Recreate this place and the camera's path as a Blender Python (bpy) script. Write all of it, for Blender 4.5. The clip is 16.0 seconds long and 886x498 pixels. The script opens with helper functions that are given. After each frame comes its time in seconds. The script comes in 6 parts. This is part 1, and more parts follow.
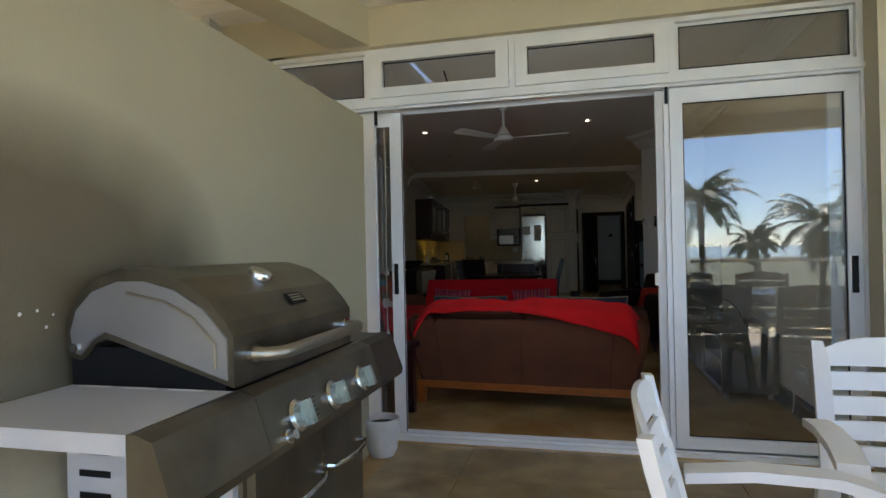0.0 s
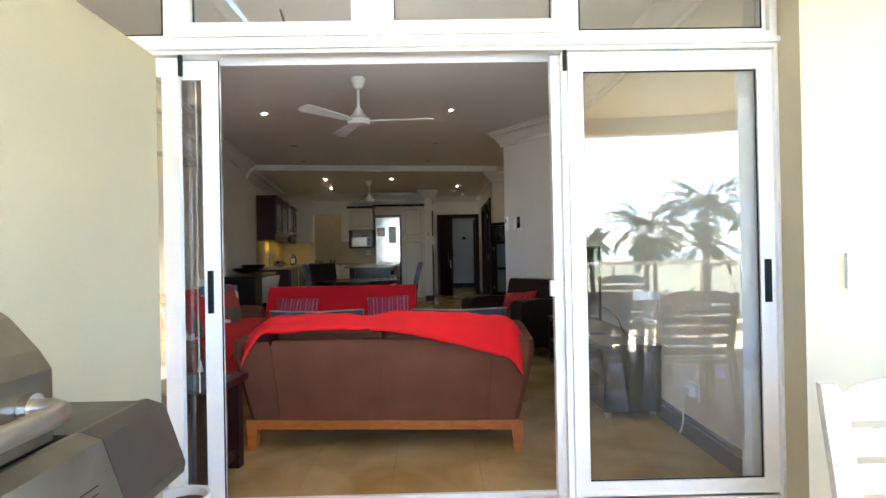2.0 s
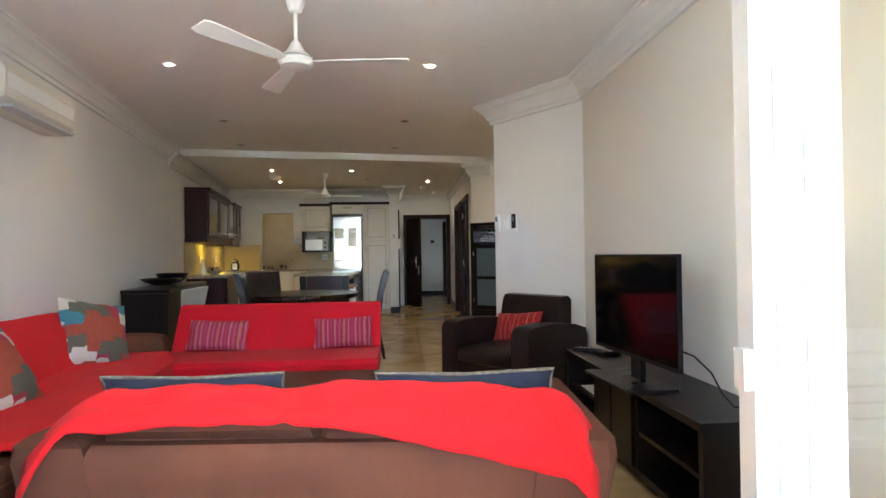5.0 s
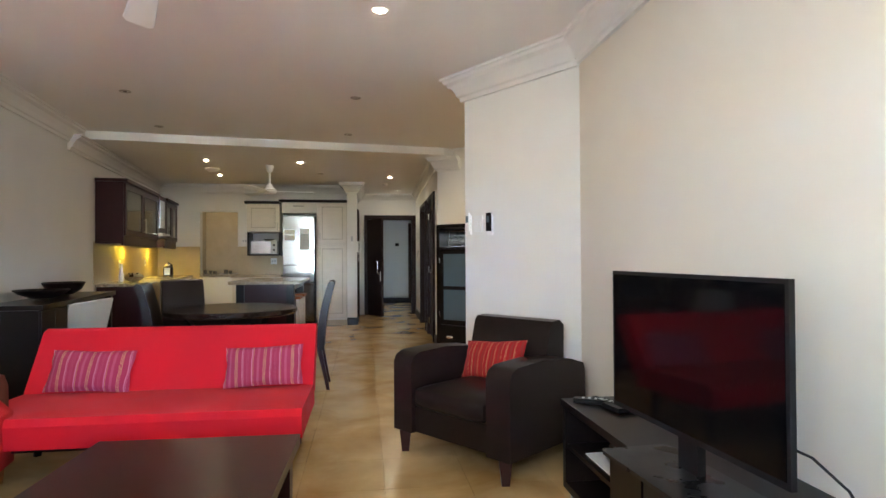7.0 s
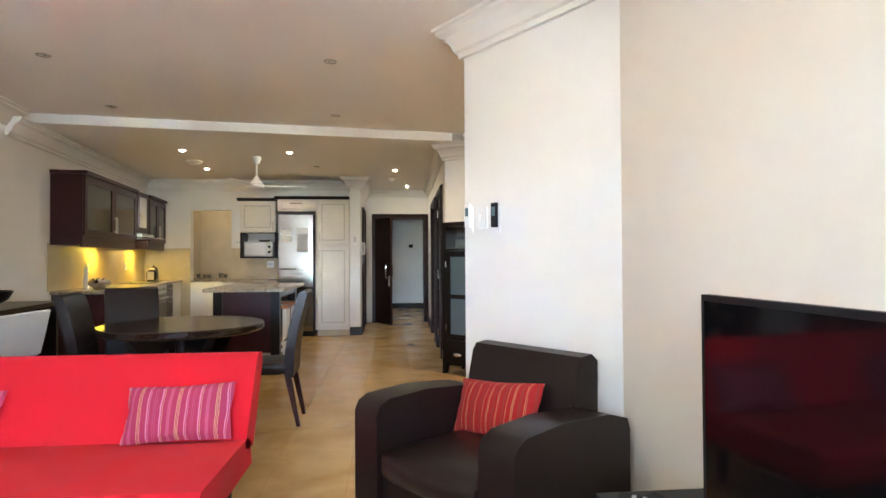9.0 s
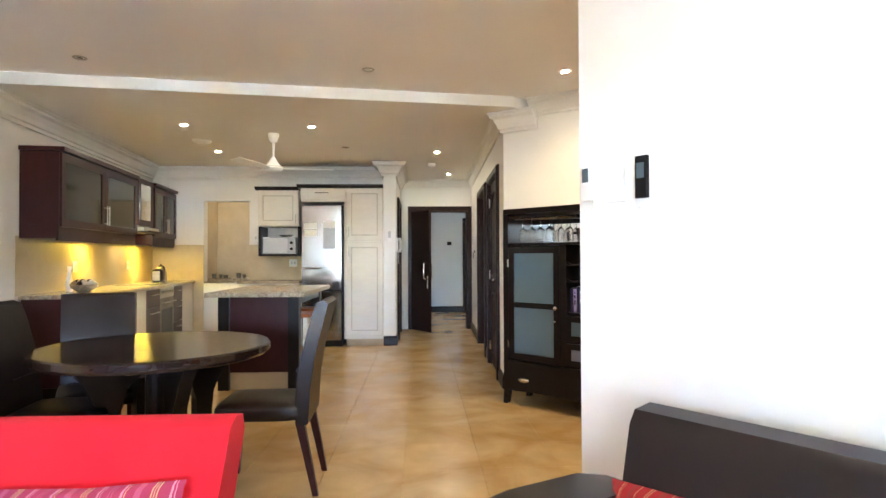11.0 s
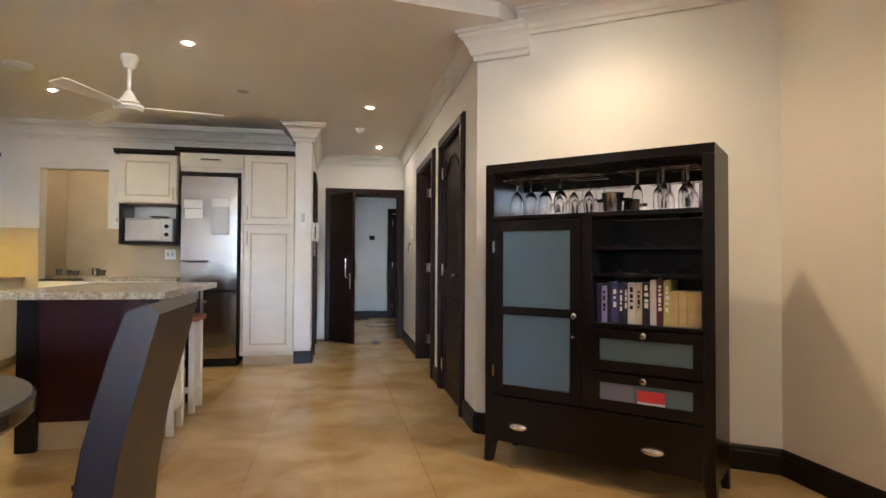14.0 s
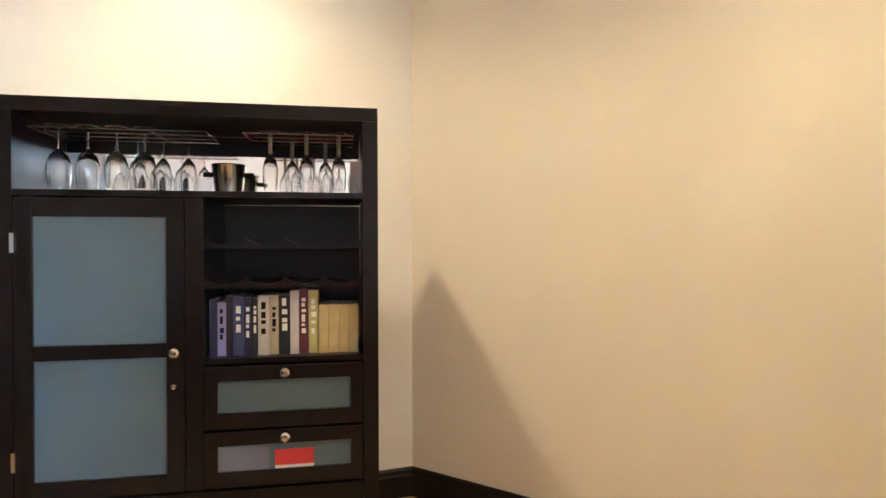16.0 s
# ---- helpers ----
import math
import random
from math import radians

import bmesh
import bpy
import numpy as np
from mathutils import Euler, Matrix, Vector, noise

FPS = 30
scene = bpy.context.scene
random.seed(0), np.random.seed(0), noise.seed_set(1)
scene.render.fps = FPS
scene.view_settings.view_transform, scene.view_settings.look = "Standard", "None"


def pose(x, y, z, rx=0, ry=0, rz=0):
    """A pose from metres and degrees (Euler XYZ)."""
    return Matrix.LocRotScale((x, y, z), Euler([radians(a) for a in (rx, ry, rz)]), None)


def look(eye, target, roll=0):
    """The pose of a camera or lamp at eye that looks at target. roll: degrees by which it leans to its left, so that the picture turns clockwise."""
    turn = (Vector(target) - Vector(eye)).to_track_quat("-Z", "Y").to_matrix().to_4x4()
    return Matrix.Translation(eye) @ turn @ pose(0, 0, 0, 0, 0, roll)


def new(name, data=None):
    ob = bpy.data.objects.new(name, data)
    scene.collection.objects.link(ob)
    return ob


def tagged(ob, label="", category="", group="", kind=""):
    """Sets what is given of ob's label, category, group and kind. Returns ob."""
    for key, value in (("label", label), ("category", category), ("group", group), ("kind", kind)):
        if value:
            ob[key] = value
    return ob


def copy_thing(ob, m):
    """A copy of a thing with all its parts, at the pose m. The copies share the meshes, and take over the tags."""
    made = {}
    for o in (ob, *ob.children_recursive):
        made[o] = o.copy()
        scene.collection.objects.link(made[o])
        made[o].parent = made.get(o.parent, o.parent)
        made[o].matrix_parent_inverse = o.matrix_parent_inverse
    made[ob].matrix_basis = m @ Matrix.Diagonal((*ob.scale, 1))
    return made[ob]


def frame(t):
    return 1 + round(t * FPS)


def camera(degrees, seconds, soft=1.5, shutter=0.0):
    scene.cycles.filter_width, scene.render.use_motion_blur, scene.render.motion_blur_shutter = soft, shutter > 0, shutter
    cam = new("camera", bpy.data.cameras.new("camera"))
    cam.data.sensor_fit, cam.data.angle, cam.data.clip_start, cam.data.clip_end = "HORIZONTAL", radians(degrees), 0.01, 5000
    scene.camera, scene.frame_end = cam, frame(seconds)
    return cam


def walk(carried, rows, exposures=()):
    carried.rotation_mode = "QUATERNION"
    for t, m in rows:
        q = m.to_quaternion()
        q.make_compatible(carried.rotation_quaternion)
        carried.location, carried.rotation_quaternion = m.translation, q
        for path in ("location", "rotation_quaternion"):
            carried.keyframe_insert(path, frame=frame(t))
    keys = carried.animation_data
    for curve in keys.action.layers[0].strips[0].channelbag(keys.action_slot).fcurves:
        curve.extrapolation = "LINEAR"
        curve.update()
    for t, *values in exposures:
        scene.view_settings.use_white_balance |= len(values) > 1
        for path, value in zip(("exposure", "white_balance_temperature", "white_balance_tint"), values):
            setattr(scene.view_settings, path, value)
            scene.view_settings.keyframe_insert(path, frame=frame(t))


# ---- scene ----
cam = camera(75.2, 16.0)
PATH = [
    (0, (0.588, 0.398, 1.146), (0.112, 2.341, 1.154), -1.2),
    (0.5, (0.571, 0.515, 1.141), (0.342, 2.502, 1.147), -1.3),
    (1, (0.533, 0.703, 1.136), (0.439, 2.701, 1.143), -1.2),
    (1.5, (0.503, 0.939, 1.124), (0.482, 2.939, 1.129), -1.2),
    (2, (0.448, 1.223, 1.142), (0.481, 3.223, 1.15), -1.1),
    (2.5, (0.422, 1.491, 1.127), (0.501, 3.49, 1.135), -1.0),
    (3, (0.413, 1.785, 1.138), (0.517, 3.783, 1.149), -0.9),
    (3.5, (0.393, 2.058, 1.142), (0.513, 4.054, 1.154), -0.8),
    (4, (0.374, 2.32, 1.146), (0.506, 4.315, 1.162), -0.8),
    (6.5, (0.469, 3.716, 1.21), (0.704, 5.702, 1.232), -0.5),
    (7, (0.571, 4.003, 1.219), (0.839, 5.985, 1.245), -0.3),
    (7.5, (0.691, 4.261, 1.244), (0.983, 6.239, 1.272), -0.3),
    (8, (0.81, 4.5, 1.246), (1.106, 6.478, 1.274), -0.4),
    (8.5, (0.869, 4.738, 1.237), (1.116, 6.722, 1.266), -0.4),
    (9, (0.912, 5.056, 1.236), (1.093, 7.048, 1.268), -0.3),
    (9.5, (0.949, 5.412, 1.226), (1.077, 7.408, 1.255), -0.3),
    (10, (0.938, 5.761, 1.22), (1.012, 7.76, 1.255), -0.2),
    (12.5, (0.535, 7.302, 1.187), (0.631, 9.299, 1.211), 0.1),
    (13, (0.56, 7.591, 1.135), (0.67, 9.588, 1.167), 0.3),
    (13.5, (0.566, 7.899, 1.114), (0.738, 9.892, 1.147), 0.2),
    (14, (0.624, 8.167, 1.087), (1.008, 10.13, 1.131), 0.3),
    (14.5, (0.686, 8.463, 1.098), (1.325, 10.357, 1.146), 0.2),
    (15, (0.708, 8.706, 1.088), (1.664, 10.461, 1.141), -0.1),
    (15.5, (0.757, 8.883, 1.085), (2.074, 10.388, 1.149), -0.4),
    (16, (0.799, 9.131, 1.156), (2.449, 10.262, 1.145), -0.2),
]
EXPOSURES = [(0.0, 1.9, 6500, 9), (0.5, 2.5, 6600, 9), (1.0, 3.25, 6600, 9), (1.5, 3.7, 6550, 10), (2.0, 3.95, 6500, 10), (3.0, 4.25, 6500, 10), (4.0, 4.65, 6500, 11), (6.5, 5.3, 6400, 11), (7.0, 5.42, 6400, 11), (7.5, 5.62, 6300, 11), (8.5, 5.9, 6300, 11), (10.0, 6.3, 6200, 11), (12.5, 6.6, 6100, 12), (13.0, 6.5, 6100, 14), (13.5, 6.3, 6100, 14), (14.0, 6.05, 6150, 16), (14.5, 5.93, 6150, 17), (15.0, 5.9, 6250, 17), (15.5, 6.2, 6200, 15), (16.0, 6.53, 6050, 12)]
walk(cam, [(t, look(eye, target, roll)) for t, eye, target, roll in PATH], EXPOSURES)

# ---- light ----
world = bpy.data.worlds.new("sky")
world.use_nodes = True
scene.world = world
wn = world.node_tree.nodes
sky = wn.new("ShaderNodeTexSky")
sky.sky_type, sky.sun_disc = "NISHITA", False
sky.sun_elevation, sky.sun_rotation = radians(52), radians(165)
sky.dust_density, sky.air_density, sky.ozone_density = 0.2, 0.6, 1.5
wn["Background"].inputs["Strength"].default_value = 0.15
world.node_tree.links.new(sky.outputs["Color"], wn["Background"].inputs["Color"])


def lamp(name, kind, power, m, colour=(1, 1, 1), **values):
    data = bpy.data.lights.new(name, kind)
    data.energy, data.color = power, colour
    for key, value in values.items():
        if key == "size":
            data.shape, data.size, data.size_y = "RECTANGLE", value[0], value[1]
        if key == "angle":
            data.angle = value
        if key == "spot":
            data.spot_size, data.spot_blend, data.shadow_soft_size = value, 0.9, 0.045
    ob = new(name, data)
    ob.matrix_basis = m
    return ob


SUN = Vector((math.cos(radians(52)) * math.sin(radians(165)), math.cos(radians(52)) * math.cos(radians(165)), math.sin(radians(52))))
# added lamp in the doorway's upper half: extra daylight for room and ceiling
lamp("doorway_fill", "AREA", 1.0, pose(0.22, 3.93, 1.55, 108, 0, 0), (0.84, 0.93, 1.0), size=(1.45, 0.75))
lamp("sun", "SUN", 5.0, look(SUN * 30, (0, 0, 0)), (1, 0.95, 0.88), angle=radians(0.5))


# ---- materials ----
def material(name, colour, rough=0.6, metal=0.0, grain=8.0, vary=0.08, bump=0.0, fine=120.0, stretch=(1, 1, 1), colour2=None, scale2=1.3, mix2=0.0, coat=0.0, spec=0.5, sheen=0.0, vary_piece=0.0, world_space=False, rvary=0.2):
    """A base colour that varies at two scales, with a fine relief; colour2 appears in large soft patches."""
    m = bpy.data.materials.new(name)
    m.use_nodes = True
    n, ln = m.node_tree.nodes, m.node_tree.links
    b = n["Principled BSDF"]
    b.inputs["Roughness"].default_value, b.inputs["Metallic"].default_value = rough, metal
    b.inputs["Coat Weight"].default_value = coat
    b.inputs["Specular IOR Level"].default_value = spec
    b.inputs["Sheen Weight"].default_value = sheen
    tc, mp = n.new("ShaderNodeTexCoord"), n.new("ShaderNodeMapping")
    mp.inputs["Scale"].default_value = stretch
    ln.new(n.new("ShaderNodeNewGeometry").outputs["Position"] if world_space else tc.outputs["Object"], mp.inputs["Vector"])
    big, small = n.new("ShaderNodeTexNoise"), n.new("ShaderNodeTexNoise")
    big.inputs["Scale"].default_value, big.inputs["Detail"].default_value = grain, 5
    small.inputs["Scale"].default_value, small.inputs["Detail"].default_value = fine, 3
    ln.new(mp.outputs["Vector"], big.inputs["Vector"])
    ln.new(mp.outputs["Vector"], small.inputs["Vector"])
    ramp = n.new("ShaderNodeMapRange")
    ramp.inputs["From Min"].default_value, ramp.inputs["From Max"].default_value = 0.3, 0.7
    ramp.inputs["To Min"].default_value, ramp.inputs["To Max"].default_value = 1 - vary, 1 + vary
    ln.new(big.outputs["Fac"], ramp.inputs["Value"])
    last = n.new("ShaderNodeRGB").outputs[0]
    last.default_value = (*colour, 1)
    if colour2:
        patch, fac, mix = n.new("ShaderNodeTexNoise"), n.new("ShaderNodeMapRange"), n.new("ShaderNodeMix")
        patch.inputs["Scale"].default_value, patch.inputs["Detail"].default_value = scale2, 6
        patch.inputs["Distortion"].default_value = 0.6
        ln.new(mp.outputs["Vector"], patch.inputs["Vector"])
        fac.inputs["From Min"].default_value, fac.inputs["From Max"].default_value = 0.4, 0.68
        fac.inputs["To Max"].default_value = mix2
        ln.new(patch.outputs["Fac"], fac.inputs["Value"])
        mix.data_type = "RGBA"
        ln.new(fac.outputs["Result"], mix.inputs["Factor"])
        ln.new(last, mix.inputs["A"])
        mix.inputs["B"].default_value = (*colour2, 1)
        last = mix.outputs["Result"]
    if vary_piece:
        info, pr, pm = n.new("ShaderNodeObjectInfo"), n.new("ShaderNodeMapRange"), n.new("ShaderNodeVectorMath")
        pr.inputs["To Min"].default_value, pr.inputs["To Max"].default_value = 1 - vary_piece, 1 + vary_piece
        pm.operation = "SCALE"
        ln.new(info.outputs["Random"], pr.inputs["Value"])
        ln.new(last, pm.inputs[0])
        ln.new(pr.outputs["Result"], pm.inputs["Scale"])
        last = pm.outputs[0]
    sc = n.new("ShaderNodeVectorMath")
    sc.operation = "SCALE"
    ln.new(last, sc.inputs[0])
    ln.new(ramp.outputs["Result"], sc.inputs["Scale"])
    ln.new(sc.outputs[0], b.inputs["Base Color"])
    rr = n.new("ShaderNodeMapRange")
    rr.inputs["From Min"].default_value, rr.inputs["From Max"].default_value = 0.3, 0.7
    rr.inputs["To Min"].default_value, rr.inputs["To Max"].default_value = max(0.02, rough * (1 - rvary)), min(1, rough * (1 + rvary))
    ln.new(big.outputs["Fac"], rr.inputs["Value"])
    ln.new(rr.outputs["Result"], b.inputs["Roughness"])
    if bump:
        bp = n.new("ShaderNodeBump")
        bp.inputs["Strength"].default_value, bp.inputs["Distance"].default_value = bump, 0.004
        ln.new(small.outputs["Fac"], bp.inputs["Height"])
        ln.new(bp.outputs["Normal"], b.inputs["Normal"])
    return m


def glow(name, colour, strength):
    m = bpy.data.materials.new(name)
    m.use_nodes = True
    b = m.node_tree.nodes["Principled BSDF"]
    b.inputs["Base Color"].default_value = (*colour, 1)
    b.inputs["Emission Color"].default_value = (*colour, 1)
    b.inputs["Emission Strength"].default_value = strength
    return m


def glass(name, colour=(1, 1, 1), rough=0.0, ior=1.45):
    m = bpy.data.materials.new(name)
    m.use_nodes = True
    b = m.node_tree.nodes["Principled BSDF"]
    b.inputs["Base Color"].default_value = (*colour, 1)
    b.inputs["Roughness"].default_value = rough
    b.inputs["IOR"].default_value = ior
    b.inputs["Transmission Weight"].default_value = 1
    return m


M = {
    "wall": material("cream_paint", (0.80, 0.785, 0.75), 0.7, grain=1.2, vary=0.03, bump=0.08, fine=300),
    "ceiling": material("ceiling_paint", (0.85, 0.82, 0.78), 0.8, grain=0.8, vary=0.02, bump=0.04, fine=200),
    "cornice": material("white_plaster", (0.80, 0.78, 0.74), 0.65, grain=3, vary=0.03, bump=0.05),
    "outer": material("beige_render", (0.60, 0.545, 0.40), 0.85, grain=1.5, vary=0.05, bump=0.25, fine=180, colour2=(0.53, 0.48, 0.35), scale2=0.9, mix2=0.5),
    "outer_white": material("white_render", (0.8, 0.79, 0.76), 0.85, grain=1.5, vary=0.04, bump=0.2),
    "alu": material("white_aluminium", (0.80, 0.81, 0.82), 0.35, grain=6, vary=0.03, bump=0.03),
    "black": material("black_rubber", (0.010, 0.010, 0.011), 0.5, vary=0.1, spec=0.2),
    "tile": material("travertine_tile", (0.53, 0.375, 0.185), 0.20, grain=3.5, vary=0.10, bump=0.02, colour2=(0.37, 0.215, 0.07), scale2=2.0, mix2=0.9, fine=60, vary_piece=0.03, world_space=True),
    "tile_out": material("weathered_travertine", (0.42, 0.34, 0.21), 0.5, grain=5, vary=0.25, bump=0.2, colour2=(0.22, 0.16, 0.09), scale2=2.2, mix2=0.9, fine=70, vary_piece=0.06, world_space=True),
    "grout": material("grout", (0.52, 0.37, 0.19), 0.9, vary=0.1),
    "skirt": material("dark_skirting", (0.012, 0.008, 0.007), 0.38, grain=10, vary=0.2, spec=0.18),
    "dark": material("black_brown_wood", (0.009, 0.006, 0.0055), 0.30, grain=8, vary=0.12, stretch=(2, 2, 6), spec=0.22, rvary=0.02),
    "mahog": material("mahogany", (0.030, 0.0052, 0.0058), 0.30, grain=9, vary=0.12, stretch=(3, 3, 1), spec=0.28, rvary=0.02),
    "door": material("dark_door_wood", (0.022, 0.009, 0.0075), 0.45, grain=14, vary=0.3, bump=0.06, stretch=(6, 6, 0.8), spec=0.16),
    "oak": material("orange_wood", (0.34, 0.10, 0.018), 0.35, spec=0.35, grain=14, vary=0.25, stretch=(1, 6, 6), bump=0.05),
    "suede": material("brown_suede", (0.118, 0.043, 0.024), 0.9, grain=5, vary=0.18, bump=0.15, spec=0.15, fine=400),
    "red": material("red_throw", (0.60, 0.010, 0.013), 0.95, grain=6, vary=0.12, bump=0.3, sheen=0.03, spec=0.2, fine=500),
    "leather": material("black_brown_leather", (0.0135, 0.008, 0.0072), 0.33, grain=7, vary=0.12, bump=0.02, fine=200, spec=0.23, rvary=0.03),
    "navy": material("dark_slate_fabric", (0.012, 0.014, 0.028), 0.9, grain=8, vary=0.1, bump=0.2),
    "steel": material("stainless_steel", (0.42, 0.39, 0.33), 0.3, 0.9, grain=3, vary=0.06, stretch=(1, 12, 12), rvary=0.05),
    "steel_dark": material("stained_steel", (0.20, 0.18, 0.14), 0.36, 0.85, grain=5, vary=0.18, rvary=0.1, colour2=(0.10, 0.085, 0.06), scale2=4, mix2=0.7),
    "fridge": material("fridge_steel", (0.46, 0.45, 0.44), 0.13, 0.95, grain=2, vary=0.04, stretch=(1, 1, 30), rvary=0.05),
    "mirror": material("mirror_strip", (0.9, 0.9, 0.9), 0.06, 1.0, vary=0.02),
    "lid_side": material("pressed_lid_steel", (0.46, 0.47, 0.50), 0.34, 0.8, grain=4, vary=0.12, rvary=0.1),
    # the cream wall paint again, with warm lamplight put into its colour
    "wall_warm_lit": material("warm_lit_cream", (0.80, 0.735, 0.63), 0.7, grain=1.2, vary=0.03, bump=0.08, fine=300),
    "chrome": material("chrome", (0.75, 0.75, 0.76), 0.15, 1.0, vary=0.03),
    "grey_paint": material("grey_enamel", (0.50, 0.51, 0.53), 0.4, vary=0.06),
    "plastic": material("white_plastic", (0.82, 0.82, 0.80), 0.4, grain=4, vary=0.03, bump=0.03),
    "cream": material("cream_cabinet", (0.70, 0.66, 0.58), 0.5, grain=7, vary=0.03, stretch=(1, 1, 3)),
    "granite": material("granite_top", (0.42, 0.36, 0.27), 0.2, grain=60, vary=0.35, fine=300, colour2=(0.24, 0.19, 0.13), scale2=25, mix2=0.8),
    "stone": material("splash_tile", (0.50, 0.41, 0.27), 0.4, grain=3, vary=0.08, colour2=(0.42, 0.32, 0.19), scale2=3, mix2=0.6),
    "screen": material("tv_screen", (0.003, 0.003, 0.0035), 0.08, vary=0.02, spec=0.28),
    "frost": material("frosted_glass", (0.10, 0.15, 0.175), 0.4, grain=2, vary=0.08),
    "smoke_glass": material("smoked_cabinet_glass", (0.035, 0.037, 0.035), 0.10, grain=2, vary=0.1),
    "pot": material("white_ceramic", (0.72, 0.71, 0.69), 0.6, grain=10, vary=0.12),
    "soil": material("soil", (0.05, 0.04, 0.03), 1.0, grain=40, vary=0.4, bump=0.6),
    "leaf": material("palm_leaf", (0.07, 0.12, 0.035), 0.5, grain=3, vary=0.35),
    "bark": material("palm_bark", (0.16, 0.12, 0.08), 0.9, grain=9, vary=0.3, bump=0.5),
    "grass": material("lawn", (0.16, 0.17, 0.10), 0.9, grain=0.4, vary=0.35, bump=0.4),
    "sea": material("sea", (0.05, 0.12, 0.2), 0.15, grain=0.02, vary=0.1),
    "dark_steel": material("darkened_steel", (0.09, 0.075, 0.06), 0.4, 0.7, grain=6, vary=0.2, bump=0.04),
    "knob": material("worn_knob", (0.36, 0.44, 0.40), 0.35, 0.3, grain=20, vary=0.3),
    "lamp": glow("lamp_white", (1.0, 0.86, 0.62), 20),
    "lamp_yellow": glow("lamp_yellow", (1.0, 0.62, 0.06), 6),
    # darker cream that paints shade into the cabinet door grooves
    "groove_shade": material("cream_groove_shade", (0.50, 0.46, 0.39), 0.6, grain=12, vary=0.15),
    "pane": glass("window_glass", (0.95, 0.97, 0.97), ior=1.75),
    "clear": glass("clear_glass", (1, 1, 1)),
}


# ---- building helpers ----
def sooty():
    """A darker tone of the beige render, with a soft smoke stain above the barbecue's lid and finer grime below it."""
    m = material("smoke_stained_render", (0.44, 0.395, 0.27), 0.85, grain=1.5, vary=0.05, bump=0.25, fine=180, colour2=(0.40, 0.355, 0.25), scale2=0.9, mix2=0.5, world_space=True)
    n, ln = m.node_tree.nodes, m.node_tree.links
    b = n["Principled BSDF"]
    src = b.inputs["Base Color"].links[0].from_socket
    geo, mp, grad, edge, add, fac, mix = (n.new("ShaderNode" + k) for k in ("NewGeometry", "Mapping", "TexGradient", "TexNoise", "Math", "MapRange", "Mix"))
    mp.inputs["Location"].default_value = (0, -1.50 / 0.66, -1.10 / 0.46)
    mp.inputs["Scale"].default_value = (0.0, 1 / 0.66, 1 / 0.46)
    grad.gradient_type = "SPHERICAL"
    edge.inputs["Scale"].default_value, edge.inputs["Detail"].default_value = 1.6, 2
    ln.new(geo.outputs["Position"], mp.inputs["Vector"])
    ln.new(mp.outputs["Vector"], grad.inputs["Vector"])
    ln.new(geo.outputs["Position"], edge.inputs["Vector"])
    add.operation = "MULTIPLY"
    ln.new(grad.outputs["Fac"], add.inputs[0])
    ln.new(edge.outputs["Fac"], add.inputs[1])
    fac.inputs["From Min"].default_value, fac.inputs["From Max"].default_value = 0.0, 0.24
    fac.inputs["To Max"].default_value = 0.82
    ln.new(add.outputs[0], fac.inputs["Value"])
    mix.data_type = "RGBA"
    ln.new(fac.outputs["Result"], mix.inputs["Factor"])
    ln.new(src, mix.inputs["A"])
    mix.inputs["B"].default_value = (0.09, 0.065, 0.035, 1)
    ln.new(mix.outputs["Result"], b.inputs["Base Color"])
    return m


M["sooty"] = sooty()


def bm_box(bm, x0, x1, y0, y1, z0, z1, m=None):
    vs = [bm.verts.new(Vector((x, y, z)) if m is None else m @ Vector((x, y, z))) for x in (x0, x1) for y in (y0, y1) for z in (z0, z1)]
    for f in ((0, 1, 3, 2), (4, 6, 7, 5), (0, 4, 5, 1), (2, 3, 7, 6), (0, 2, 6, 4), (1, 5, 7, 3)):
        bm.faces.new([vs[i] for i in f])
    return vs


def bevelled(bm, width=0.006, segments=2, angle=0.5):
    edges = [e for e in bm.edges if len(e.link_faces) == 2 and e.calc_face_angle(0) > angle]
    if edges:
        bmesh.ops.bevel(bm, geom=edges, offset=width, segments=segments, profile=0.6, affect="EDGES", clamp_overlap=True)
    return bm


def mesh_of(name, bm, mat, smooth=False):
    bmesh.ops.recalc_face_normals(bm, faces=bm.faces[:])
    me = bpy.data.meshes.new(name)
    if smooth:
        for f in bm.faces:
            f.smooth = True
        for e in bm.edges:
            if len(e.link_faces) == 2 and e.calc_face_angle(0) > 0.7:
                e.smooth = False
    bm.to_mesh(me)
    bm.free()
    me.materials.append(mat)
    return me


def part(name, bm, mat, parent, label="", smooth=False):
    ob = new(name, mesh_of(name, bm, mat, smooth))
    if parent is not None:
        ob.parent = parent
    if label:
        ob["label"] = label
    return ob


def thing(name, m, label, category, group="", kind=""):
    ob = new(name)
    ob.matrix_basis = m
    ob.empty_display_size = 0.1
    return tagged(ob, label, category, group, kind)


def box(x0, x1, y0, y1, z0, z1, bevel=0.0, segments=2, m=None):
    bm = bmesh.new()
    bm_box(bm, x0, x1, y0, y1, z0, z1, m)
    return bevelled(bm, bevel, segments) if bevel else bm


def prism(points, z0, z1, bevel=0.0, segments=2, m=None):
    """A prism over a plan polygon."""
    bm = bmesh.new()
    lo = [bm.verts.new((x, y, z0)) for x, y in points]
    hi = [bm.verts.new((x, y, z1)) for x, y in points]
    bm.faces.new(lo[::-1])
    bm.faces.new(hi)
    for i in range(len(points)):
        j = (i + 1) % len(points)
        bm.faces.new((lo[i], lo[j], hi[j], hi[i]))
    if m is not None:
        bmesh.ops.transform(bm, matrix=m, verts=bm.verts)
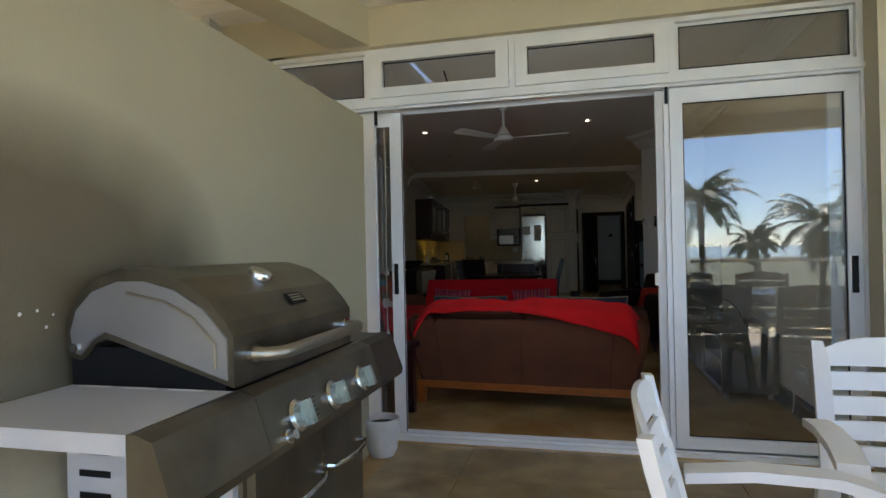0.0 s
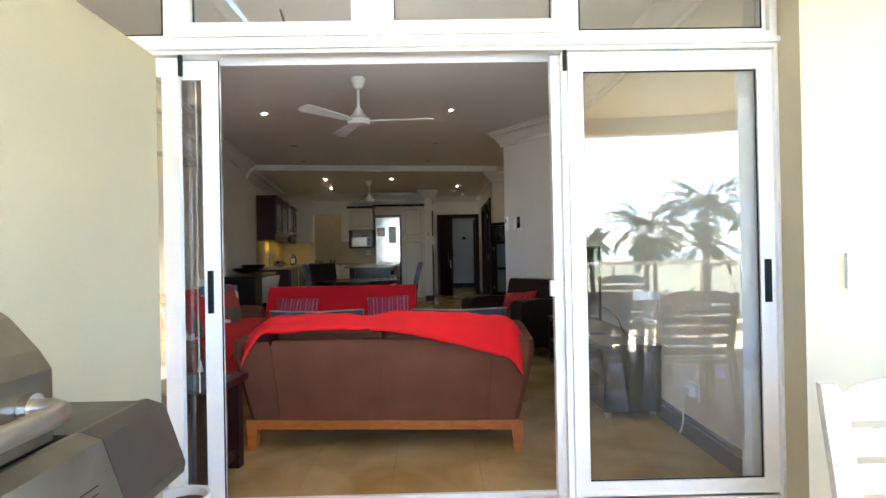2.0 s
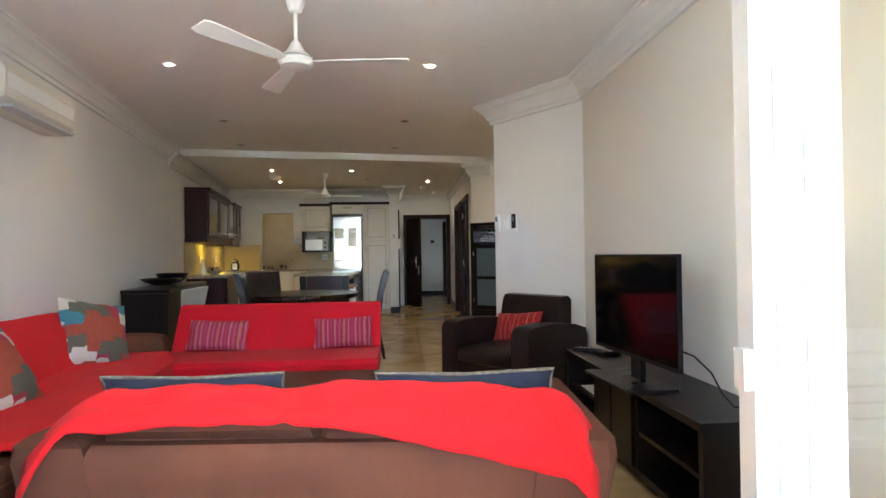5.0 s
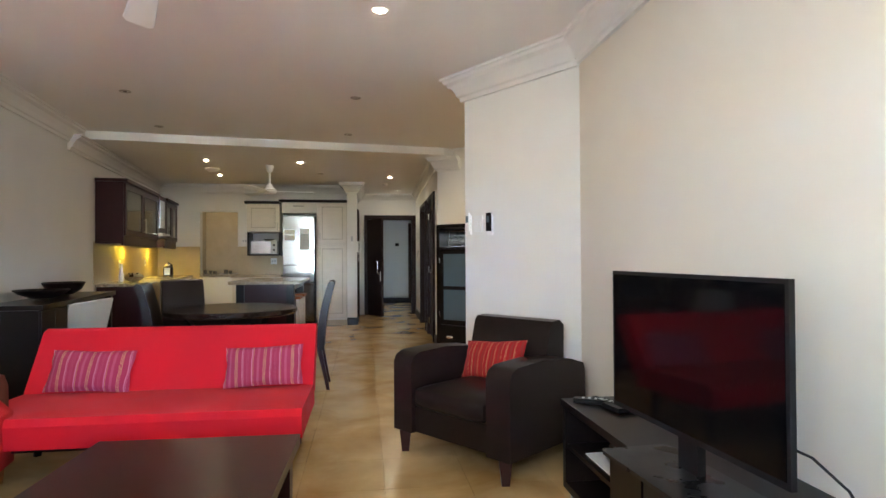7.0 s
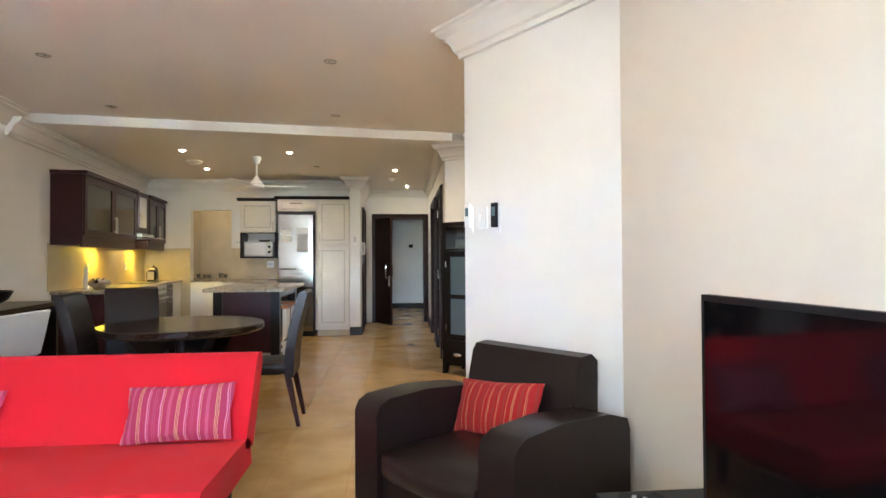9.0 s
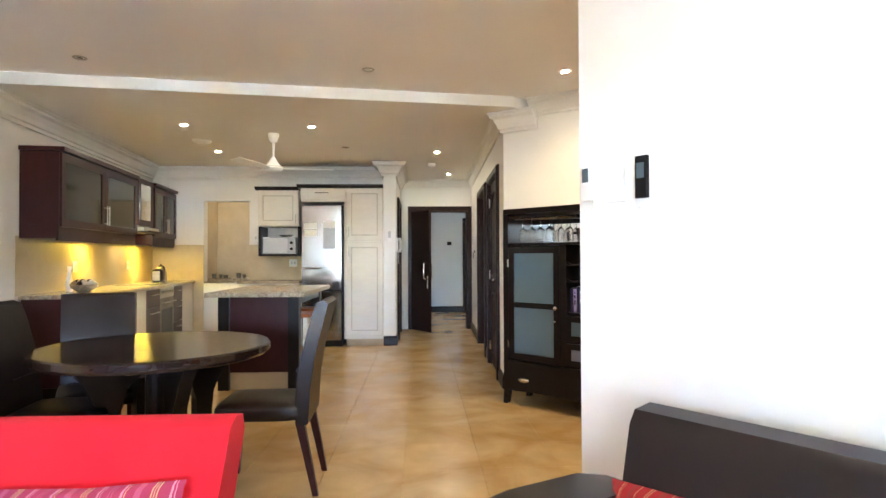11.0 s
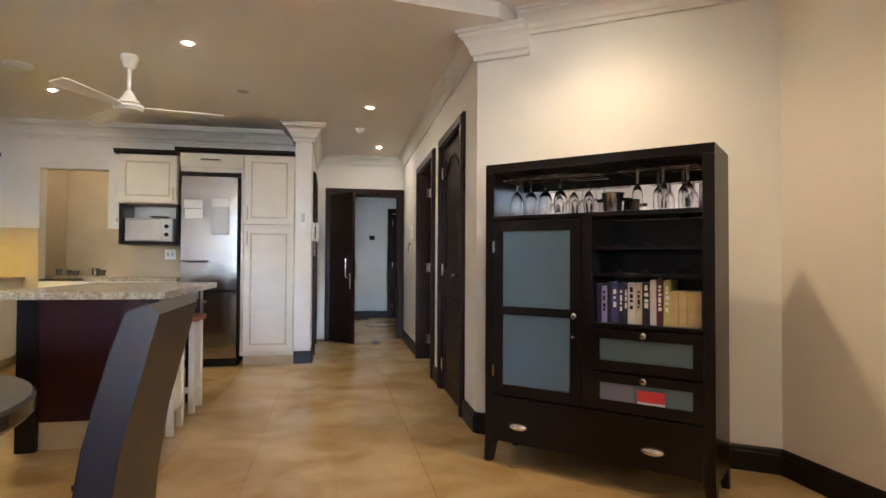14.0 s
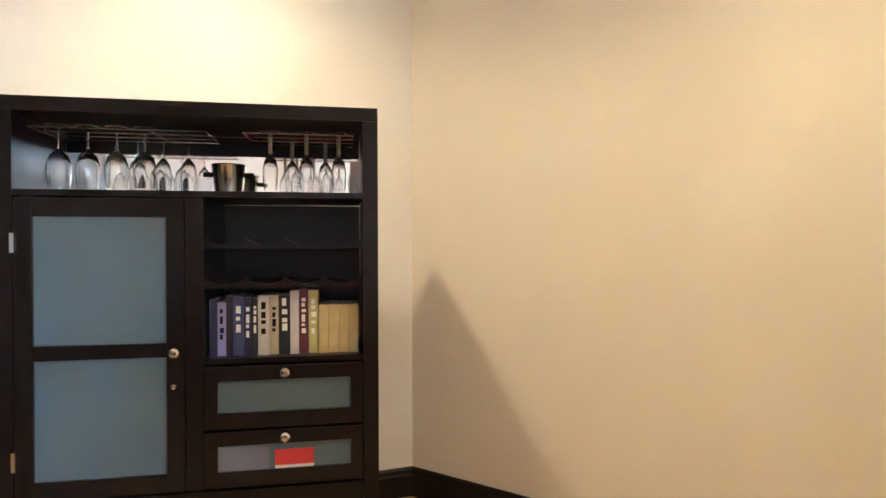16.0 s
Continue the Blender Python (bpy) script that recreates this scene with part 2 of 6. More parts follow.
    return bevelled(bm, bevel, segments) if bevel else bm


def profile_x(points, x0, x1, bevel=0.0, segments=2):
    """A (y, z) outline drawn out along x."""
    bm = prism([(y, z) for y, z in points], x0, x1, bevel, segments)
    for v in bm.verts:
        v.co = Vector((v.co.z, v.co.x, v.co.y))
    return bm


def lathe(profile, steps=24, centre=(0, 0, 0), close=False):
    bm = bmesh.new()
    rings = []
    for r, z in profile:
        rings.append([bm.verts.new((centre[0] + r * math.cos(2 * math.pi * i / steps), centre[1] + r * math.sin(2 * math.pi * i / steps), centre[2] + z)) for i in range(steps)])
    for a, b in zip(rings, rings[1:]):
        for i in range(steps):
            j = (i + 1) % steps
            bm.faces.new((a[i], a[j], b[j], b[i]))
    if close:
        bm.faces.new(rings[0][::-1])
        bm.faces.new(rings[-1])
    return bm


def tube(points, radius, steps=8, bm=None):
    """A round bar along a line of points."""
    bm = bm or bmesh.new()
    pts = [Vector(p) for p in points]
    rings = []
    for i, p in enumerate(pts):
        d = (pts[min(i + 1, len(pts) - 1)] - pts[max(i - 1, 0)]).normalized()
        side = d.orthogonal().normalized() if not rings else (last_side - d * last_side.dot(d)).normalized()
        last_side = side
        up = d.cross(side)
        rings.append([bm.verts.new(p + radius * (side * math.cos(2 * math.pi * k / steps) + up * math.sin(2 * math.pi * k / steps))) for k in range(steps)])
    for a, b in zip(rings, rings[1:]):
        for k in range(steps):
            j = (k + 1) % steps
            bm.faces.new((a[k], a[j], b[j], b[k]))
    bm.faces.new(rings[0][::-1])
    bm.faces.new(rings[-1])
    return bm


def soft_box(x0, x1, y0, y1, z0, z1, radius=0.05, segments=4, puff=0.0, m=None):
    """A cushion-like block: strongly rounded, with swollen faces."""
    bm = bmesh.new()
    bm_box(bm, x0, x1, y0, y1, z0, z1)
    bmesh.ops.subdivide_edges(bm, edges=bm.edges[:], cuts=5, use_grid_fill=True)
    c = Vector(((x0 + x1) / 2, (y0 + y1) / 2, (z0 + z1) / 2))
    h = Vector(((x1 - x0) / 2, (y1 - y0) / 2, (z1 - z0) / 2))
    r = min(radius, min(h) * 0.98)
    for v in bm.verts:
        p = v.co - c
        u = Vector([p[i] / h[i] for i in range(3)])
        core = Vector([max(-(h[i] - r), min(h[i] - r, p[i])) for i in range(3)])
        d = p - core
        if d.length > 1e-6:
            p = core + d.normalized() * r
        k = (1 - u.x ** 2) * (1 - u.y ** 2) + (1 - u.y ** 2) * (1 - u.z ** 2) + (1 - u.x ** 2) * (1 - u.z ** 2)
        a = max(range(3), key=lambda i: abs(u[i]))
        p[a] += math.copysign(puff * min(1, k), u[a])
        v.co = c + p
    if m is not None:
        bmesh.ops.transform(bm, matrix=m, verts=bm.verts)
    return bm


def structure(name, bm, mat, label, category="wall"):
    return tagged(new(name, mesh_of(name, bm, mat)), label, category, kind="structure")


def wall_bm(p0, p1, z0, z1, thick, holes=(), bm=None):
    """A wall along p0-p1 with its thickness to the right of that way; holes: (from, to, z0, z1) along it."""
    bm = bm or bmesh.new()
    a, b = Vector((*p0, 0)), Vector((*p1, 0))
    d = (b - a).normalized()
    length = (b - a).length
    m = Matrix.Translation(a) @ Matrix(((d.x, -d.y, 0, 0), (d.y, d.x, 0, 0), (0, 0, 1, 0), (0, 0, 0, 1)))
    cuts = sorted(holes)
    s = 0.0
    for h0, h1, hz0, hz1 in cuts:
        if h0 > s:
            bm_box(bm, s, h0, -thick, 0, z0, z1, m)
        if hz0 > z0:
            bm_box(bm, h0, h1, -thick, 0, z0, hz0, m)
        if hz1 < z1:
            bm_box(bm, h0, h1, -thick, 0, hz1, z1, m)
        s = h1
    if s < length:
        bm_box(bm, s, length, -thick, 0, z0, z1, m)
    return bm


def along(p0, p1):
    """The pose at p0 whose x runs to p1; y points to the left of that way."""
    return pose(p0[0], p0[1], 0, 0, 0, math.degrees(math.atan2(p1[1] - p0[1], p1[0] - p0[0])))


def cornice_bm(p0, p1, z, size=0.13, bm=None, ends=(0, 0)):
    """A stepped plaster cornice under the ceiling at height z, on the left of the way p0-p1; ends: mitre at each end."""
    bm = bm or bmesh.new()
    m = along(p0, p1)
    length = math.dist(p0, p1)
    prof = [(0.0, -size * 1.25), (0.18 * size, -size * 1.25), (0.2 * size, -size * 1.05), (0.32 * size, -size * 0.98), (0.42 * size, -size * 0.72), (0.62 * size, -size * 0.42), (0.86 * size, -size * 0.3), (0.88 * size, -size * 0.14), (size, -size * 0.12), (size, 0), (0, 0)]
    lo = [bm.verts.new(m @ Vector((ends[0] * y, y, z + h))) for y, h in prof]
    hi = [bm.verts.new(m @ Vector((length + ends[1] * y, y, z + h))) for y, h in prof]
    for i in range(len(prof)):
        j = (i + 1) % len(prof)
        bm.faces.new((lo[i], hi[i], hi[j], lo[j]))
    bm.faces.new(lo)
    bm.faces.new(hi[::-1])
    return bm


def skirting_bm(p0, p1, bm=None, height=0.13, thick=0.022, ends=(0, 0)):
    bm = bm or bmesh.new()
    m = along(p0, p1)
    length = math.dist(p0, p1)
    prof = [(0, 0), (thick, 0), (thick, height * 0.75), (thick * 0.75, height * 0.8), (thick * 0.75, height * 0.93), (thick * 0.4, height), (0, height)]
    lo = [bm.verts.new(m @ Vector((ends[0] * y, y, h))) for y, h in prof]
    hi = [bm.verts.new(m @ Vector((length + ends[1] * y, y, h))) for y, h in prof]
    for i in range(len(prof)):
        j = (i + 1) % len(prof)
        bm.faces.new((lo[i], hi[i], hi[j], lo[j]))
    bm.faces.new(lo)
    bm.faces.new(hi[::-1])
    return bm


# ---- the plan ----
GLASS_Y = 3.80          # plane of the sliding doors
ZL, ZK = 2.64, 2.55     # ceilings of living room and kitchen
SLOPE = -0.13           # the party wall runs outwards to the back


def left_x(y):
    return -2.70 + SLOPE * (y - 11.58)


TV_X = 1.955
TIP = (1.363, 8.526)     # free corner of the angled pier
PIER = (1.955, 7.577)
ALC_X = 2.925
DIAG0, DIAG1 = (2.925, 10.765), (1.545, 11.75)
HALL_R = (1.645, 16.29)
HALL_Y = 16.29
BACK_Y = 14.95
PIL = (0.25, 0.42, 14.48)

# ---- structure ----
ground_living = structure("floor", box(-4.2, 3.2, 3.70, 20.2, -0.12, -0.008), M["grout"], "sandy travertine floor with thin joints", "floor")
structure("floor_balcony", box(-2.4, 5.6, -2.6, 3.70, -0.12, -0.008), M["grout"], "weathered travertine balcony floor", "floor")
structure("wall_west", wall_bm((left_x(15.1), 15.1), (left_x(3.55), 3.55), 0, 2.9, 0.2), M["wall"], "cream painted party wall")
structure("wall_tv", wall_bm((TV_X, 3.86), PIER, 0, 2.9, 0.3), M["wall_warm_lit"], "cream wall behind the television, warm light in its colour")
structure("wall_pier", prism([PIER, TIP, (2.95, 8.62), (2.95, 7.577)], 0, 2.9), M["wall"], "white painted angled pier")
structure("wall_alcove", wall_bm((ALC_X, 8.3), DIAG0, 0, 2.9, 0.2), M["wall_warm_lit"], "cream alcove wall, warm light in its colour")
structure("wall_diagonal", wall_bm(DIAG0, DIAG1, 0, 2.9, 0.12), M["wall"], "cream diagonal wall behind the bar cabinet")
hall_len = math.dist(DIAG1, HALL_R)
structure("wall_hall_east", wall_bm(DIAG1, HALL_R, 0, 2.9, 0.12, ((0.42, 1.30, 0, 2.08), (1.76, 2.84, 0, 2.08))), M["wall"], "cream hallway wall with two doors")
structure("wall_hall_end", wall_bm((1.70, HALL_Y), (0.25, HALL_Y), 0, 2.9, 0.14, ((0.14, 1.08, 0, 2.02),)), M["wall"], "cream wall round the entrance door")
structure("wall_hall_west", box(PIL[0], PIL[1], PIL[2], HALL_Y, 0, 2.7), M["wall"], "cream wall end beside the pantry")
structure("wall_kitchen_back", wall_bm((PIL[0], BACK_Y), (-3.4, BACK_Y), 0, 2.9, 0.15, ((1.84 + 0.15, 2.62 + 0.03, 0.88, 2.06),)), M["wall"], "cream kitchen wall with an open hatch")
structure("ceiling", prism([(-2.55, 3.5), (3.2, 3.5), (3.2, 12.4), (-3.1, 12.4)], ZL, ZL + 0.2), M["ceiling"], "off-white plaster ceiling", "ceiling")
# unseen, added to keep sky light out; the lobby's leaves a daylight slot
structure("ceiling_rooms", box(1.95, 3.2, 11.75, 16.42, ZK + 0.001, 2.9), M["ceiling"], "off-white ceiling of the side rooms", "ceiling")
structure("ceiling_lobby", box(1.95, 2.92, 16.42, 20.2, ZK + 0.001, 2.9), M["ceiling"], "off-white lobby ceiling", "ceiling")
structure("ceiling_kitchen", prism([(-2.5, 10.85), (1.60, 11.45), (1.95, 11.75), (1.95, 20.2), (-4.2, 20.2), (-4.2, 10.4), (-2.72, 10.55)], ZK, ZK + 0.35), M["ceiling"], "off-white lowered kitchen ceiling", "ceiling")
# glazing lintel and outside walls
structure("wall_lintel", box(-2.3, 2.06, 3.70, 3.95, 2.40, 3.2), M["outer"], "beige rendered wall above the sliding doors")
wall_east = box(1.976, 5.6, 3.57, 3.698, 0, 3.2)
bm_box(wall_east, 1.986, 5.6, 3.698, 3.738, 0, 2.398)
bm_box(wall_east, 2.06, 5.6, 3.738, 3.86, 0, 3.2)
structure("wall_outer_east", wall_east, M["outer"], "beige rendered balcony wall")
structure("ceiling_balcony", box(-0.95, 5.6, -2.2, 3.70, 2.95, 3.2), M["outer"], "beige rendered balcony ceiling", "ceiling")
# out of view; added so the left panes reflect a wall, not greenery
structure("wall_neighbour", box(-2.75, -2.55, -3.0, 3.7, -0.1, 2.78), M["outer"], "unseen beige wall of the next balcony, added for reflections")
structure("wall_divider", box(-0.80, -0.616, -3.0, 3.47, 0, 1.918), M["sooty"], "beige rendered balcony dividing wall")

# ---- plaster trim and skirting ----
bm = bmesh.new()
L = [(left_x(10.75), 10.75), (left_x(3.95), 3.95)]
cornice_bm(L[0], L[1], ZL, 0.14, bm)
cornice_bm((TV_X, 3.86), PIER, ZL, 0.14, bm)
bm2 = bmesh.new()
cornice_bm(PIER, TIP, ZL, 0.15, bm2, (0, 0.9))
cornice_bm(TIP, (2.9, 8.62), ZL, 0.15, bm2, (-0.9, 0))
cornice_bm((ALC_X, 8.62), DIAG0, ZL, 0.115, bm)
cornice_bm(DIAG0, (1.78, 11.582), ZL, 0.115, bm)
structure("trim_cornice_living", bm, M["cornice"], "white stepped plaster cornice", "cornice")
structure("trim_cornice_pier", bm2, M["cornice"], "white stepped plaster capital on the pier", "cornice")
bm = bmesh.new()
cornice_bm((1.83, 11.545), DIAG1, ZK, 0.14, bm, (0, 0.7))
cornice_bm(DIAG1, HALL_R, ZK, 0.10, bm, (-0.7, 0))
cornice_bm((1.7, HALL_Y), (PIL[1], HALL_Y), ZK, 0.11, bm)
cornice_bm((PIL[1], HALL_Y), (PIL[1], PIL[2]), ZK, 0.15, bm, (0, 1))
cornice_bm((PIL[1], PIL[2]), (PIL[0], PIL[2]), ZK, 0.15, bm, (-1, 1))
cornice_bm((PIL[0], PIL[2]), (PIL[0], BACK_Y), ZK, 0.15, bm, (-1, 0))
cornice_bm((PIL[0], BACK_Y), (left_x(BACK_Y), BACK_Y), ZK, 0.14, bm)
cornice_bm((left_x(BACK_Y), BACK_Y), (left_x(10.6), 10.6), ZK, 0.14, bm)
structure("trim_cornice_kitchen", bm, M["cornice"], "white stepped plaster cornice", "cornice")
structure("trim_ceiling_step", wall_bm((1.60, 11.446), (-2.5, 10.846), ZK - 0.004, ZL, 0.02, bm=wall_bm((-2.5, 10.846), (-2.76, 10.55), ZK - 0.004, ZL, 0.02, bm=wall_bm((1.97, 11.77), (1.60, 11.446), ZK - 0.004, ZL, 0.02))), M["cornice"], "white plaster step where the ceiling drops", "trim")
bm = bmesh.new()
for a, b in (((left_x(11.4), 11.4), (left_x(3.95), 3.95)), ((TV_X, 3.9), PIER), (PIER, TIP), ((ALC_X, 8.62), DIAG0), (DIAG0, DIAG1), (DIAG1, (1.5525, 12.09)), ((1.5755, 13.13), (1.582, 13.43)), ((1.6095, 14.68), HALL_R),
             ((PIL[1], HALL_Y), (PIL[1], 16.0)), ((PIL[1], PIL[2] + 0.3), (PIL[1], PIL[2])), ((PIL[1], PIL[2]), (PIL[0], PIL[2])), ((3.1, 19.35), (0.2, 19.35))):
    skirting_bm(a, b, bm)
structure("baseboard", bm, M["skirt"], "dark brown glossy skirting board", "skirting")

# rooms seen through the hallway doors and the hatch
bm = bmesh.new()
wall_bm((3.1, 19.35), (0.1, 19.35), 0, 2.9, 0.15, bm=bm)
bm_box(bm, 0.0, 0.15, 16.43, 19.4, 0, 2.9)
bm_box(bm, 3.05, 3.2, 11.2, 19.4, 0, 2.9)
bm_box(bm, 1.75, 3.1, 16.3, 16.42, 0, 2.9)
bm_box(bm, 1.75, 3.1, 13.15, 13.25, 0, 2.9)
structure("wall_lobby", bm, material("pale_blue_grey_paint", (0.52, 0.56, 0.58), 0.7, grain=1.5, vary=0.03), "pale grey lobby walls")
bm = bmesh.new()
bm_box(bm, -2.75, -2.60, BACK_Y + 0.15, 16.1, 0, 2.55)
bm_box(bm, -1.70, -1.55, BACK_Y + 0.15, 16.1, 0, 2.55)
bm_box(bm, -2.75, -1.55, 16.1, 16.2, 0, 2.55)
structure("wall_scullery", bm, M["stone"], "tan scullery walls behind the hatch")
structure("trim_splash", wall_bm((PIL[0], BACK_Y - 0.006), (-1.74, BACK_Y - 0.006), 0.9, 1.42, 0.006, bm=wall_bm((-2.40, BACK_Y - 0.006), (left_x(BACK_Y), BACK_Y - 0.006), 0.0, 1.42, 0.006, bm=wall_bm((left_x(BACK_Y) + 0.006, BACK_Y), (left_x(11.45) + 0.006, 11.45), 0.9, 1.42, 0.006, bm=box(-2.6, -1.7, 16.08, 16.1, 0.9, 1.42)))), M["stone"], "sandy stone splashback", "splashback")


# ---- doors ----
def architrave(parent, w, h, depth=0.16, face=0.07):
    """A door lining with a moulded architrave on its front, for an opening that runs along x from 0 to w."""
    bm = bmesh.new()
    for x0, x1 in ((-face, 0.02), (w - 0.02, w + face)):
        bm_box(bm, x0, x1, 0, 0.022, 0, h + face)
        bm_box(bm, x0 + 0.015, x1 - 0.015, 0.022, 0.034, 0, h + face - 0.015)
    bm_box(bm, 0.02, w - 0.02, 0, 0.022, h - 0.02, h + face)
    bm_box(bm, 0.005, w - 0.005, 0.022, 0.034, h - 0.005, h + face - 0.015)
    bm_box(bm, 0, 0.025, -depth, 0, 0, h)
    bm_box(bm, w - 0.025, w, -depth, 0, 0, h)
    bm_box(bm, 0.025, w - 0.025, -depth, 0, h - 0.025, h)
    part("door_frame", bm, M["door"], parent)


def panel_leaf(parent, w, h, m, lever_x, arched=True):
    """A panelled leaf in its own frame: x 0..w, front at y = 0.04."""
    bm = bmesh.new()
    bm_box(bm, 0, w, 0, 0.04, 0, h)
    for z0, z1 in ((0.14, 0.82), (1.0, h - 0.12)):
        for x0, x1, a, b in ((0.11, 0.13, z0, z1), (w - 0.13, w - 0.11, z0, z1), (0.13, w - 0.13, z0, z0 + 0.02)):
            bm_box(bm, x0, x1, 0.04, 0.052, a, b)
        if arched and z1 > 1.2:
            pts = [(0.12 + (w - 0.24) * i / 14, 0, z1 - 0.16 + 0.16 * math.sin(math.pi * i / 14)) for i in range(15)]
            tube([(x, 0.045, z) for x, y, z in pts], 0.011, 6, bm)
        else:
            bm_box(bm, 0.13, w - 0.13, 0.04, 0.052, z1 - 0.02, z1)
        bm_box(bm, 0.17, w - 0.17, 0.04, 0.047, z0 + 0.06, z1 - (0.2 if arched and z1 > 1.2 else 0.06))
    bmesh.ops.transform(bm, matrix=m, verts=bm.verts)
    leaf = part("door_leaf", bm, M["door"], parent)
    bm = tube([(lever_x, 0.04, 0.98), (lever_x, 0.09, 0.98), (lever_x + (0.03 if lever_x < w / 2 else -0.03), 0.095, 0.985), (lever_x + (0.12 if lever_x < w / 2 else -0.12), 0.09, 0.97)], 0.009)
    bm_box(bm, lever_x - 0.02, lever_x + 0.02, 0.04, 0.046, 0.86, 1.05)
    bmesh.ops.transform(bm, matrix=m, verts=bm.verts)
    part("door_handle", bm, M["chrome"], leaf, "chrome lever handle")
    return leaf


def hinges(parent, x, y, zs=(0.22, 1.02, 1.84)):
    for z in zs:
        bm = box(x - 0.018, x + 0.018, y, y + 0.006, z - 0.05, z + 0.05)
        tube([(x, y + 0.008, z - 0.05), (x, y + 0.008, z + 0.05)], 0.008, 8, bm)
        part("hinge", bm, M["chrome"], parent, "steel hinge")


hall_dir = math.degrees(math.atan2(HALL_R[1] - DIAG1[1], HALL_R[0] - DIAG1[0]))


def on_hall(s):
    d = Vector((HALL_R[0] - DIAG1[0], HALL_R[1] - DIAG1[1])).normalized()
    return pose(DIAG1[0] + d.x * s, DIAG1[1] + d.y * s, 0, 0, 0, hall_dir)


d1 = thing("door_1", on_hall(0.42), "closed dark-stained panelled door with an arched top panel", "door", kind="structure")
architrave(d1, 0.88, 2.08)
panel_leaf(d1, 0.83, 2.05, pose(0.025, -0.05, 0.005), 0.08)
hinges(d1, 0.83, 0.0)
d2 = thing("door_2", on_hall(1.76), "dark-stained doorway with its leaf standing open", "door", kind="structure")
architrave(d2, 1.08, 2.08)
panel_leaf(d2, 0.98, 2.05, pose(1.05, -0.125, 0.005, 0, 0, -93), 0.90, False)
for z in (0.22, 1.02, 1.86):
    bm = box(1.046, 1.053, -0.115, -0.075, z - 0.05, z + 0.05)
    tube([(1.046, -0.12, z - 0.05), (1.046, -0.12, z + 0.05)], 0.008, 8, bm)
    part("hinge", bm, M["chrome"], d2, "steel hinge")
d3 = thing("door_3", pose(1.58, HALL_Y, 0, 0, 0, 180), "open dark-stained entrance door with a long chrome pull", "door", kind="structure")
architrave(d3, 0.96, 2.03)
lm = pose(0.93, 0.03, 0, 0, 0, 124)
leaf = part("door_leaf", box(0, 0.52, -0.045, 0, 0.005, 2.0, 0.004, m=lm), M["door"], d3)
lm = lm @ pose(-0.37, 0, 0)
bm = tube([(0.82, -0.045, 0.86), (0.82, -0.10, 0.88), (0.82, -0.10, 1.12), (0.82, -0.045, 1.14)], 0.011)
tube([(0.82, 0.0, 0.86), (0.82, 0.055, 0.88), (0.82, 0.055, 1.12), (0.82, 0.0, 1.14)], 0.011, 8, bm)
bm_box(bm, 0.84, 0.87, -0.052, -0.045, 0.72, 0.92)
bmesh.ops.transform(bm, matrix=lm, verts=bm.verts)
part("door_handle", bm, M["chrome"], leaf, "chrome pull handle", True)
d4 = thing("door_4", pose(2.78, 19.348, 0, 0, 0, 180), "closed dark-stained lobby door", "door", kind="structure")
architrave(d4, 1.0, 2.04, 0.05)
panel_leaf(d4, 0.95, 2.0, pose(0.025, -0.04, 0.005), 0.1, False)
hinges(d4, 0.98, 0.0)
bm = box(1.36, 1.46, 19.32, 19.345, 1.5, 1.58, 0.004)
tagged(new("wall_sign", mesh_of("wall_sign", bm, M["black"])), "small dark sign plate on the lobby wall", "sign")
# dark door seen edge-on in the hall's west wall
d5 = thing("door_5", pose(PIL[1], 15.9, 0, 0, 0, -90), "closed dark-stained door in the hall", "door", kind="structure")
architrave(d5, 0.86, 2.05, 0.0)
part("door_leaf", box(0.02, 0.84, 0.0, 0.012, 0.005, 2.03), M["door"], d5)


# ---- sliding doors ----
def bar_frame(bm, x0, x1, z0, z1, y0, y1, side, top=None, bottom=None):
    top, bottom = top or side, bottom or side
    bm_box(bm, x0, x0 + side, y0, y1, z0, z1)
    bm_box(bm, x1 - side, x1, y0, y1, z0, z1)
    bm_box(bm, x0 + side, x1 - side, y0, y1, z1 - top, z1)
    bm_box(bm, x0 + side, x1 - side, y0, y1, z0, z0 + bottom)


def pane(parent, x0, x1, z0, z1, y, name="pane"):
    ob = part(name, box(x0, x1, y - 0.003, y + 0.003, z0, z1), M["pane"], parent)
    ob.visible_shadow = False
    return ob


slid = thing("window_1", pose(0, 0, 0), "white aluminium sliding doors, one leaf slid open", "sliding door", kind="structure")
bm = bmesh.new()
bm_box(bm, -1.66, 2.055, 3.74, 3.90, -0.008, 0.022)
bm_box(bm, -1.66, 2.055, 3.765, 3.775, 0.022, 0.04)
bm_box(bm, -1.66, 2.055, 3.835, 3.845, 0.022, 0.04)
part("track", bm, M["alu"], slid, "white aluminium floor track")
bm = bmesh.new()
bm_box(bm, -1.66, 2.055, 3.74, 3.90, 2.02, 2.075)
bm_box(bm, -1.66, 1.99, 3.715, 3.74, 2.035, 2.06)
bm_box(bm, 1.972, 2.055, 3.74, 3.90, 0.022, 2.02)
bm_box(bm, -1.66, -1.60, 3.74, 3.90, 0.022, 2.02)
part("door_frame", bevelled(bm, 0.003, 1), M["alu"], slid)
# the closed leaf
bm = bmesh.new()
bar_frame(bm, 1.060, 1.972, 0.03, 2.015, 3.765, 3.80, 0.066, 0.085, 0.075)
bm_box(bm, 1.838, 1.918, 3.806, 3.83, 0.05, 2.0)
lf = part("leaf", bevelled(bm, 0.004, 1), M["alu"], slid, "closed white sliding leaf")
pane(lf, 1.12, 1.912, 0.09, 1.94, 3.783)
gask = bmesh.new()
bar_frame(gask, 1.125, 1.907, 0.104, 1.932, 3.776, 3.779, 0.007)
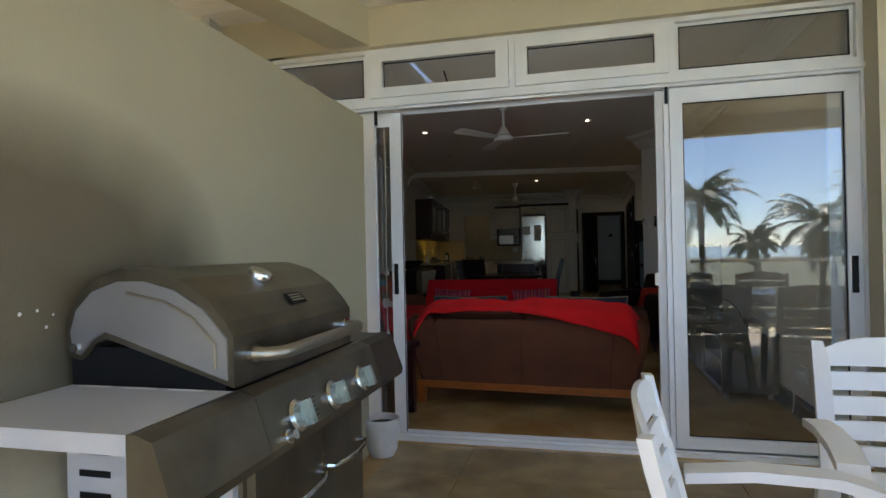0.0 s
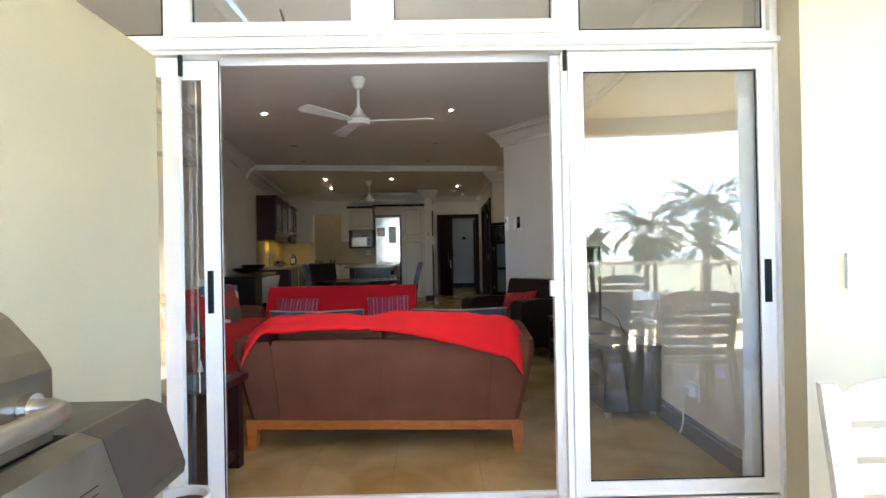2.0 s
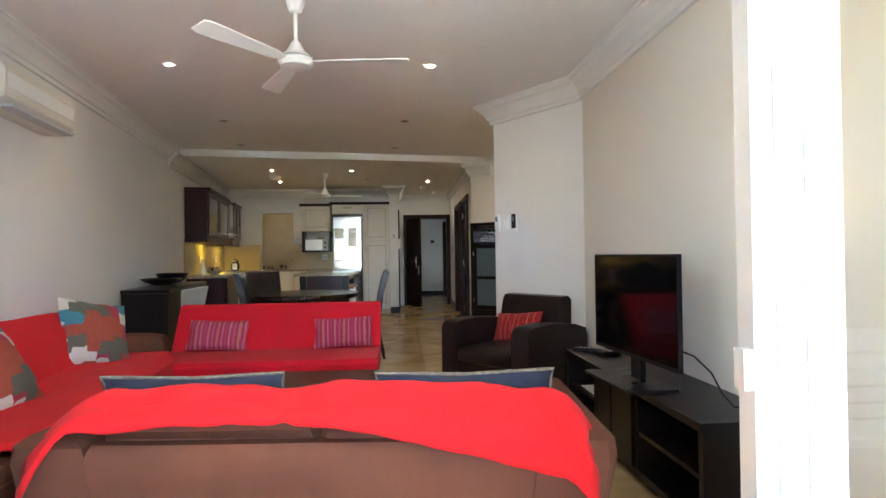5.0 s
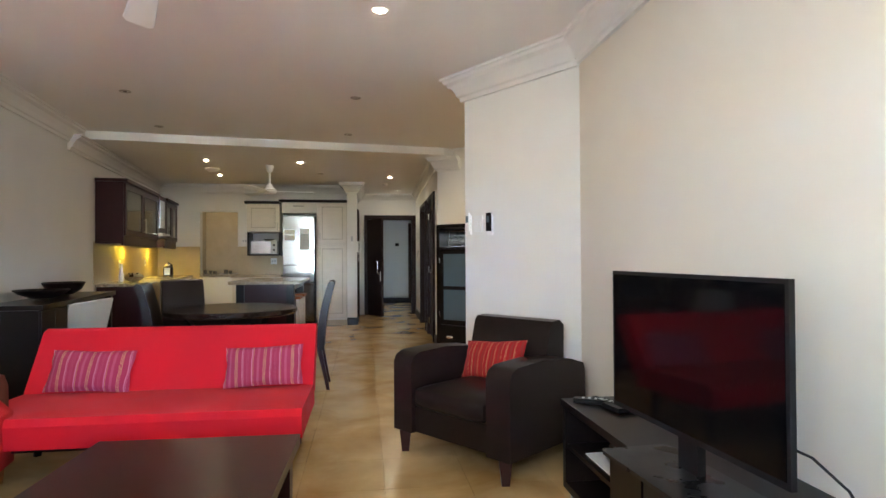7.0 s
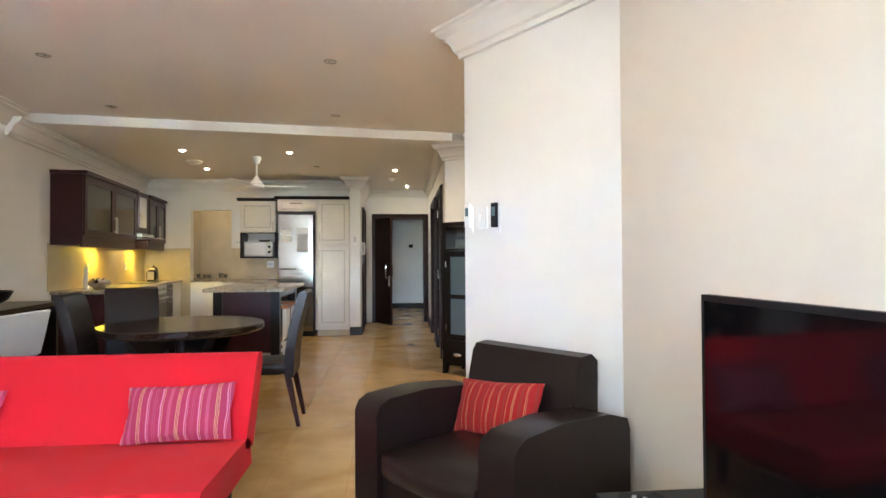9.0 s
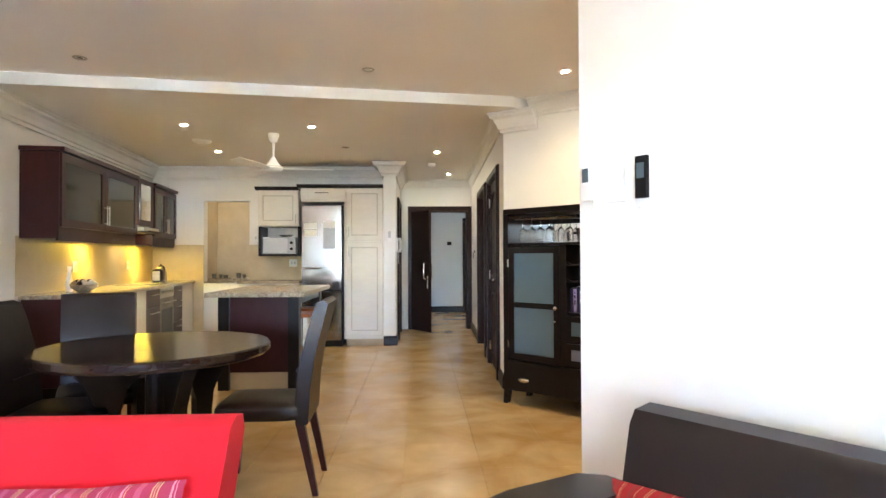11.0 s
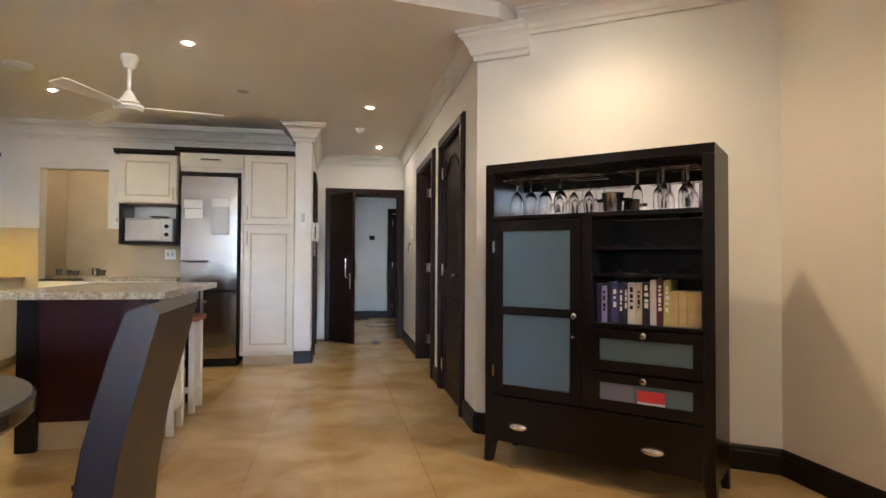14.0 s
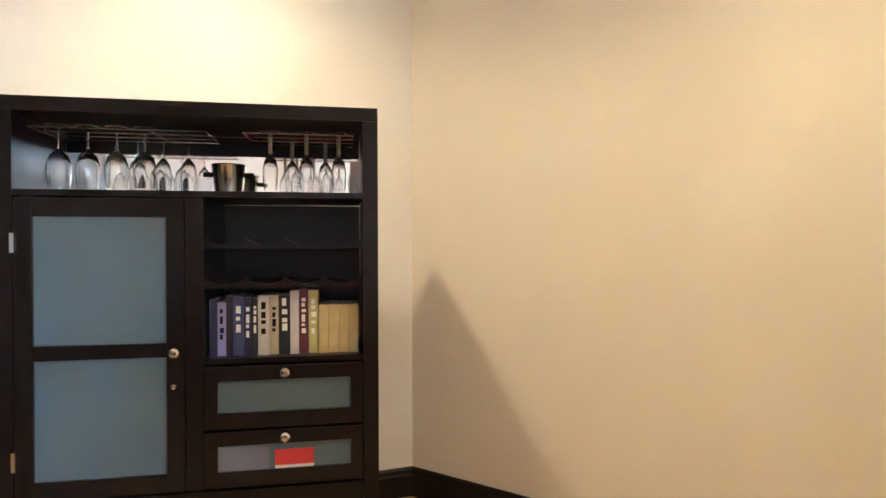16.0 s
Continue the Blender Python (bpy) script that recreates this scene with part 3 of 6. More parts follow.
part("gasket", gask, M["black"], lf, "black rubber gasket")
part("door_handle", box(1.922, 1.948, 3.752, 3.766, 0.89, 1.08, 0.005), M["black"], lf, "black recessed handle")
# its neighbour's meeting stile and the open leaf behind the fixed one
bm = bmesh.new()
bm_box(bm, 0.99, 1.06, 3.803, 3.85, 0.03, 2.015)
bm_box(bm, 1.03, 1.056, 3.765, 3.80, 0.03, 2.015)
part("meeting_stile", bevelled(bm, 0.004, 1), M["alu"], slid)
part("latch", box(0.972, 0.990, 3.805, 3.835, 0.93, 1.0, 0.004), M["plastic"], slid, "small white latch")
for x in (-0.652, 1.035):
    part("stop_block", box(x, x + 0.016, 3.745, 3.76, 1.93, 2.02), M["black"], slid, "black rubber stop")
bm = bmesh.new()
bar_frame(bm, -1.45, -0.505, 0.03, 2.015, 3.815, 3.85, 0.074, 0.085, 0.075)
lf = part("leaf", bevelled(bm, 0.004, 1), M["alu"], slid, "white sliding leaf slid open")
pane(lf, -1.38, -0.575, 0.10, 1.935, 3.832)
part("door_handle", box(-0.560, -0.538, 3.80, 3.816, 0.885, 1.075, 0.005), M["black"], lf, "black recessed handle")
part("gasket", box(-0.505, -0.500, 3.818, 3.824, 0.03, 2.015), M["black"], lf, "black rubber gasket")
bm = bmesh.new()
bar_frame(bm, -1.6, -0.660, 0.03, 2.015, 3.765, 3.80, 0.072, 0.085, 0.075)
lf = part("leaf", bevelled(bm, 0.004, 1), M["alu"], slid, "white fixed leaf")
pane(lf, -1.532, -0.728, 0.10, 1.935, 3.783)
# transom lights
tr = thing("window_2", pose(0, 0, 0), "row of white aluminium transom windows", "window", kind="structure")
bm = bmesh.new()
bm_box(bm, -1.66, 2.055, 3.75, 3.88, 2.075, 2.095)
bm_box(bm, -1.66, 2.055, 3.75, 3.88, 2.373, 2.40)
for x in (-1.66, -0.708, 0.185, 1.06, 1.96):
    bm_box(bm, x, x + (0.095 if x > 1.9 else 0.035), 3.75, 3.88, 2.095, 2.373)
part("window_frame", bevelled(bm, 0.003, 1), M["alu"], tr)
for x0, x1, deep in ((-1.625, -0.708, 0.02), (-0.673, 0.185, 0.075), (0.22, 1.06, 0.07), (1.095, 1.96, 0.02)):
    bm = bmesh.new()
    bar_frame(bm, x0 + 0.002, x1 - 0.002, 2.097, 2.371, 3.74 if deep > 0.05 else 3.78, 3.80, deep, min(deep, 0.053), min(deep, 0.06))
    sash = part("sash", bevelled(bm, 0.004, 1), M["alu"], tr)
    pane(sash, x0 + deep - 0.004, x1 - deep + 0.004, 2.097 + min(deep, 0.06) - 0.004, 2.371 - min(deep, 0.053) + 0.004, 3.785)
    gask = bmesh.new()
    bar_frame(gask, x0 + deep, x1 - deep, 2.097 + min(deep, 0.06), 2.371 - min(deep, 0.053), 3.777, 3.781, 0.006)
    part("gasket", gask, M["black"], sash, "black rubber gasket")
part("window_stay", tube([(-0.20, 3.82, 2.17), (-0.23, 3.86, 2.26)], 0.005), M["black"], tr, "dark window stay")


# ---- ceiling fittings ----
def fan(m, rose_z, label, turn):
    ob = thing("ceiling_fan", m, label, "ceiling fan")
    part("rose", lathe([(0.001, 0), (0.055, 0), (0.06, -0.02), (0.035, -0.09), (0.012, -0.10)], 20), M["plastic"], ob, smooth=True)
    part("rod", lathe([(0.012, -0.09), (0.012, -0.26)], 12), M["plastic"], ob, smooth=True)
    part("motor", lathe([(0.012, -0.25), (0.03, -0.27), (0.05, -0.31), (0.075, -0.335), (0.095, -0.35), (0.10, -0.375), (0.085, -0.40), (0.02, -0.405), (0.001, -0.405)], 24), M["plastic"], ob, smooth=True)
    part("ring", lathe([(0.094, -0.352), (0.099, -0.352), (0.099, -0.358), (0.094, -0.358)], 24), M["steel"], ob, "thin metal ring")
    for k in range(3):
        bm = prism([(0.09, -0.022), (0.17, -0.045), (0.60, -0.07), (0.635, -0.05), (0.635, 0.045), (0.60, 0.06), (0.17, 0.04), (0.09, 0.022)], -0.004, 0.004, 0.003, 1, pose(0, 0, -0.372, 0, 0, 120 * k + turn) @ pose(0, 0, 0, 11, 0, 0))
        part("blade", bm, M["plastic"], ob)
    return ob


fan(pose(-0.17, 6.15, ZL), ZL, "white three-blade ceiling fan", -5)
fan(pose(-0.80, 12.61, ZK), ZK, "white three-blade kitchen ceiling fan", 10)

# those at (1.98, 9.2) and (-2.15, 15.6) are unseen, added for the glow there
for x, y, z, on in ((-1.32, 7.36, ZL, 1), (0.66, 7.32, ZL, 1), (-1.45, 9.2, ZL, 0), (0.49, 9.18, ZL, 0), (-1.63, 10.55, ZL, 0), (0.38, 10.75, ZL, 0), (1.88, 10.75, ZL, 2), (1.98, 9.2, ZL, 2),
                    (-1.58, 12.21, ZK, 1), (-0.33, 12.27, ZK, 1), (0.98, 13.65, ZK, 1), (1.22, 15.55, ZK, 1), (-1.74, 13.65, ZK, 1), (-0.13, 13.35, ZK, 0), (-2.15, 15.6, ZK, 1)):
    dl = thing("downlight", pose(x, y, z), "small recessed ceiling downlight, " + ("lit warm white" if on else "switched off"), "downlight", "recessed downlights")
    part("rim", lathe([(0.030, -0.001), (0.034, -0.006), (0.045, -0.005), (0.048, -0.0005)], 20), M["plastic"] if on else M["steel"], dl, smooth=True)
    bulb = part("bulb", lathe([(0.0005, -0.004), (0.019, -0.003)], 16), M["lamp"] if on else M["chrome"], dl)
    if on:
        lamp("downlight_lamp", "SPOT", (1.05 if y > 10 else 0.9) if on == 2 else (0.02 if y > 15.58 else 0.36), pose(x, y, z - 0.012), (1.0, 0.74, 0.42) if on == 2 else (1.0, 0.88, 0.68), spot=radians(140 if on == 2 else 105))
for x, y, z, r, label in ((-1.69, 12.98, ZK, 0.10, "white round ceiling vent"), (0.93, 14.55, ZK, 0.05, "small white ceiling smoke detector")):
    ob = thing("ceiling_vent" if r > 0.08 else "smoke_detector", pose(x, y, z), label, "vent" if r > 0.08 else "smoke detector")
    part("body", lathe([(0.001, -0.035), (r * 0.8, -0.03), (r, -0.012), (r, 0)], 28), M["plastic"], ob, smooth=True)
    part("ring", lathe([(r * 0.62, -0.0335), (r * 0.66, -0.040), (r * 0.7, -0.0325)], 28), M["plastic"], ob, smooth=True)


# ---- kitchen ----
def shaker(parent, x0, x1, z0, z1, y, mat, name="door", groove=True):
    """A framed cabinet front facing -y."""
    # the slab shows only in the grooves, where its dark tone serves as shade
    ob = part(name, box(x0 + 0.002, x1 - 0.002, y, y + 0.02, z0 + 0.002, z1 - 0.002, 0.003, 1), M["groove_shade"] if groove else mat, parent)
    if groove:
        bm = bmesh.new()
        bar_frame(bm, x0 + 0.006, x1 - 0.006, z0 + 0.006, z1 - 0.006, y - 0.016, y - 0.0005, 0.062)
        part("moulding", bm, mat, ob)
        part("raised_panel", box(x0 + 0.085, x1 - 0.085, y - 0.016, y - 0.0005, z0 + 0.085, z1 - 0.085, 0.014, 1), mat, ob)
    return ob


def pull(parent, x, y, z0, z1, r=0.006, off=0.032):
    return part("handle", tube([(x, y, z0 + 0.015), (x, y - off, z0 + 0.015), (x, y - off, z0), (x, y - off, z1), (x, y - off, z1 - 0.015), (x, y, z1 - 0.015)], r), M["steel"], parent, "brushed steel bar handle", True)


# tall unit with fridge
fz = thing("fridge_surround", pose(0, 0, 0), "cream fridge surround with a dark cornice", "cabinet")
bm = bmesh.new()
bm_box(bm, -0.29, -0.265, 14.42, 14.94, 0.10, 2.19)
bm_box(bm, -0.885, -0.29, 14.44, 14.94, 2.0, 2.19)
part("body", bm, M["cream"], fz)
dr = shaker(fz, -0.885, -0.275, 2.04, 2.185, 14.40, M["cream"], groove=False)
part("handle", tube([(-0.68, 14.39, 2.12), (-0.68, 14.37, 2.12), (-0.50, 14.37, 2.12), (-0.50, 14.39, 2.12)], 0.007), M["steel_dark"], dr, "dark bar handle")
bm = profile_x([(14.36, 2.235), (14.36, 2.215), (14.39, 2.19), (14.94, 2.19), (14.94, 2.235)], -0.93, 0.25)
part("cornice", bm, M["dark"], fz, "black-stained cornice")
fr = thing("fridge", pose(-0.585, 14.66, 0), "tall brushed steel fridge freezer with papers stuck on it", "fridge")
part("body", box(-0.275, 0.275, -0.22, 0.24, 0.02, 1.95, 0.008), M["black"], fr)
for z0, z1, nm in ((0.78, 1.94, "fridge_door"), (0.09, 0.765, "freezer_door")):
    dd = part(nm, box(-0.275, 0.265, -0.29, -0.225, z0, z1, 0.012, 3), M["fridge"], fr)
    zz = z0 + 0.30 if z0 > 0.5 else z1 - 0.1
    part("handle", tube([(-0.255, -0.29, zz), (-0.25, -0.335, zz), (-0.02, -0.335, zz), (-0.02, -0.335, zz + 0.004)], 0.013), M["chrome"], dd, "steel bar handle", True)
part("plinth", box(-0.27, 0.27, -0.24, 0.2, 0.0, 0.085), M["black"], fr)
for x, z, w, h, nm in ((-0.16, 1.66, 0.18, 0.085, "paper"), (-0.155, 1.56, 0.17, 0.095, "paper"), (0.10, 1.49, 0.17, 0.28, "paper"), (0.10, 1.68, 0.17, 0.09, "paper")):
    part(nm, box(x - w / 2, x + w / 2, -0.2935, -0.2905, z - h / 2, z + h / 2), M["plastic"] if h < 0.2 else M["grey_paint"], fr, "paper sheet held by magnets")
pa = thing("pantry", pose(0, 0, 0), "tall cream pantry cupboard with raised panel doors", "cabinet")
part("body", box(-0.262, 0.248, 14.425, 14.94, 0.10, 2.19), M["cream"], pa)
part("plinth", box(-0.262, 0.248, 14.46, 14.9, 0.0, 0.10), M["stone"], pa, "stone plinth")
for z0, z1 in ((1.46, 2.185), (0.145, 1.44)):
    dd = shaker(pa, -0.26, 0.246, z0, z1, 14.402, M["cream"])
    pull(dd, -0.22, 14.395, (z0 + 0.05) if z0 > 1 else (z1 - 0.19), (z0 + 0.19) if z0 > 1 else (z1 - 0.05))
wc = thing("wall_cabinet", pose(0, 0, 0), "cream wall cupboard with a dark cornice and open shelf", "cabinet")
part("body", box(-1.50, -0.93, 14.53, 14.94, 1.665, 2.17), M["cream"], wc)
dd = shaker(wc, -1.495, -0.935, 1.67, 2.165, 14.508, M["cream"])
pull(dd, -0.965, 14.50, 1.70, 1.83)
part("cornice", profile_x([(14.46, 2.215), (14.46, 2.195), (14.50, 2.17), (14.94, 2.17), (14.94, 2.215)], -1.53, -0.93), M["dark"], wc, "black-stained cornice")
bm = bmesh.new()
bm_box(bm, -1.50, -1.47, 14.56, 14.94, 1.25, 1.665)
bm_box(bm, -0.955, -0.93, 14.56, 14.94, 1.25, 1.665)
bm_box(bm, -1.47, -0.955, 14.52, 14.94, 1.25, 1.28)
part("shelf", bm, M["dark"], wc, "black-stained microwave shelf")
mw = thing("microwave", pose(-1.205, 14.70, 1.28), "silver microwave oven with a mirrored door", "microwave")
part("body", box(-0.225, 0.225, -0.17, 0.17, 0.0, 0.235, 0.008), M["grey_paint"], mw)
part("door", box(-0.215, 0.115, -0.185, -0.171, 0.015, 0.22, 0.004), M["chrome"], mw, "mirrored door")
part("control_panel", box(0.125, 0.22, -0.183, -0.171, 0.01, 0.225, 0.003), M["grey_paint"], mw)
for z in (0.155, 0.07):
    part("knob", lathe([(0.022, 0), (0.02, 0.018), (0.001, 0.018)], 14), M["black"], mw).matrix_basis = pose(0.172, -0.183, z, 90)
bw = thing("bowl", pose(-1.15, 14.72, 1.5155), "dark shallow bowl on the microwave", "bowl")
part("body", lathe([(0.001, 0), (0.06, 0.002), (0.10, 0.03), (0.105, 0.032), (0.06, 0.008), (0.001, 0.006)], 20), M["steel_dark"], bw, smooth=True)
for x, z, lab in ((-1.10, 1.15, "white double wall socket"), (-1.62, 1.52, "white light switch on the kitchen wall")):
    ob = thing("wall_socket", pose(x, 14.944, z, 90), lab, "socket")
    part("plate", box(-0.055, 0.055, -0.055, 0.055, 0.0, 0.01, 0.003), M["plastic"], ob)
    for dx in (-0.022, 0.022):
        part("switch", box(dx - 0.012, dx + 0.012, -0.02, 0.02, 0.01, 0.014), M["grey_paint"], ob)
# back counter below the microwave, and the scullery worktop through the hatch
bc = thing("base_cabinet", pose(0, 0, 0), "cream base cupboards along the back wall", "cabinet")
part("body", box(-1.72, -0.90, 14.42, 14.93, 0.1, 0.87), M["cream"], bc)
for i in range(2):
    shaker(bc, -1.72 + 0.41 * i, -1.31 + 0.41 * i, 0.12, 0.86, 14.40, M["cream"])
part("plinth", box(-1.72, -0.90, 14.46, 14.9, 0.0, 0.10), M["stone"], bc)
tagged(new("worktop", mesh_of("worktop", box(-1.74, -0.895, 14.38, 14.944, 0.872, 0.905, 0.006), M["granite"])), "sandy granite worktop along the back wall", "worktop")
sc = thing("sink_unit", pose(0, 0, 0), "cream scullery unit with a granite top and tap", "sink unit")
part("body", box(-2.58, -1.72, 15.6, 16.05, 0.0, 0.86), M["cream"], sc)
part("worktop", box(-2.595, -1.705, 15.55, 16.075, 0.862, 0.90, 0.005), M["granite"], sc)
part("tap", tube([(-1.85, 15.95, 0.9), (-1.85, 15.95, 1.08), (-1.88, 15.92, 1.12), (-1.93, 15.86, 1.10)], 0.012), M["chrome"], sc, "chrome tap", True)
part("bowl_rim", box(-2.25, -1.9, 15.68, 15.98, 0.9, 0.906), M["steel"], sc, "steel sink rim")
for i, (x, r, h) in enumerate(((-2.5, 0.035, 0.07), (-2.4, 0.03, 0.06), (-2.32, 0.04, 0.05), (-2.12, 0.04, 0.08), (-2.03, 0.03, 0.06))):
    ob = thing("cup", pose(x, 15.66 + 0.02 * (i % 2), 0.9065), "dark cup on the scullery worktop", "cup", "cups by the sink")
    part("body", lathe([(0.001, 0), (r * 0.8, 0), (r, h), (r * 0.9, h), (r * 0.7, 0.006), (0.001, 0.006)], 14), M["steel_dark"], ob, smooth=True)
structure("window_sill", box(-2.42, -1.73, BACK_Y + 0.0, BACK_Y + 0.15, 0.86, 0.882), M["granite"], "granite hatch sill", "sill")

# wall run: x runs along the party wall from its near end, y points away from it
RUN0, RUN1 = (left_x(11.50), 11.50), (left_x(14.94), 14.94)
run = along(RUN1, RUN0)      # x from the back corner towards the room, y into the room
LEN = math.dist(RUN0, RUN1)


def front(parent, x0, x1, z0, z1, y, mat, name, glazed=False, groove=True):
    """A cabinet front facing +y in the run's frame."""
    bm = bmesh.new()
    if glazed:
        bar_frame(bm, x0 + 0.002, x1 - 0.002, z0 + 0.002, z1 - 0.002, y - 0.022, y, 0.07)
    else:
        bm_box(bm, x0 + 0.002, x1 - 0.002, y - 0.022, y, z0 + 0.002, z1 - 0.002)
        if groove:
            bar_frame(bm, x0 + 0.01, x1 - 0.01, z0 + 0.01, z1 - 0.01, y, y + 0.005, 0.045)
    ob = part(name, bevelled(bm, 0.003, 1), mat, parent)
    if glazed:
        part("pane", box(x0 + 0.068, x1 - 0.068, y - 0.014, y - 0.010, z0 + 0.068, z1 - 0.068), M["smoke_glass"], ob, "smoked glass")
    return ob


def bar_handle(parent, a, b, y, off=0.03, r=0.006):
    a, b = Vector(a), Vector(b)
    d = (b - a).normalized() * 0.02
    o = Vector((0, off, 0))
    bm = tube([a + o, b + o], r)
    tube([a + d, a + d + o], r * 0.8, 6, bm)
    tube([b - d, b - d + o], r * 0.8, 6, bm)
    return part("handle", bm, M["steel"], parent, "brushed steel bar handle", True)


UD = 0.34
for x0, x1 in ((0.02, 1.0), (1.62, LEN)):
    uc = thing("wall_unit", run, "dark mahogany wall unit with smoked glass doors", "cabinet", "mahogany wall units")
    part("body", box(x0, x1, 0.004, UD - 0.024, 1.40, 2.16), M["mahog"], uc)
    mid = (x0 + x1) / 2
    for k, (a, b) in enumerate(((x0, mid), (mid, x1))):
        dd = front(uc, a, b, 1.50, 2.15, UD, M["mahog"], "door", True)
        hx = mid + (-0.028 if k == 0 else 0.028)
        bar_handle(dd, (hx, UD, 1.56), (hx, UD, 1.76), UD)
    part("pelmet", box(x0, x1, UD - 0.05, UD - 0.026, 1.38, 1.495, 0.004), M["mahog"], uc)
    part("cornice", box(x0 - 0.0, x1 + 0.02, 0.004, UD + 0.025, 2.162, 2.20, 0.008), M["mahog"], uc)
hd = thing("cooker_hood", run, "steel and glass cooker hood between mahogany units", "cooker hood")
part("chimney", box(1.06, 1.60, 0.004, UD + 0.004, 1.62, 2.19, 0.004), M["mahog"], hd)
part("mirror_panel", box(1.20, 1.54, UD + 0.0045, UD + 0.012, 1.69, 2.12, 0.003), M["chrome"], hd, "framed mirror panel")
part("canopy", prism([(1.02, 0.01), (1.60, 0.01), (1.60, 0.40), (1.02, 0.40)], 1.555, 1.60, 0.006), M["steel"], hd)
part("glass_visor", box(0.98, 1.64, 0.28, 0.50, 1.545, 1.553), M["smoke_glass"], hd, "smoked glass visor")
part("underside", box(1.06, 1.56, 0.04, 0.36, 1.535, 1.5545), M["steel_dark"], hd)
part("lower_panel", box(1.02, 1.60, 0.004, 0.05, 1.40, 1.534), M["mahog"], hd)
for x in (0.75, 2.3):
    lamp("under_cabinet_lamp", "AREA", 0.085, run @ pose(x, 0.13, 1.385), (1.0, 0.72, 0.06), size=(0.12, 0.06))
    ob = thing("under_cabinet_light", run @ pose(x, 0.13, 1.392), "small under-cabinet light glowing warm yellow", "light")
    part("body", lathe([(0.001, 0.008), (0.035, 0.008), (0.035, -0.002), (0.028, -0.004)], 16), M["steel"], ob)
    part("lens", lathe([(0.0005, -0.003), (0.028, -0.003)], 16), M["lamp_yellow"], ob)
lamp("hood_lamp", "AREA", 0.04, run @ pose(1.31, 0.2, 1.53), (1.0, 0.7, 0.35), size=(0.1, 0.06))
BD = 0.58
units = ((0.02, 0.62, "cream_base_unit", M["cream"], 0), (0.62, 1.00, "drawer_unit", M["mahog"], 3), (1.00, 1.58, "oven", M["steel"], 9), (1.58, 2.06, "drawer_unit", M["mahog"], 2), (2.06, 2.36, "cream_base_unit", M["cream"], 0), (2.36, LEN, "end_unit", M["mahog"], 1))
for x0, x1, nm, mat, kind in units:
    if kind == 9:
        ov = thing("oven", run, "built-under steel oven with a row of knobs", "oven")
        part("body", box(x0 + 0.005, x1 - 0.005, 0.02, BD - 0.03, 0.1, 0.868), M["dark"], ov)
        part("control_panel", box(x0 + 0.005, x1 - 0.005, BD - 0.03, BD, 0.74, 0.865, 0.004), M["steel"], ov)
        dd = part("door", box(x0 + 0.005, x1 - 0.005, BD - 0.03, BD, 0.14, 0.735, 0.005), M["steel_dark"], ov)
        part("window", box(x0 + 0.08, x1 - 0.08, BD, BD + 0.003, 0.22, 0.60), M["screen"], dd, "black glass oven window")
        bar_handle(dd, (x0 + 0.05, BD, 0.685), (x1 - 0.05, BD, 0.685), BD, 0.04, 0.009)
        for k in range(5):
            part("knob", tube([(x0 + 0.1 + 0.095 * k, BD, 0.805), (x0 + 0.1 + 0.095 * k, BD + 0.022, 0.805)], 0.017, 12), M["steel"], ov)
        continue
    cu = thing(nm, run, {"cream_base_unit": "cream slatted base unit", "drawer_unit": "dark mahogany drawer unit", "end_unit": "dark mahogany end unit of the kitchen run"}[nm], "cabinet", "kitchen base units")
    part("body", box(x0, x1, 0.02, BD - 0.024, 0.1, 0.868), mat, cu)
    part("plinth", box(x0, x1, 0.02, BD - 0.07, 0.0, 0.098), M["stone"] if kind != 1 else M["dark"], cu)
    if kind in (2, 3):
        for z0, z1 in (((0.66, 0.86), (0.40, 0.65), (0.11, 0.39)) if kind == 3 else ((0.66, 0.86), (0.11, 0.65))):
            dd = front(cu, x0, x1, z0, z1, BD, mat, "drawer", groove=False)
            bar_handle(dd, (x0 + 0.1, BD, z1 - 0.06), (x1 - 0.1, BD, z1 - 0.06), BD)
    elif kind == 0:
        k = max(3, int((x1 - x0) / 0.075))
        for i in range(k):
            part("slat", box(x0 + (x1 - x0) * i / k + 0.003, x0 + (x1 - x0) * (i + 1) / k - 0.003, BD - 0.022, BD, 0.11, 0.865, 0.004, 1), mat, cu)
    else:
        front(cu, x0, x1, 0.11, 0.865, BD, mat, "door")
tagged(new("worktop", mesh_of("worktop", box(0.004, LEN + 0.02, 0.010, BD + 0.03, 0.87, 0.905, 0.006), M["granite"])), "polished sandy granite worktop on the wall run", "worktop").matrix_basis = run
hob = thing("hob", run, "black glass hob on the worktop", "hob")
part("glass", box(1.02, 1.56, 0.08, 0.52, 0.9055, 0.911, 0.002), M["screen"], hob)
for x, y in ((1.16, 0.2), (1.42, 0.2), (1.16, 0.4), (1.42, 0.4)):
    part("ring", lathe([(0.07, 0.9115), (0.075, 0.9135), (0.08, 0.9115)], 24, (x, y, 0)), M["steel_dark"], hob)
ke = thing("kettle", run @ pose(0.60, 0.30, 0.9055, 0, 0, 35), "steel and black electric kettle", "kettle")
part("body", lathe([(0.001, 0.0), (0.075, 0.0), (0.078, 0.02), (0.07, 0.12), (0.06, 0.19), (0.045, 0.205), (0.001, 0.21)], 24), M["steel"], ke, smooth=True)
part("handle", tube([(0.058, 0, 0.19), (0.11, 0, 0.20), (0.125, 0, 0.15), (0.115, 0, 0.06), (0.078, 0, 0.04)], 0.011), M["black"], ke, "black curved handle", True)
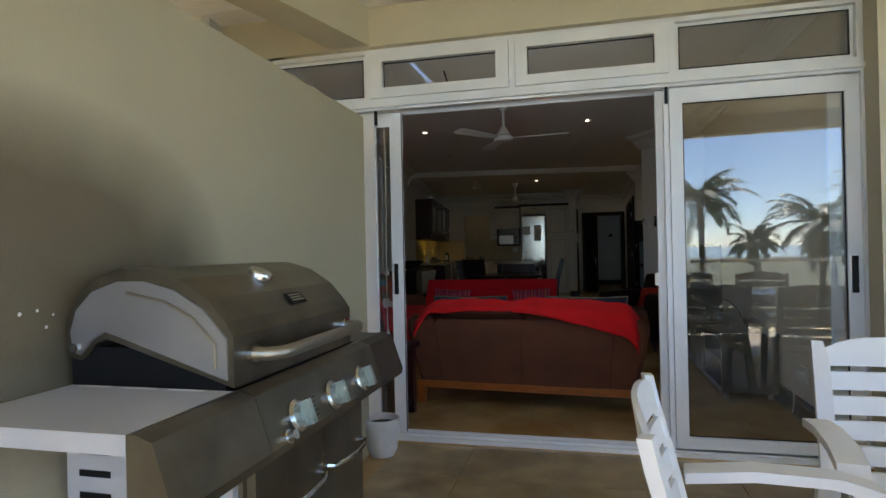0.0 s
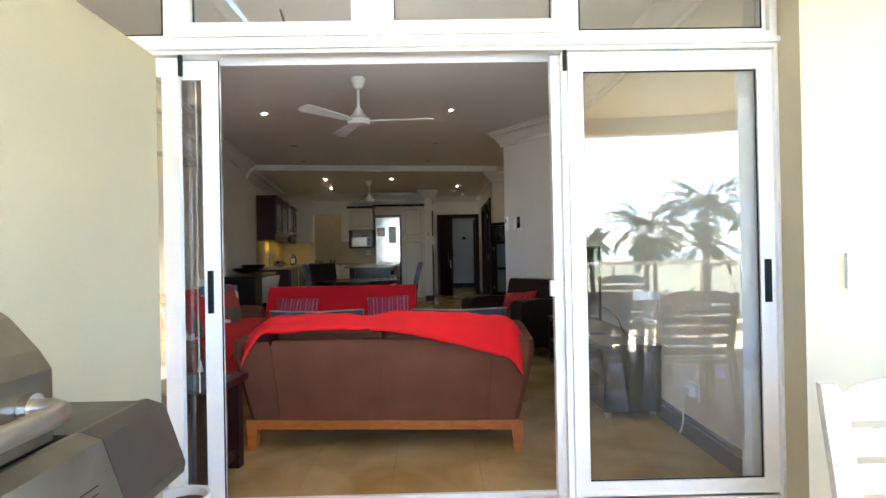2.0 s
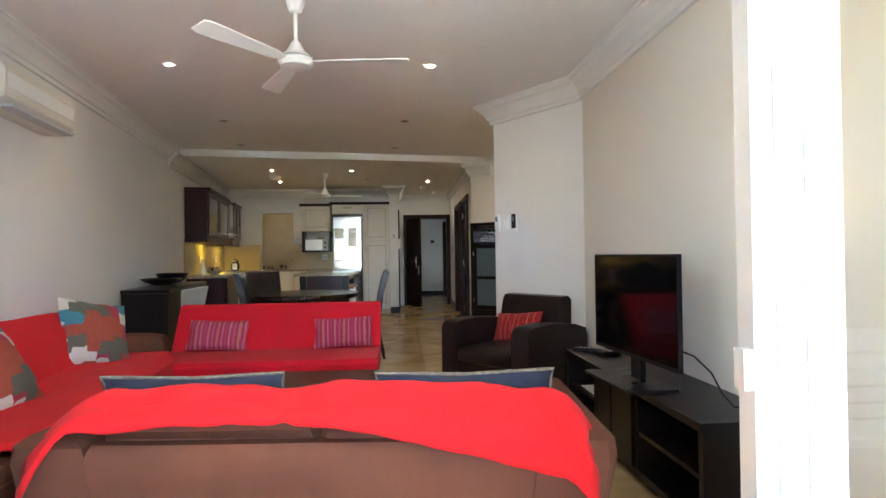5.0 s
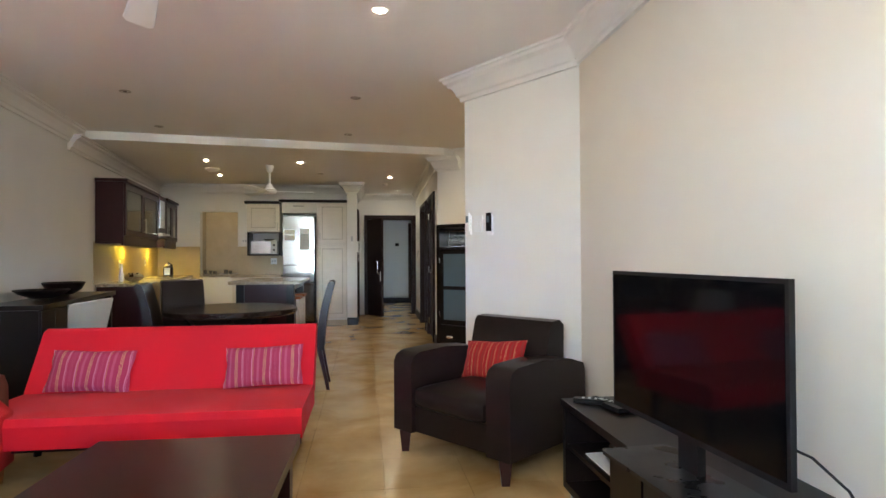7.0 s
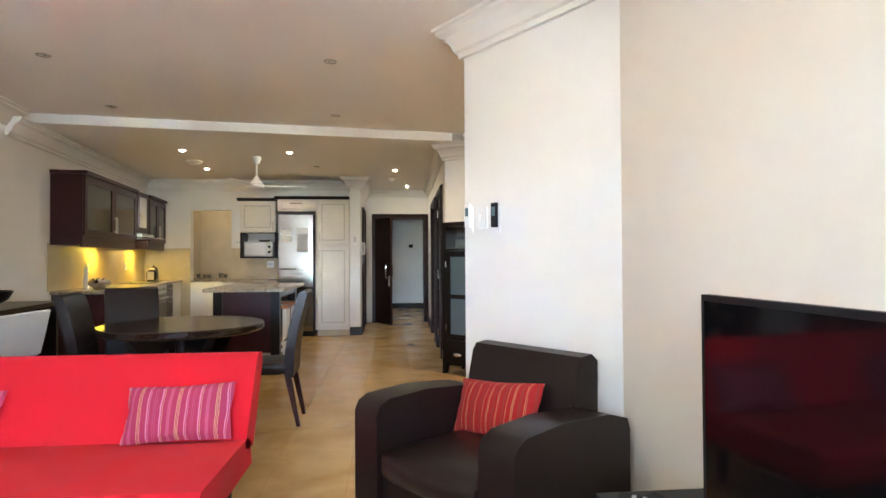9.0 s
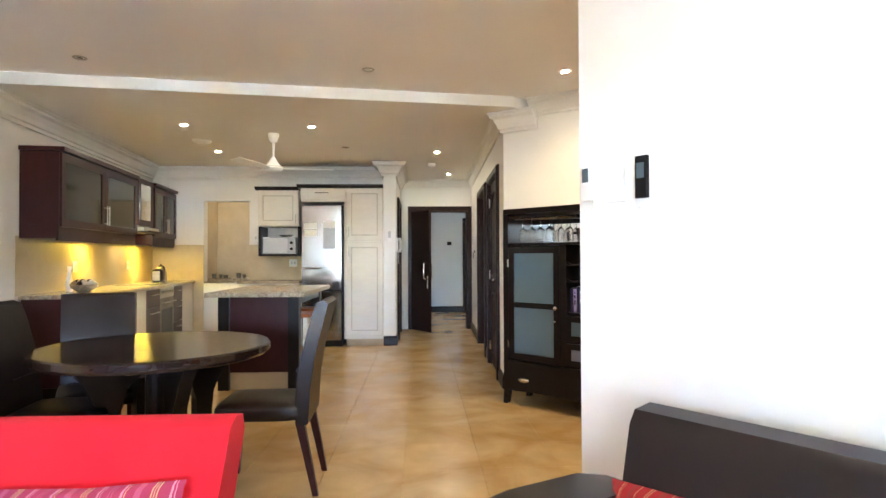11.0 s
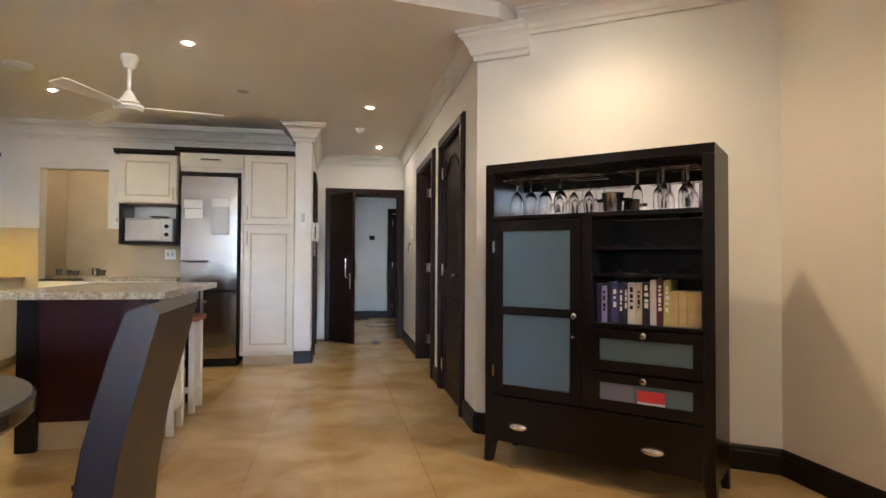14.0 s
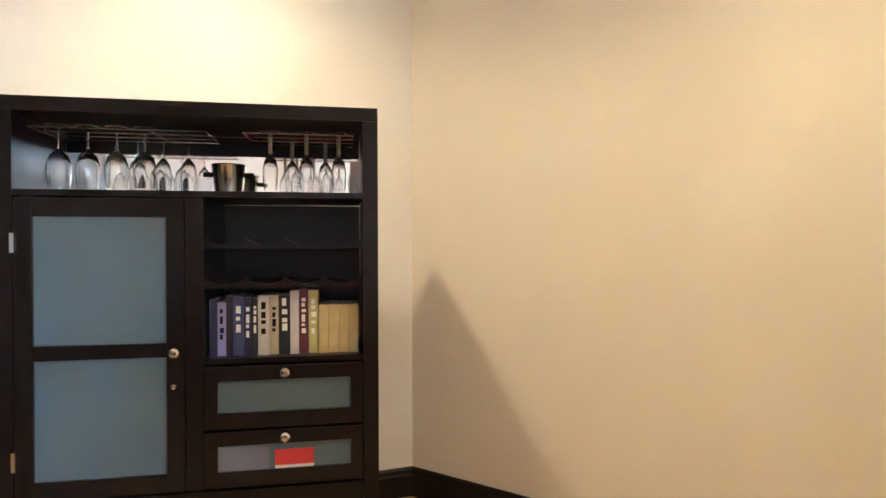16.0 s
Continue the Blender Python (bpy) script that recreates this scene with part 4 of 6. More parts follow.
part("lid", lathe([(0.04, 0.206), (0.03, 0.22), (0.012, 0.225), (0.012, 0.24), (0.001, 0.242)], 16), M["black"], ke, smooth=True)
part("spout", tube([(-0.058, 0, 0.16), (-0.085, 0, 0.19)], 0.014), M["steel"], ke)
to = thing("toaster", run @ pose(0.85, 0.34, 0.9055), "rounded black and steel two-slot toaster", "toaster")
part("body", soft_box(-0.09, 0.09, -0.07, 0.07, 0.008, 0.18, 0.045), M["leather"], to, smooth=True)
part("band", box(-0.092, 0.092, -0.045, 0.045, 0.03, 0.15, 0.01), M["steel"], to, "steel side panel")
for dy in (-0.022, 0.022):
    part("slot", box(-0.06, 0.06, dy - 0.009, dy + 0.009, 0.178, 0.1815), M["screen"], to)
part("base", box(-0.08, 0.08, -0.06, 0.06, 0, 0.012), M["black"], to)
fb = thing("fruit_bowl", run @ pose(2.98, 0.32, 0.9055), "shiny round metal bowl with a decorative ball lid", "bowl")
part("bowl", lathe([(0.001, 0.0), (0.05, 0.0), (0.11, 0.04), (0.12, 0.07), (0.10, 0.10), (0.095, 0.098), (0.11, 0.07), (0.05, 0.01), (0.001, 0.01)], 28), M["chrome"], fb, smooth=True)
for a in range(5):
    part("ball", lathe([(0.0005, -0.035)] + [(0.035 * math.cos(t), 0.035 * math.sin(t)) for t in (-1.1, -0.7, -0.3, 0, 0.3, 0.7, 1.1)] + [(0.0005, 0.035)], 12, (0.055 * math.cos(a * 1.257), 0.055 * math.sin(a * 1.257), 0.085)), M["chrome"], fb, smooth=True)
vs = thing("vase", run @ pose(2.86, 0.14, 0.9055), "small white bottle beside the metal bowl", "vase")
part("body", lathe([(0.001, 0), (0.03, 0), (0.035, 0.08), (0.02, 0.14), (0.015, 0.2), (0.022, 0.24), (0.001, 0.24)], 18), M["plastic"], vs, smooth=True)
for x in (0.98, 2.45):
    ob = thing("wall_socket", run @ pose(x, 0.0105, 1.14, -90), "white wall socket above the worktop", "socket")
    part("plate", box(-0.04, 0.04, -0.055, 0.055, 0.0, 0.01, 0.003), M["plastic"], ob)
    part("switch", box(-0.014, 0.014, -0.02, 0.02, 0.01, 0.014), M["grey_paint"], ob)

# island
isl = thing("kitchen_island", pose(0, 0, 0), "mahogany kitchen island on a stone plinth", "kitchen island")
part("body", box(-1.08, -0.66, 11.86, 13.0, 0.16, 0.868, 0.004), M["mahog"], isl)
part("plinth", box(-1.04, -0.68, 11.9, 12.95, 0.0, 0.16), M["stone"], isl, "sandy stone plinth")
for x in (-1.10, -0.46):
    for y in (11.80, 12.9):
        part("post", box(x, x + 0.10, y, y + 0.10, 0.0, 0.868, 0.006), M["dark"], isl)
part("panel", box(-1.0, -0.461, 11.835, 11.859, 0.16, 0.868), M["mahog"], isl)
part("plinth", box(-1.0, -0.461, 11.845, 11.88, 0.0, 0.158), M["stone"], isl, "sandy stone plinth")
part("side_rail", box(-0.45, -0.37, 11.901, 12.899, 0.79, 0.866), M["dark"], isl)
tagged(new("worktop", mesh_of("worktop", box(-1.16, -0.28, 11.62, 13.12, 0.87, 0.91, 0.008), M["granite"])), "thick sandy granite island top", "worktop")


def stool(m):
    ob = thing("kitchen_stool", m, "white-legged kitchen stool with a brown wooden seat", "stool", "stools at the island")
    part("seat", box(-0.17, 0.17, -0.15, 0.15, 0.65, 0.685, 0.008), M["oak"], ob, "brown wooden seat")
    for x in (-0.15, 0.11):
        for y in (-0.135, 0.095):
            part("leg", box(x, x + 0.04, y, y + 0.04, 0.0, 0.648, 0.004), M["plastic"], ob)
        part("side_panel", box(x + 0.008, x + 0.032, -0.094, 0.094, 0.14, 0.648, 0.004), M["plastic"], ob)
    part("rail", box(-0.109, 0.109, -0.128, -0.104, 0.14, 0.18), M["plastic"], ob)
    return ob


st = stool(pose(-0.47, 12.12, 0))
copy_thing(st, pose(-0.47, 12.68, 0))


# ---- living room ----
def stripes(name, base, bands, period, axis=0, rough=0.9):
    """A cloth with woven stripes: bands are (start, end, colour) within one period, in metres."""
    m = material(name, base, rough, grain=30, vary=0.1, bump=0.2, fine=500, sheen=0.03, spec=0.2)
    n, ln = m.node_tree.nodes, m.node_tree.links
    b = n["Principled BSDF"]
    src = b.inputs["Base Color"].links[0].from_socket
    tc, sp, md = n.new("ShaderNodeTexCoord"), n.new("ShaderNodeSeparateXYZ"), n.new("ShaderNodeMath")
    ln.new(tc.outputs["Object"], sp.inputs[0])
    wob, add = n.new("ShaderNodeTexNoise"), n.new("ShaderNodeMath")
    wob.inputs["Scale"].default_value = 6
    ln.new(tc.outputs["Object"], wob.inputs["Vector"])
    add.operation = "MULTIPLY_ADD"
    add.inputs[1].default_value = 0.02
    ln.new(wob.outputs["Fac"], add.inputs[0])
    ln.new(sp.outputs[axis], add.inputs[2])
    md.operation = "FLOORED_MODULO"
    md.inputs[1].default_value = period
    ln.new(add.outputs[0], md.inputs[0])
    dv = n.new("ShaderNodeMath")
    dv.operation = "DIVIDE"
    dv.inputs[1].default_value = period
    ln.new(md.outputs[0], dv.inputs[0])
    ramp = n.new("ShaderNodeValToRGB")
    ramp.color_ramp.interpolation = "CONSTANT"
    el = ramp.color_ramp.elements
    el[0].position, el[0].color = 0, (*base, 1)
    el[1].position, el[1].color = 0.999, (*base, 1)
    for s, e, c in bands:
        x = el.new(s / period)
        x.color = (*c, 1)
        y = el.new(e / period)
        y.color = (*base, 1)
    ln.new(dv.outputs[0], ramp.inputs["Fac"])
    mx = n.new("ShaderNodeMix")
    mx.data_type, mx.blend_type = "RGBA", "MULTIPLY"
    mx.inputs["Factor"].default_value = 0.0
    ln.new(ramp.outputs["Color"], mx.inputs["A"])
    ln.new(src, mx.inputs["B"])
    ln.new(mx.outputs["Result"], b.inputs["Base Color"])
    return m


CREAM, PINK, ROSE = (0.55, 0.36, 0.17), (0.55, 0.22, 0.28), (0.42, 0.08, 0.14)
M["pillow_a"] = stripes("plum_striped_cloth", (0.34, 0.032, 0.080), ((0.010, 0.0125, CREAM), (0.0165, 0.019, CREAM), (0.023, 0.0255, CREAM), (0.052, 0.057, PINK), (0.061, 0.063, PINK), (0.082, 0.084, ROSE), (0.090, 0.092, ROSE), (0.112, 0.118, PINK), (0.122, 0.124, CREAM), (0.145, 0.160, ROSE)), 0.175)
M["pillow_b"] = stripes("red_striped_cloth", (0.34, 0.014, 0.016), ((0.010, 0.0125, CREAM), (0.017, 0.0195, CREAM), (0.040, 0.055, (0.27, 0.03, 0.025)), (0.068, 0.0705, CREAM), (0.075, 0.077, (0.5, 0.2, 0.1)), (0.100, 0.112, (0.27, 0.03, 0.025)), (0.122, 0.124, CREAM)), 0.14)


def patchwork():
    m = material("patchwork_cloth", (0.5, 0.45, 0.4), 0.9, grain=30, vary=0.1, bump=0.3, fine=500)
    n, ln = m.node_tree.nodes, m.node_tree.links
    tc, vo, ramp = n.new("ShaderNodeTexCoord"), n.new("ShaderNodeTexVoronoi"), n.new("ShaderNodeValToRGB")
    vo.distance, vo.inputs["Scale"].default_value, vo.inputs["Randomness"].default_value = "CHEBYCHEV", 11.0, 0.7
    ln.new(tc.outputs["Object"], vo.inputs["Vector"])
    ramp.color_ramp.interpolation = "CONSTANT"
    cols = ((0.35, 0.03, 0.06), (0.6, 0.56, 0.5), (0.05, 0.2, 0.28), (0.33, 0.06, 0.03), (0.10, 0.10, 0.07), (0.58, 0.54, 0.48), (0.3, 0.02, 0.10))
    el = ramp.color_ramp.elements
    el[0].color, el[1].color, el[1].position = (*cols[0], 1), (*cols[1], 1), 0.15
    for i, c in enumerate(cols[2:]):
        el.new(0.3 + 0.13 * i).color = (*c, 1)
    ln.new(vo.outputs["Color"], ramp.inputs["Fac"])
    ln.new(ramp.outputs["Color"], n["Principled BSDF"].inputs["Base Color"])
    return m


M["patch"] = patchwork()


def cushion(name, m, w, h, d, mat, label, pipe=None):
    """A pillow in its own frame: w along x, h along z, standing on z = 0, pinched towards its corners."""
    bm = bmesh.new()
    n = 12
    grid = {}
    for s in (-1, 1):
        for i in range(n + 1):
            for j in range(n + 1):
                u, v = 2 * i / n - 1, 2 * j / n - 1
                edge = i in (0, n) or j in (0, n)
                if edge and s == 1:
                    grid[s, i, j] = grid[-1, i, j]
                    continue
                k = ((1 - u ** 2) * (1 - v ** 2)) ** 0.42
                pinch = 1 - 0.07 * (1 - abs(u)) * abs(v) ** 3
                pinch_x = 1 - 0.07 * (1 - abs(v)) * abs(u) ** 3
                grid[s, i, j] = bm.verts.new((u * w / 2 * pinch_x + 0.006 * noise.noise((u * 3, v * 3, 1)), s * d / 2 * k * (1 + 0.15 * noise.noise((u * 2, v * 2, s))), (v * pinch + 1) * h / 2))
        for i in range(n):
            for j in range(n):
                q = [grid[s, i, j], grid[s, i + 1, j], grid[s, i + 1, j + 1], grid[s, i, j + 1]]
                bm.faces.new(q if s == -1 else q[::-1])
    ob = thing(name, m, label, "cushion")
    edge = [grid[-1, i, 0].co.copy() for i in range(n + 1)] + [grid[-1, n, j].co.copy() for j in range(1, n + 1)] + [grid[-1, i, n].co.copy() for i in range(n - 1, -1, -1)] + [grid[-1, 0, j].co.copy() for j in range(n - 1, 0, -1)]
    part("cover", bm, mat, ob, smooth=True)
    if pipe:
        part("piping", tube(edge + [edge[0] + Vector((0.002, 0, 0))], 0.006, 6), pipe, ob, "tan patterned piping", True)
    return ob


# sofa with its back to the windows; local x along its back, y towards the room
SOFA = pose(0.135, 4.535, 0, 0, 0, -4.4)
sofa = thing("sofa", SOFA, "brown suede two-seat sofa on an orange wooden base", "sofa")
bm = bmesh.new()
rows_ = [(0.175, 0.60, 0.02, 0.16), (0.36, 0.615, 0.008, 0.15), (0.52, 0.63, -0.008, 0.13), (0.615, 0.64, -0.02, 0.11), (0.642, 0.63, -0.005, 0.09)]
ring = []
for z, hw, y0, y1 in rows_:
    ring.append([bm.verts.new(p) for p in ((-hw, y0, z), (-hw * 0.5, y0 - 0.012, z), (0, y0 - 0.006, z), (hw * 0.5, y0 - 0.012, z), (hw, y0, z), (hw, y1, z), (-hw, y1, z))])
for a, b in zip(ring, ring[1:]):
    for i in range(7):
        j = (i + 1) % 7
        bm.faces.new((a[i], a[j], b[j], b[i]))
bm.faces.new(ring[0][::-1])
bm.faces.new(ring[-1])
part("backrest", bm, M["suede"], sofa, smooth=True)
for s in (-1, 1):
    bm = bmesh.new()
    ring = []
    for z, x_in, x_out, y0, y1 in ((0.175, 0.60, 0.785, 0.02, 0.80), (0.36, 0.615, 0.83, 0.005, 0.82), (0.50, 0.63, 0.862, -0.008, 0.83), (0.585, 0.64, 0.876, -0.015, 0.83), (0.635, 0.655, 0.87, -0.01, 0.80), (0.655, 0.69, 0.845, 0.02, 0.76)):
        ring.append([bm.verts.new((s * x, y, z)) for x, y in ((x_in, y0), (x_out - 0.03, y0), (x_out, y0 + 0.03), (x_out, y1 - 0.03), (x_out - 0.03, y1), (x_in, y1))])
    for a, b in zip(ring, ring[1:]):
        for i in range(6):
            j = (i + 1) % 6
            bm.faces.new((a[i], a[j], b[j], b[i]))
    bm.faces.new(ring[0])
    bm.faces.new(ring[-1])
    part("armrest", bm, M["suede"], sofa, smooth=True)
for s in (-1, 1):
    part("seam", tube([(s * 0.606, 0.012, 0.182), (s * 0.618, 0.004, 0.36), (s * 0.634, -0.009, 0.52), (s * 0.642, -0.019, 0.61)], 0.004, 6), M["suede"], sofa, "piped seam")
part("seam", tube([(0.0, -0.008, 0.62), (0.0, -0.014, 0.52), (0.0, -0.003, 0.36), (0.0, 0.012, 0.182)], 0.003, 6), M["suede"], sofa, "piped seam")
part("seat_base", box(-0.595, 0.595, 0.165, 0.80, 0.175, 0.33, 0.02), M["suede"], sofa)
for s in (-1, 1):
    part("seat_cushion", soft_box(min(s * 0.005, s * 0.60), max(s * 0.005, s * 0.60), 0.20, 0.83, 0.33, 0.46, 0.05, puff=0.015), M["suede"], sofa, smooth=True)
    bm = soft_box(min(s * 0.004, s * 0.61), max(s * 0.004, s * 0.61), -0.045 if s < 0 else 0.0, 0.25, 0.46, 0.74 if s < 0 else 0.715, 0.09, puff=0.012)
    for v in bm.verts:            # the frame holds it in below its top edge
        if v.co.z < 0.655 and v.co.y < 0.12:
            v.co.y = max(v.co.y, 0.03)
    part("back_cushion", bm, M["suede"], sofa, smooth=True)
part("base_rail", box(-0.775, 0.775, 0.02, 0.045, 0.120, 0.173, 0.004), M["oak"], sofa, "orange-stained wooden rail")
part("base_rail", box(-0.775, 0.775, 0.765, 0.79, 0.120, 0.173, 0.004), M["oak"], sofa, "orange-stained wooden rail")
for s in (-1, 1):
    part("base_rail", box(s * 0.765 - 0.012, s * 0.765 + 0.012, 0.045, 0.765, 0.120, 0.173), M["oak"], sofa)
    for y in (0.015, 0.735):
        bm = bmesh.new()
        vs = bm_box(bm, s * 0.77 - 0.035, s * 0.77 + 0.035, y, y + 0.06, 0.0, 0.1745)
        for v in vs:
            if v.co.z < 0.01:
                v.co.x = s * 0.775 + (v.co.x - s * 0.77) * 0.6
        part("leg", bevelled(bm, 0.004, 1), M["oak"], sofa, "orange-stained tapered leg")

# red throw draped over the back
bm = bmesh.new()
NU, NV = 56, 18
verts = []
for i in range(NU + 1):
    u = i / NU
    x = -0.80 + 1.60 * u
    drop = 0.035 + 0.012 * math.sin(9 * u) if u < 0.48 else 0.04 + 0.15 * ((u - 0.48) / 0.52) ** 1.05
    if u < 0.08:
        drop += 0.085 * (1 - u / 0.08)
    top = 0.775 - 0.012 * max(0, 0.3 - u) / 0.3 - 0.03 * max(0, (u - 0.5) / 0.5) ** 1.3 - 0.035 * math.exp(-((u - 0.42) / 0.05) ** 2) * 0.4
    top += 0.012 * noise.noise((u * 9, 0.3, 0))
    if u < 0.10:
        top -= 0.12 * (1 - u / 0.10) ** 1.4
    if u > 0.95:
        top -= 0.09 * ((u - 0.95) / 0.05) ** 1.5
    row = []
    for j in range(NV + 1):
        v = j / NV
        if v < 0.5:            # hanging behind the back
            k = 1 - v / 0.5
            y = -0.045 - 0.012 * math.sin(k * 2.2) - 0.008 * noise.noise((u * 14, k * 3, 5))
            z = top - 0.025 - drop * k
            y += 0.045 * (1 - k) ** 2
        else:                  # over the top towards the seat
            k = (v - 0.5) / 0.5
            y = 0.02 + 0.16 * k
            z = top + 0.02 * math.sin(math.pi * k) - 0.025 * (1 - k) ** 3 - 0.09 * k ** 3 + 0.012 * noise.noise((u * 12, k * 4, 2))
        row.append(bm.verts.new((x + 0.02 * noise.noise((u * 5, v * 6, 9)), y, z + 0.004 * noise.noise((u * 30, v * 10, 3)))))
    verts.append(row)
for i in range(NU):
    for j in range(NV):
        bm.faces.new((verts[i][j], verts[i + 1][j], verts[i + 1][j + 1], verts[i][j + 1]))
throw = tagged(new("throw_blanket", mesh_of("throw_blanket", bm, M["red"], True)), "bright red throw draped over the sofa back", "blanket")
throw.matrix_basis = SOFA
sol = throw.modifiers.new("thickness", "SOLIDIFY")
sol.thickness, sol.offset = 0.008, 1.0
M["piping"] = material("tan_patterned_cord", (0.13, 0.10, 0.07), 0.8, grain=60, vary=0.5, bump=0.3)
for x, lab in ((-0.44, "dark slate cushion with patterned piping on the sofa"), (0.44, "dark slate cushion with patterned piping on the sofa")):
    cushion("cushion", SOFA @ pose(x, 0.34, 0.455, 20, 0, 3), 0.58, 0.36, 0.14, M["navy"], lab, M["piping"])

# second sofa along the party wall, under a red throw; x along the wall towards the windows, y into the room
S2A, S2B = (left_x(7.42) + 0.03, 7.42), (left_x(4.75) + 0.03, 4.75)
S2 = along(S2A, S2B)
s2 = thing("sofa", S2, "brown suede sofa by the wall covered with a red throw", "sofa")
SL = math.dist(S2A, S2B)
part("seat_base", box(0.20, SL - 0.20, 0.06, 0.78, 0.14, 0.36, 0.02), M["suede"], s2)
part("backrest", soft_box(0.02, SL - 0.02, 0.0, 0.24, 0.14, 0.72, 0.06), M["suede"], s2, smooth=True)
for x0, x1 in ((0.0, 0.20), (SL - 0.20, SL)):
    part("armrest", soft_box(x0, x1, 0.02, 0.75, 0.13, 0.60, 0.06, puff=0.008), M["suede"], s2, smooth=True)
for i in range(2):
    a, b = 0.21 + (SL - 0.42) / 2 * i, 0.21 + (SL - 0.42) / 2 * (i + 1)
    part("seat_cushion", soft_box(a, b, 0.2, 0.79, 0.34, 0.45, 0.045, puff=0.012), M["suede"], s2, smooth=True)
for x in (0.08, SL - 0.08):
    for y in (0.08, 0.72):
        part("leg", lathe([(0.02, 0), (0.035, 0.135)], 8, (x, y, 0), True), M["oak"], s2)
bm = bmesh.new()
verts = []
for i in range(25):
    u = i / 24
    row = []
    for j in range(25):
        k = j / 24
        x = 0.22 + (SL - 0.46) * u
        path_ = ((-0.005, 0.60), (0.06, 0.775), (0.18, 0.80), (0.285, 0.72), (0.35, 0.50), (0.50, 0.475), (0.77, 0.475), (0.823, 0.42), (0.828, 0.16))
        f = k * (len(path_) - 1)
        a = min(int(f), len(path_) - 2)
        y = path_[a][0] + (path_[a + 1][0] - path_[a][0]) * (f - a)
        z = path_[a][1] + (path_[a + 1][1] - path_[a][1]) * (f - a)
        row.append(bm.verts.new((x, y + 0.008 * noise.noise((u * 8, k * 8, 0)) + 0.012, z + 0.012 * noise.noise((u * 7, k * 7, 4)) + 0.03 * math.sin(u * 3.1) * (1 if k < 0.3 else 0))))
    verts.append(row)
for i in range(24):
    for j in range(24):
        bm.faces.new((verts[i][j], verts[i + 1][j], verts[i + 1][j + 1], verts[i][j + 1]))
tw = tagged(new("throw_blanket", mesh_of("throw_blanket", bm, M["red"], True)), "bright red throw covering the wall sofa", "blanket")
tw.matrix_basis = S2
sol = tw.modifiers.new("thickness", "SOLIDIFY")
sol.thickness, sol.offset = 0.008, 1.0
cushion("cushion", S2 @ pose(0.66, 0.46, 0.47, 0, 0, 180) @ pose(0, 0, 0, -24, 12, -38), 0.48, 0.46, 0.15, M["patch"], "patchwork cushion in red, white and teal")
cushion("cushion", S2 @ pose(1.75, 0.48, 0.46, 0, 0, 180) @ pose(0, 0, 0, -28, -6, -10), 0.42, 0.40, 0.15, M["patch"], "patchwork cushion in red, white and teal")

# side table with a grey glass top
sd = thing("side_table", pose(-0.87, 4.18, 0, 0, 0, -4), "dark red wooden side table with a grey glass top", "side table")
bm = bmesh.new()
bar_frame(bm, -0.27, 0.27, -0.25, 0.25, 0.465, 0.50, 0.05)
for v in bm.verts:
    v.co = Vector((v.co.x, v.co.z, v.co.y))
part("top_frame", bevelled(bm, 0.005, 1), M["mahog"], sd)
part("glass_top", box(-0.22, 0.22, -0.20, 0.20, 0.49, 0.4975), M["frost"], sd, "grey glass inlay")
for x in (-0.245, 0.185):
    for y in (-0.225, 0.165):
        part("leg", box(x, x + 0.06, y, y + 0.06, 0.0, 0.463, 0.004), M["mahog"], sd)
for x in (-0.225, 0.195):
    part("rail", box(x, x + 0.03, -0.164, 0.164, 0.05, 0.10), M["mahog"], sd)
part("shelf", box(-0.19, 0.19, -0.18, 0.18, 0.06, 0.08), M["frost"], sd, "grey glass shelf")

# coffee table
cf = thing("coffee_table", pose(-0.165, 6.22, 0, 0, 0, -1.5), "large dark red mahogany coffee table", "coffee table")
part("tabletop", box(-0.43, 0.43, -0.47, 0.47, 0.375, 0.42, 0.012, 3), M["mahog"], cf)
part("apron", box(-0.39, 0.39, -0.43, 0.43, 0.31, 0.374, 0.003), M["mahog"], cf)
for x in (-0.40, 0.32):
    for y in (-0.44, 0.36):
        part("leg", box(x, x + 0.08, y, y + 0.08, 0.0, 0.374, 0.006), M["mahog"], cf)
part("shelf", box(-0.36, 0.36, -0.40, 0.40, 0.09, 0.115, 0.003), M["mahog"], cf)

# futon
FUT = pose(-0.64, 7.74, 0, 0, 0, 0)
fu = thing("futon", FUT, "bright red cloth click-clack futon on dark legs", "futon")


def slab(x0, x1, prof, rad, parent, name):
    """A padded slab with a (y, z) outline, drawn along x and rounded."""
    bm = profile_x(prof, x0, x1, rad, 4)
    return part(name, bm, M["futon"], parent, smooth=True)


M["futon"] = material("red_microfibre", (0.56, 0.009, 0.020), 0.9, grain=4, vary=0.08, bump=0.15, sheen=0.03, spec=0.2, fine=500)
slab(-0.87, 0.87, ((-0.55, 0.245), (-0.56, 0.365), (-0.53, 0.40), (0.14, 0.385), (0.20, 0.36), (0.22, 0.24)), 0.05, fu, "seat")
slab(-0.87, 0.87, ((0.10, 0.36), (0.145, 0.33), (0.26, 0.32), (0.47, 0.70), (0.455, 0.745), (0.39, 0.755), (0.34, 0.735)), 0.03, fu, "backrest")
for x in (-0.80, 0.77):
    part("leg", lathe([(0.022, 0), (0.032, 0.245)], 10, (x, -0.44, 0), True), M["dark"], fu)
    part("leg", lathe([(0.022, 0), (0.032, 0.245)], 10, (x, 0.14, 0), True), M["dark"], fu)
part("frame", box(-0.80, 0.80, -0.46, 0.2, 0.205, 0.2385), M["dark"], fu, "dark metal frame")
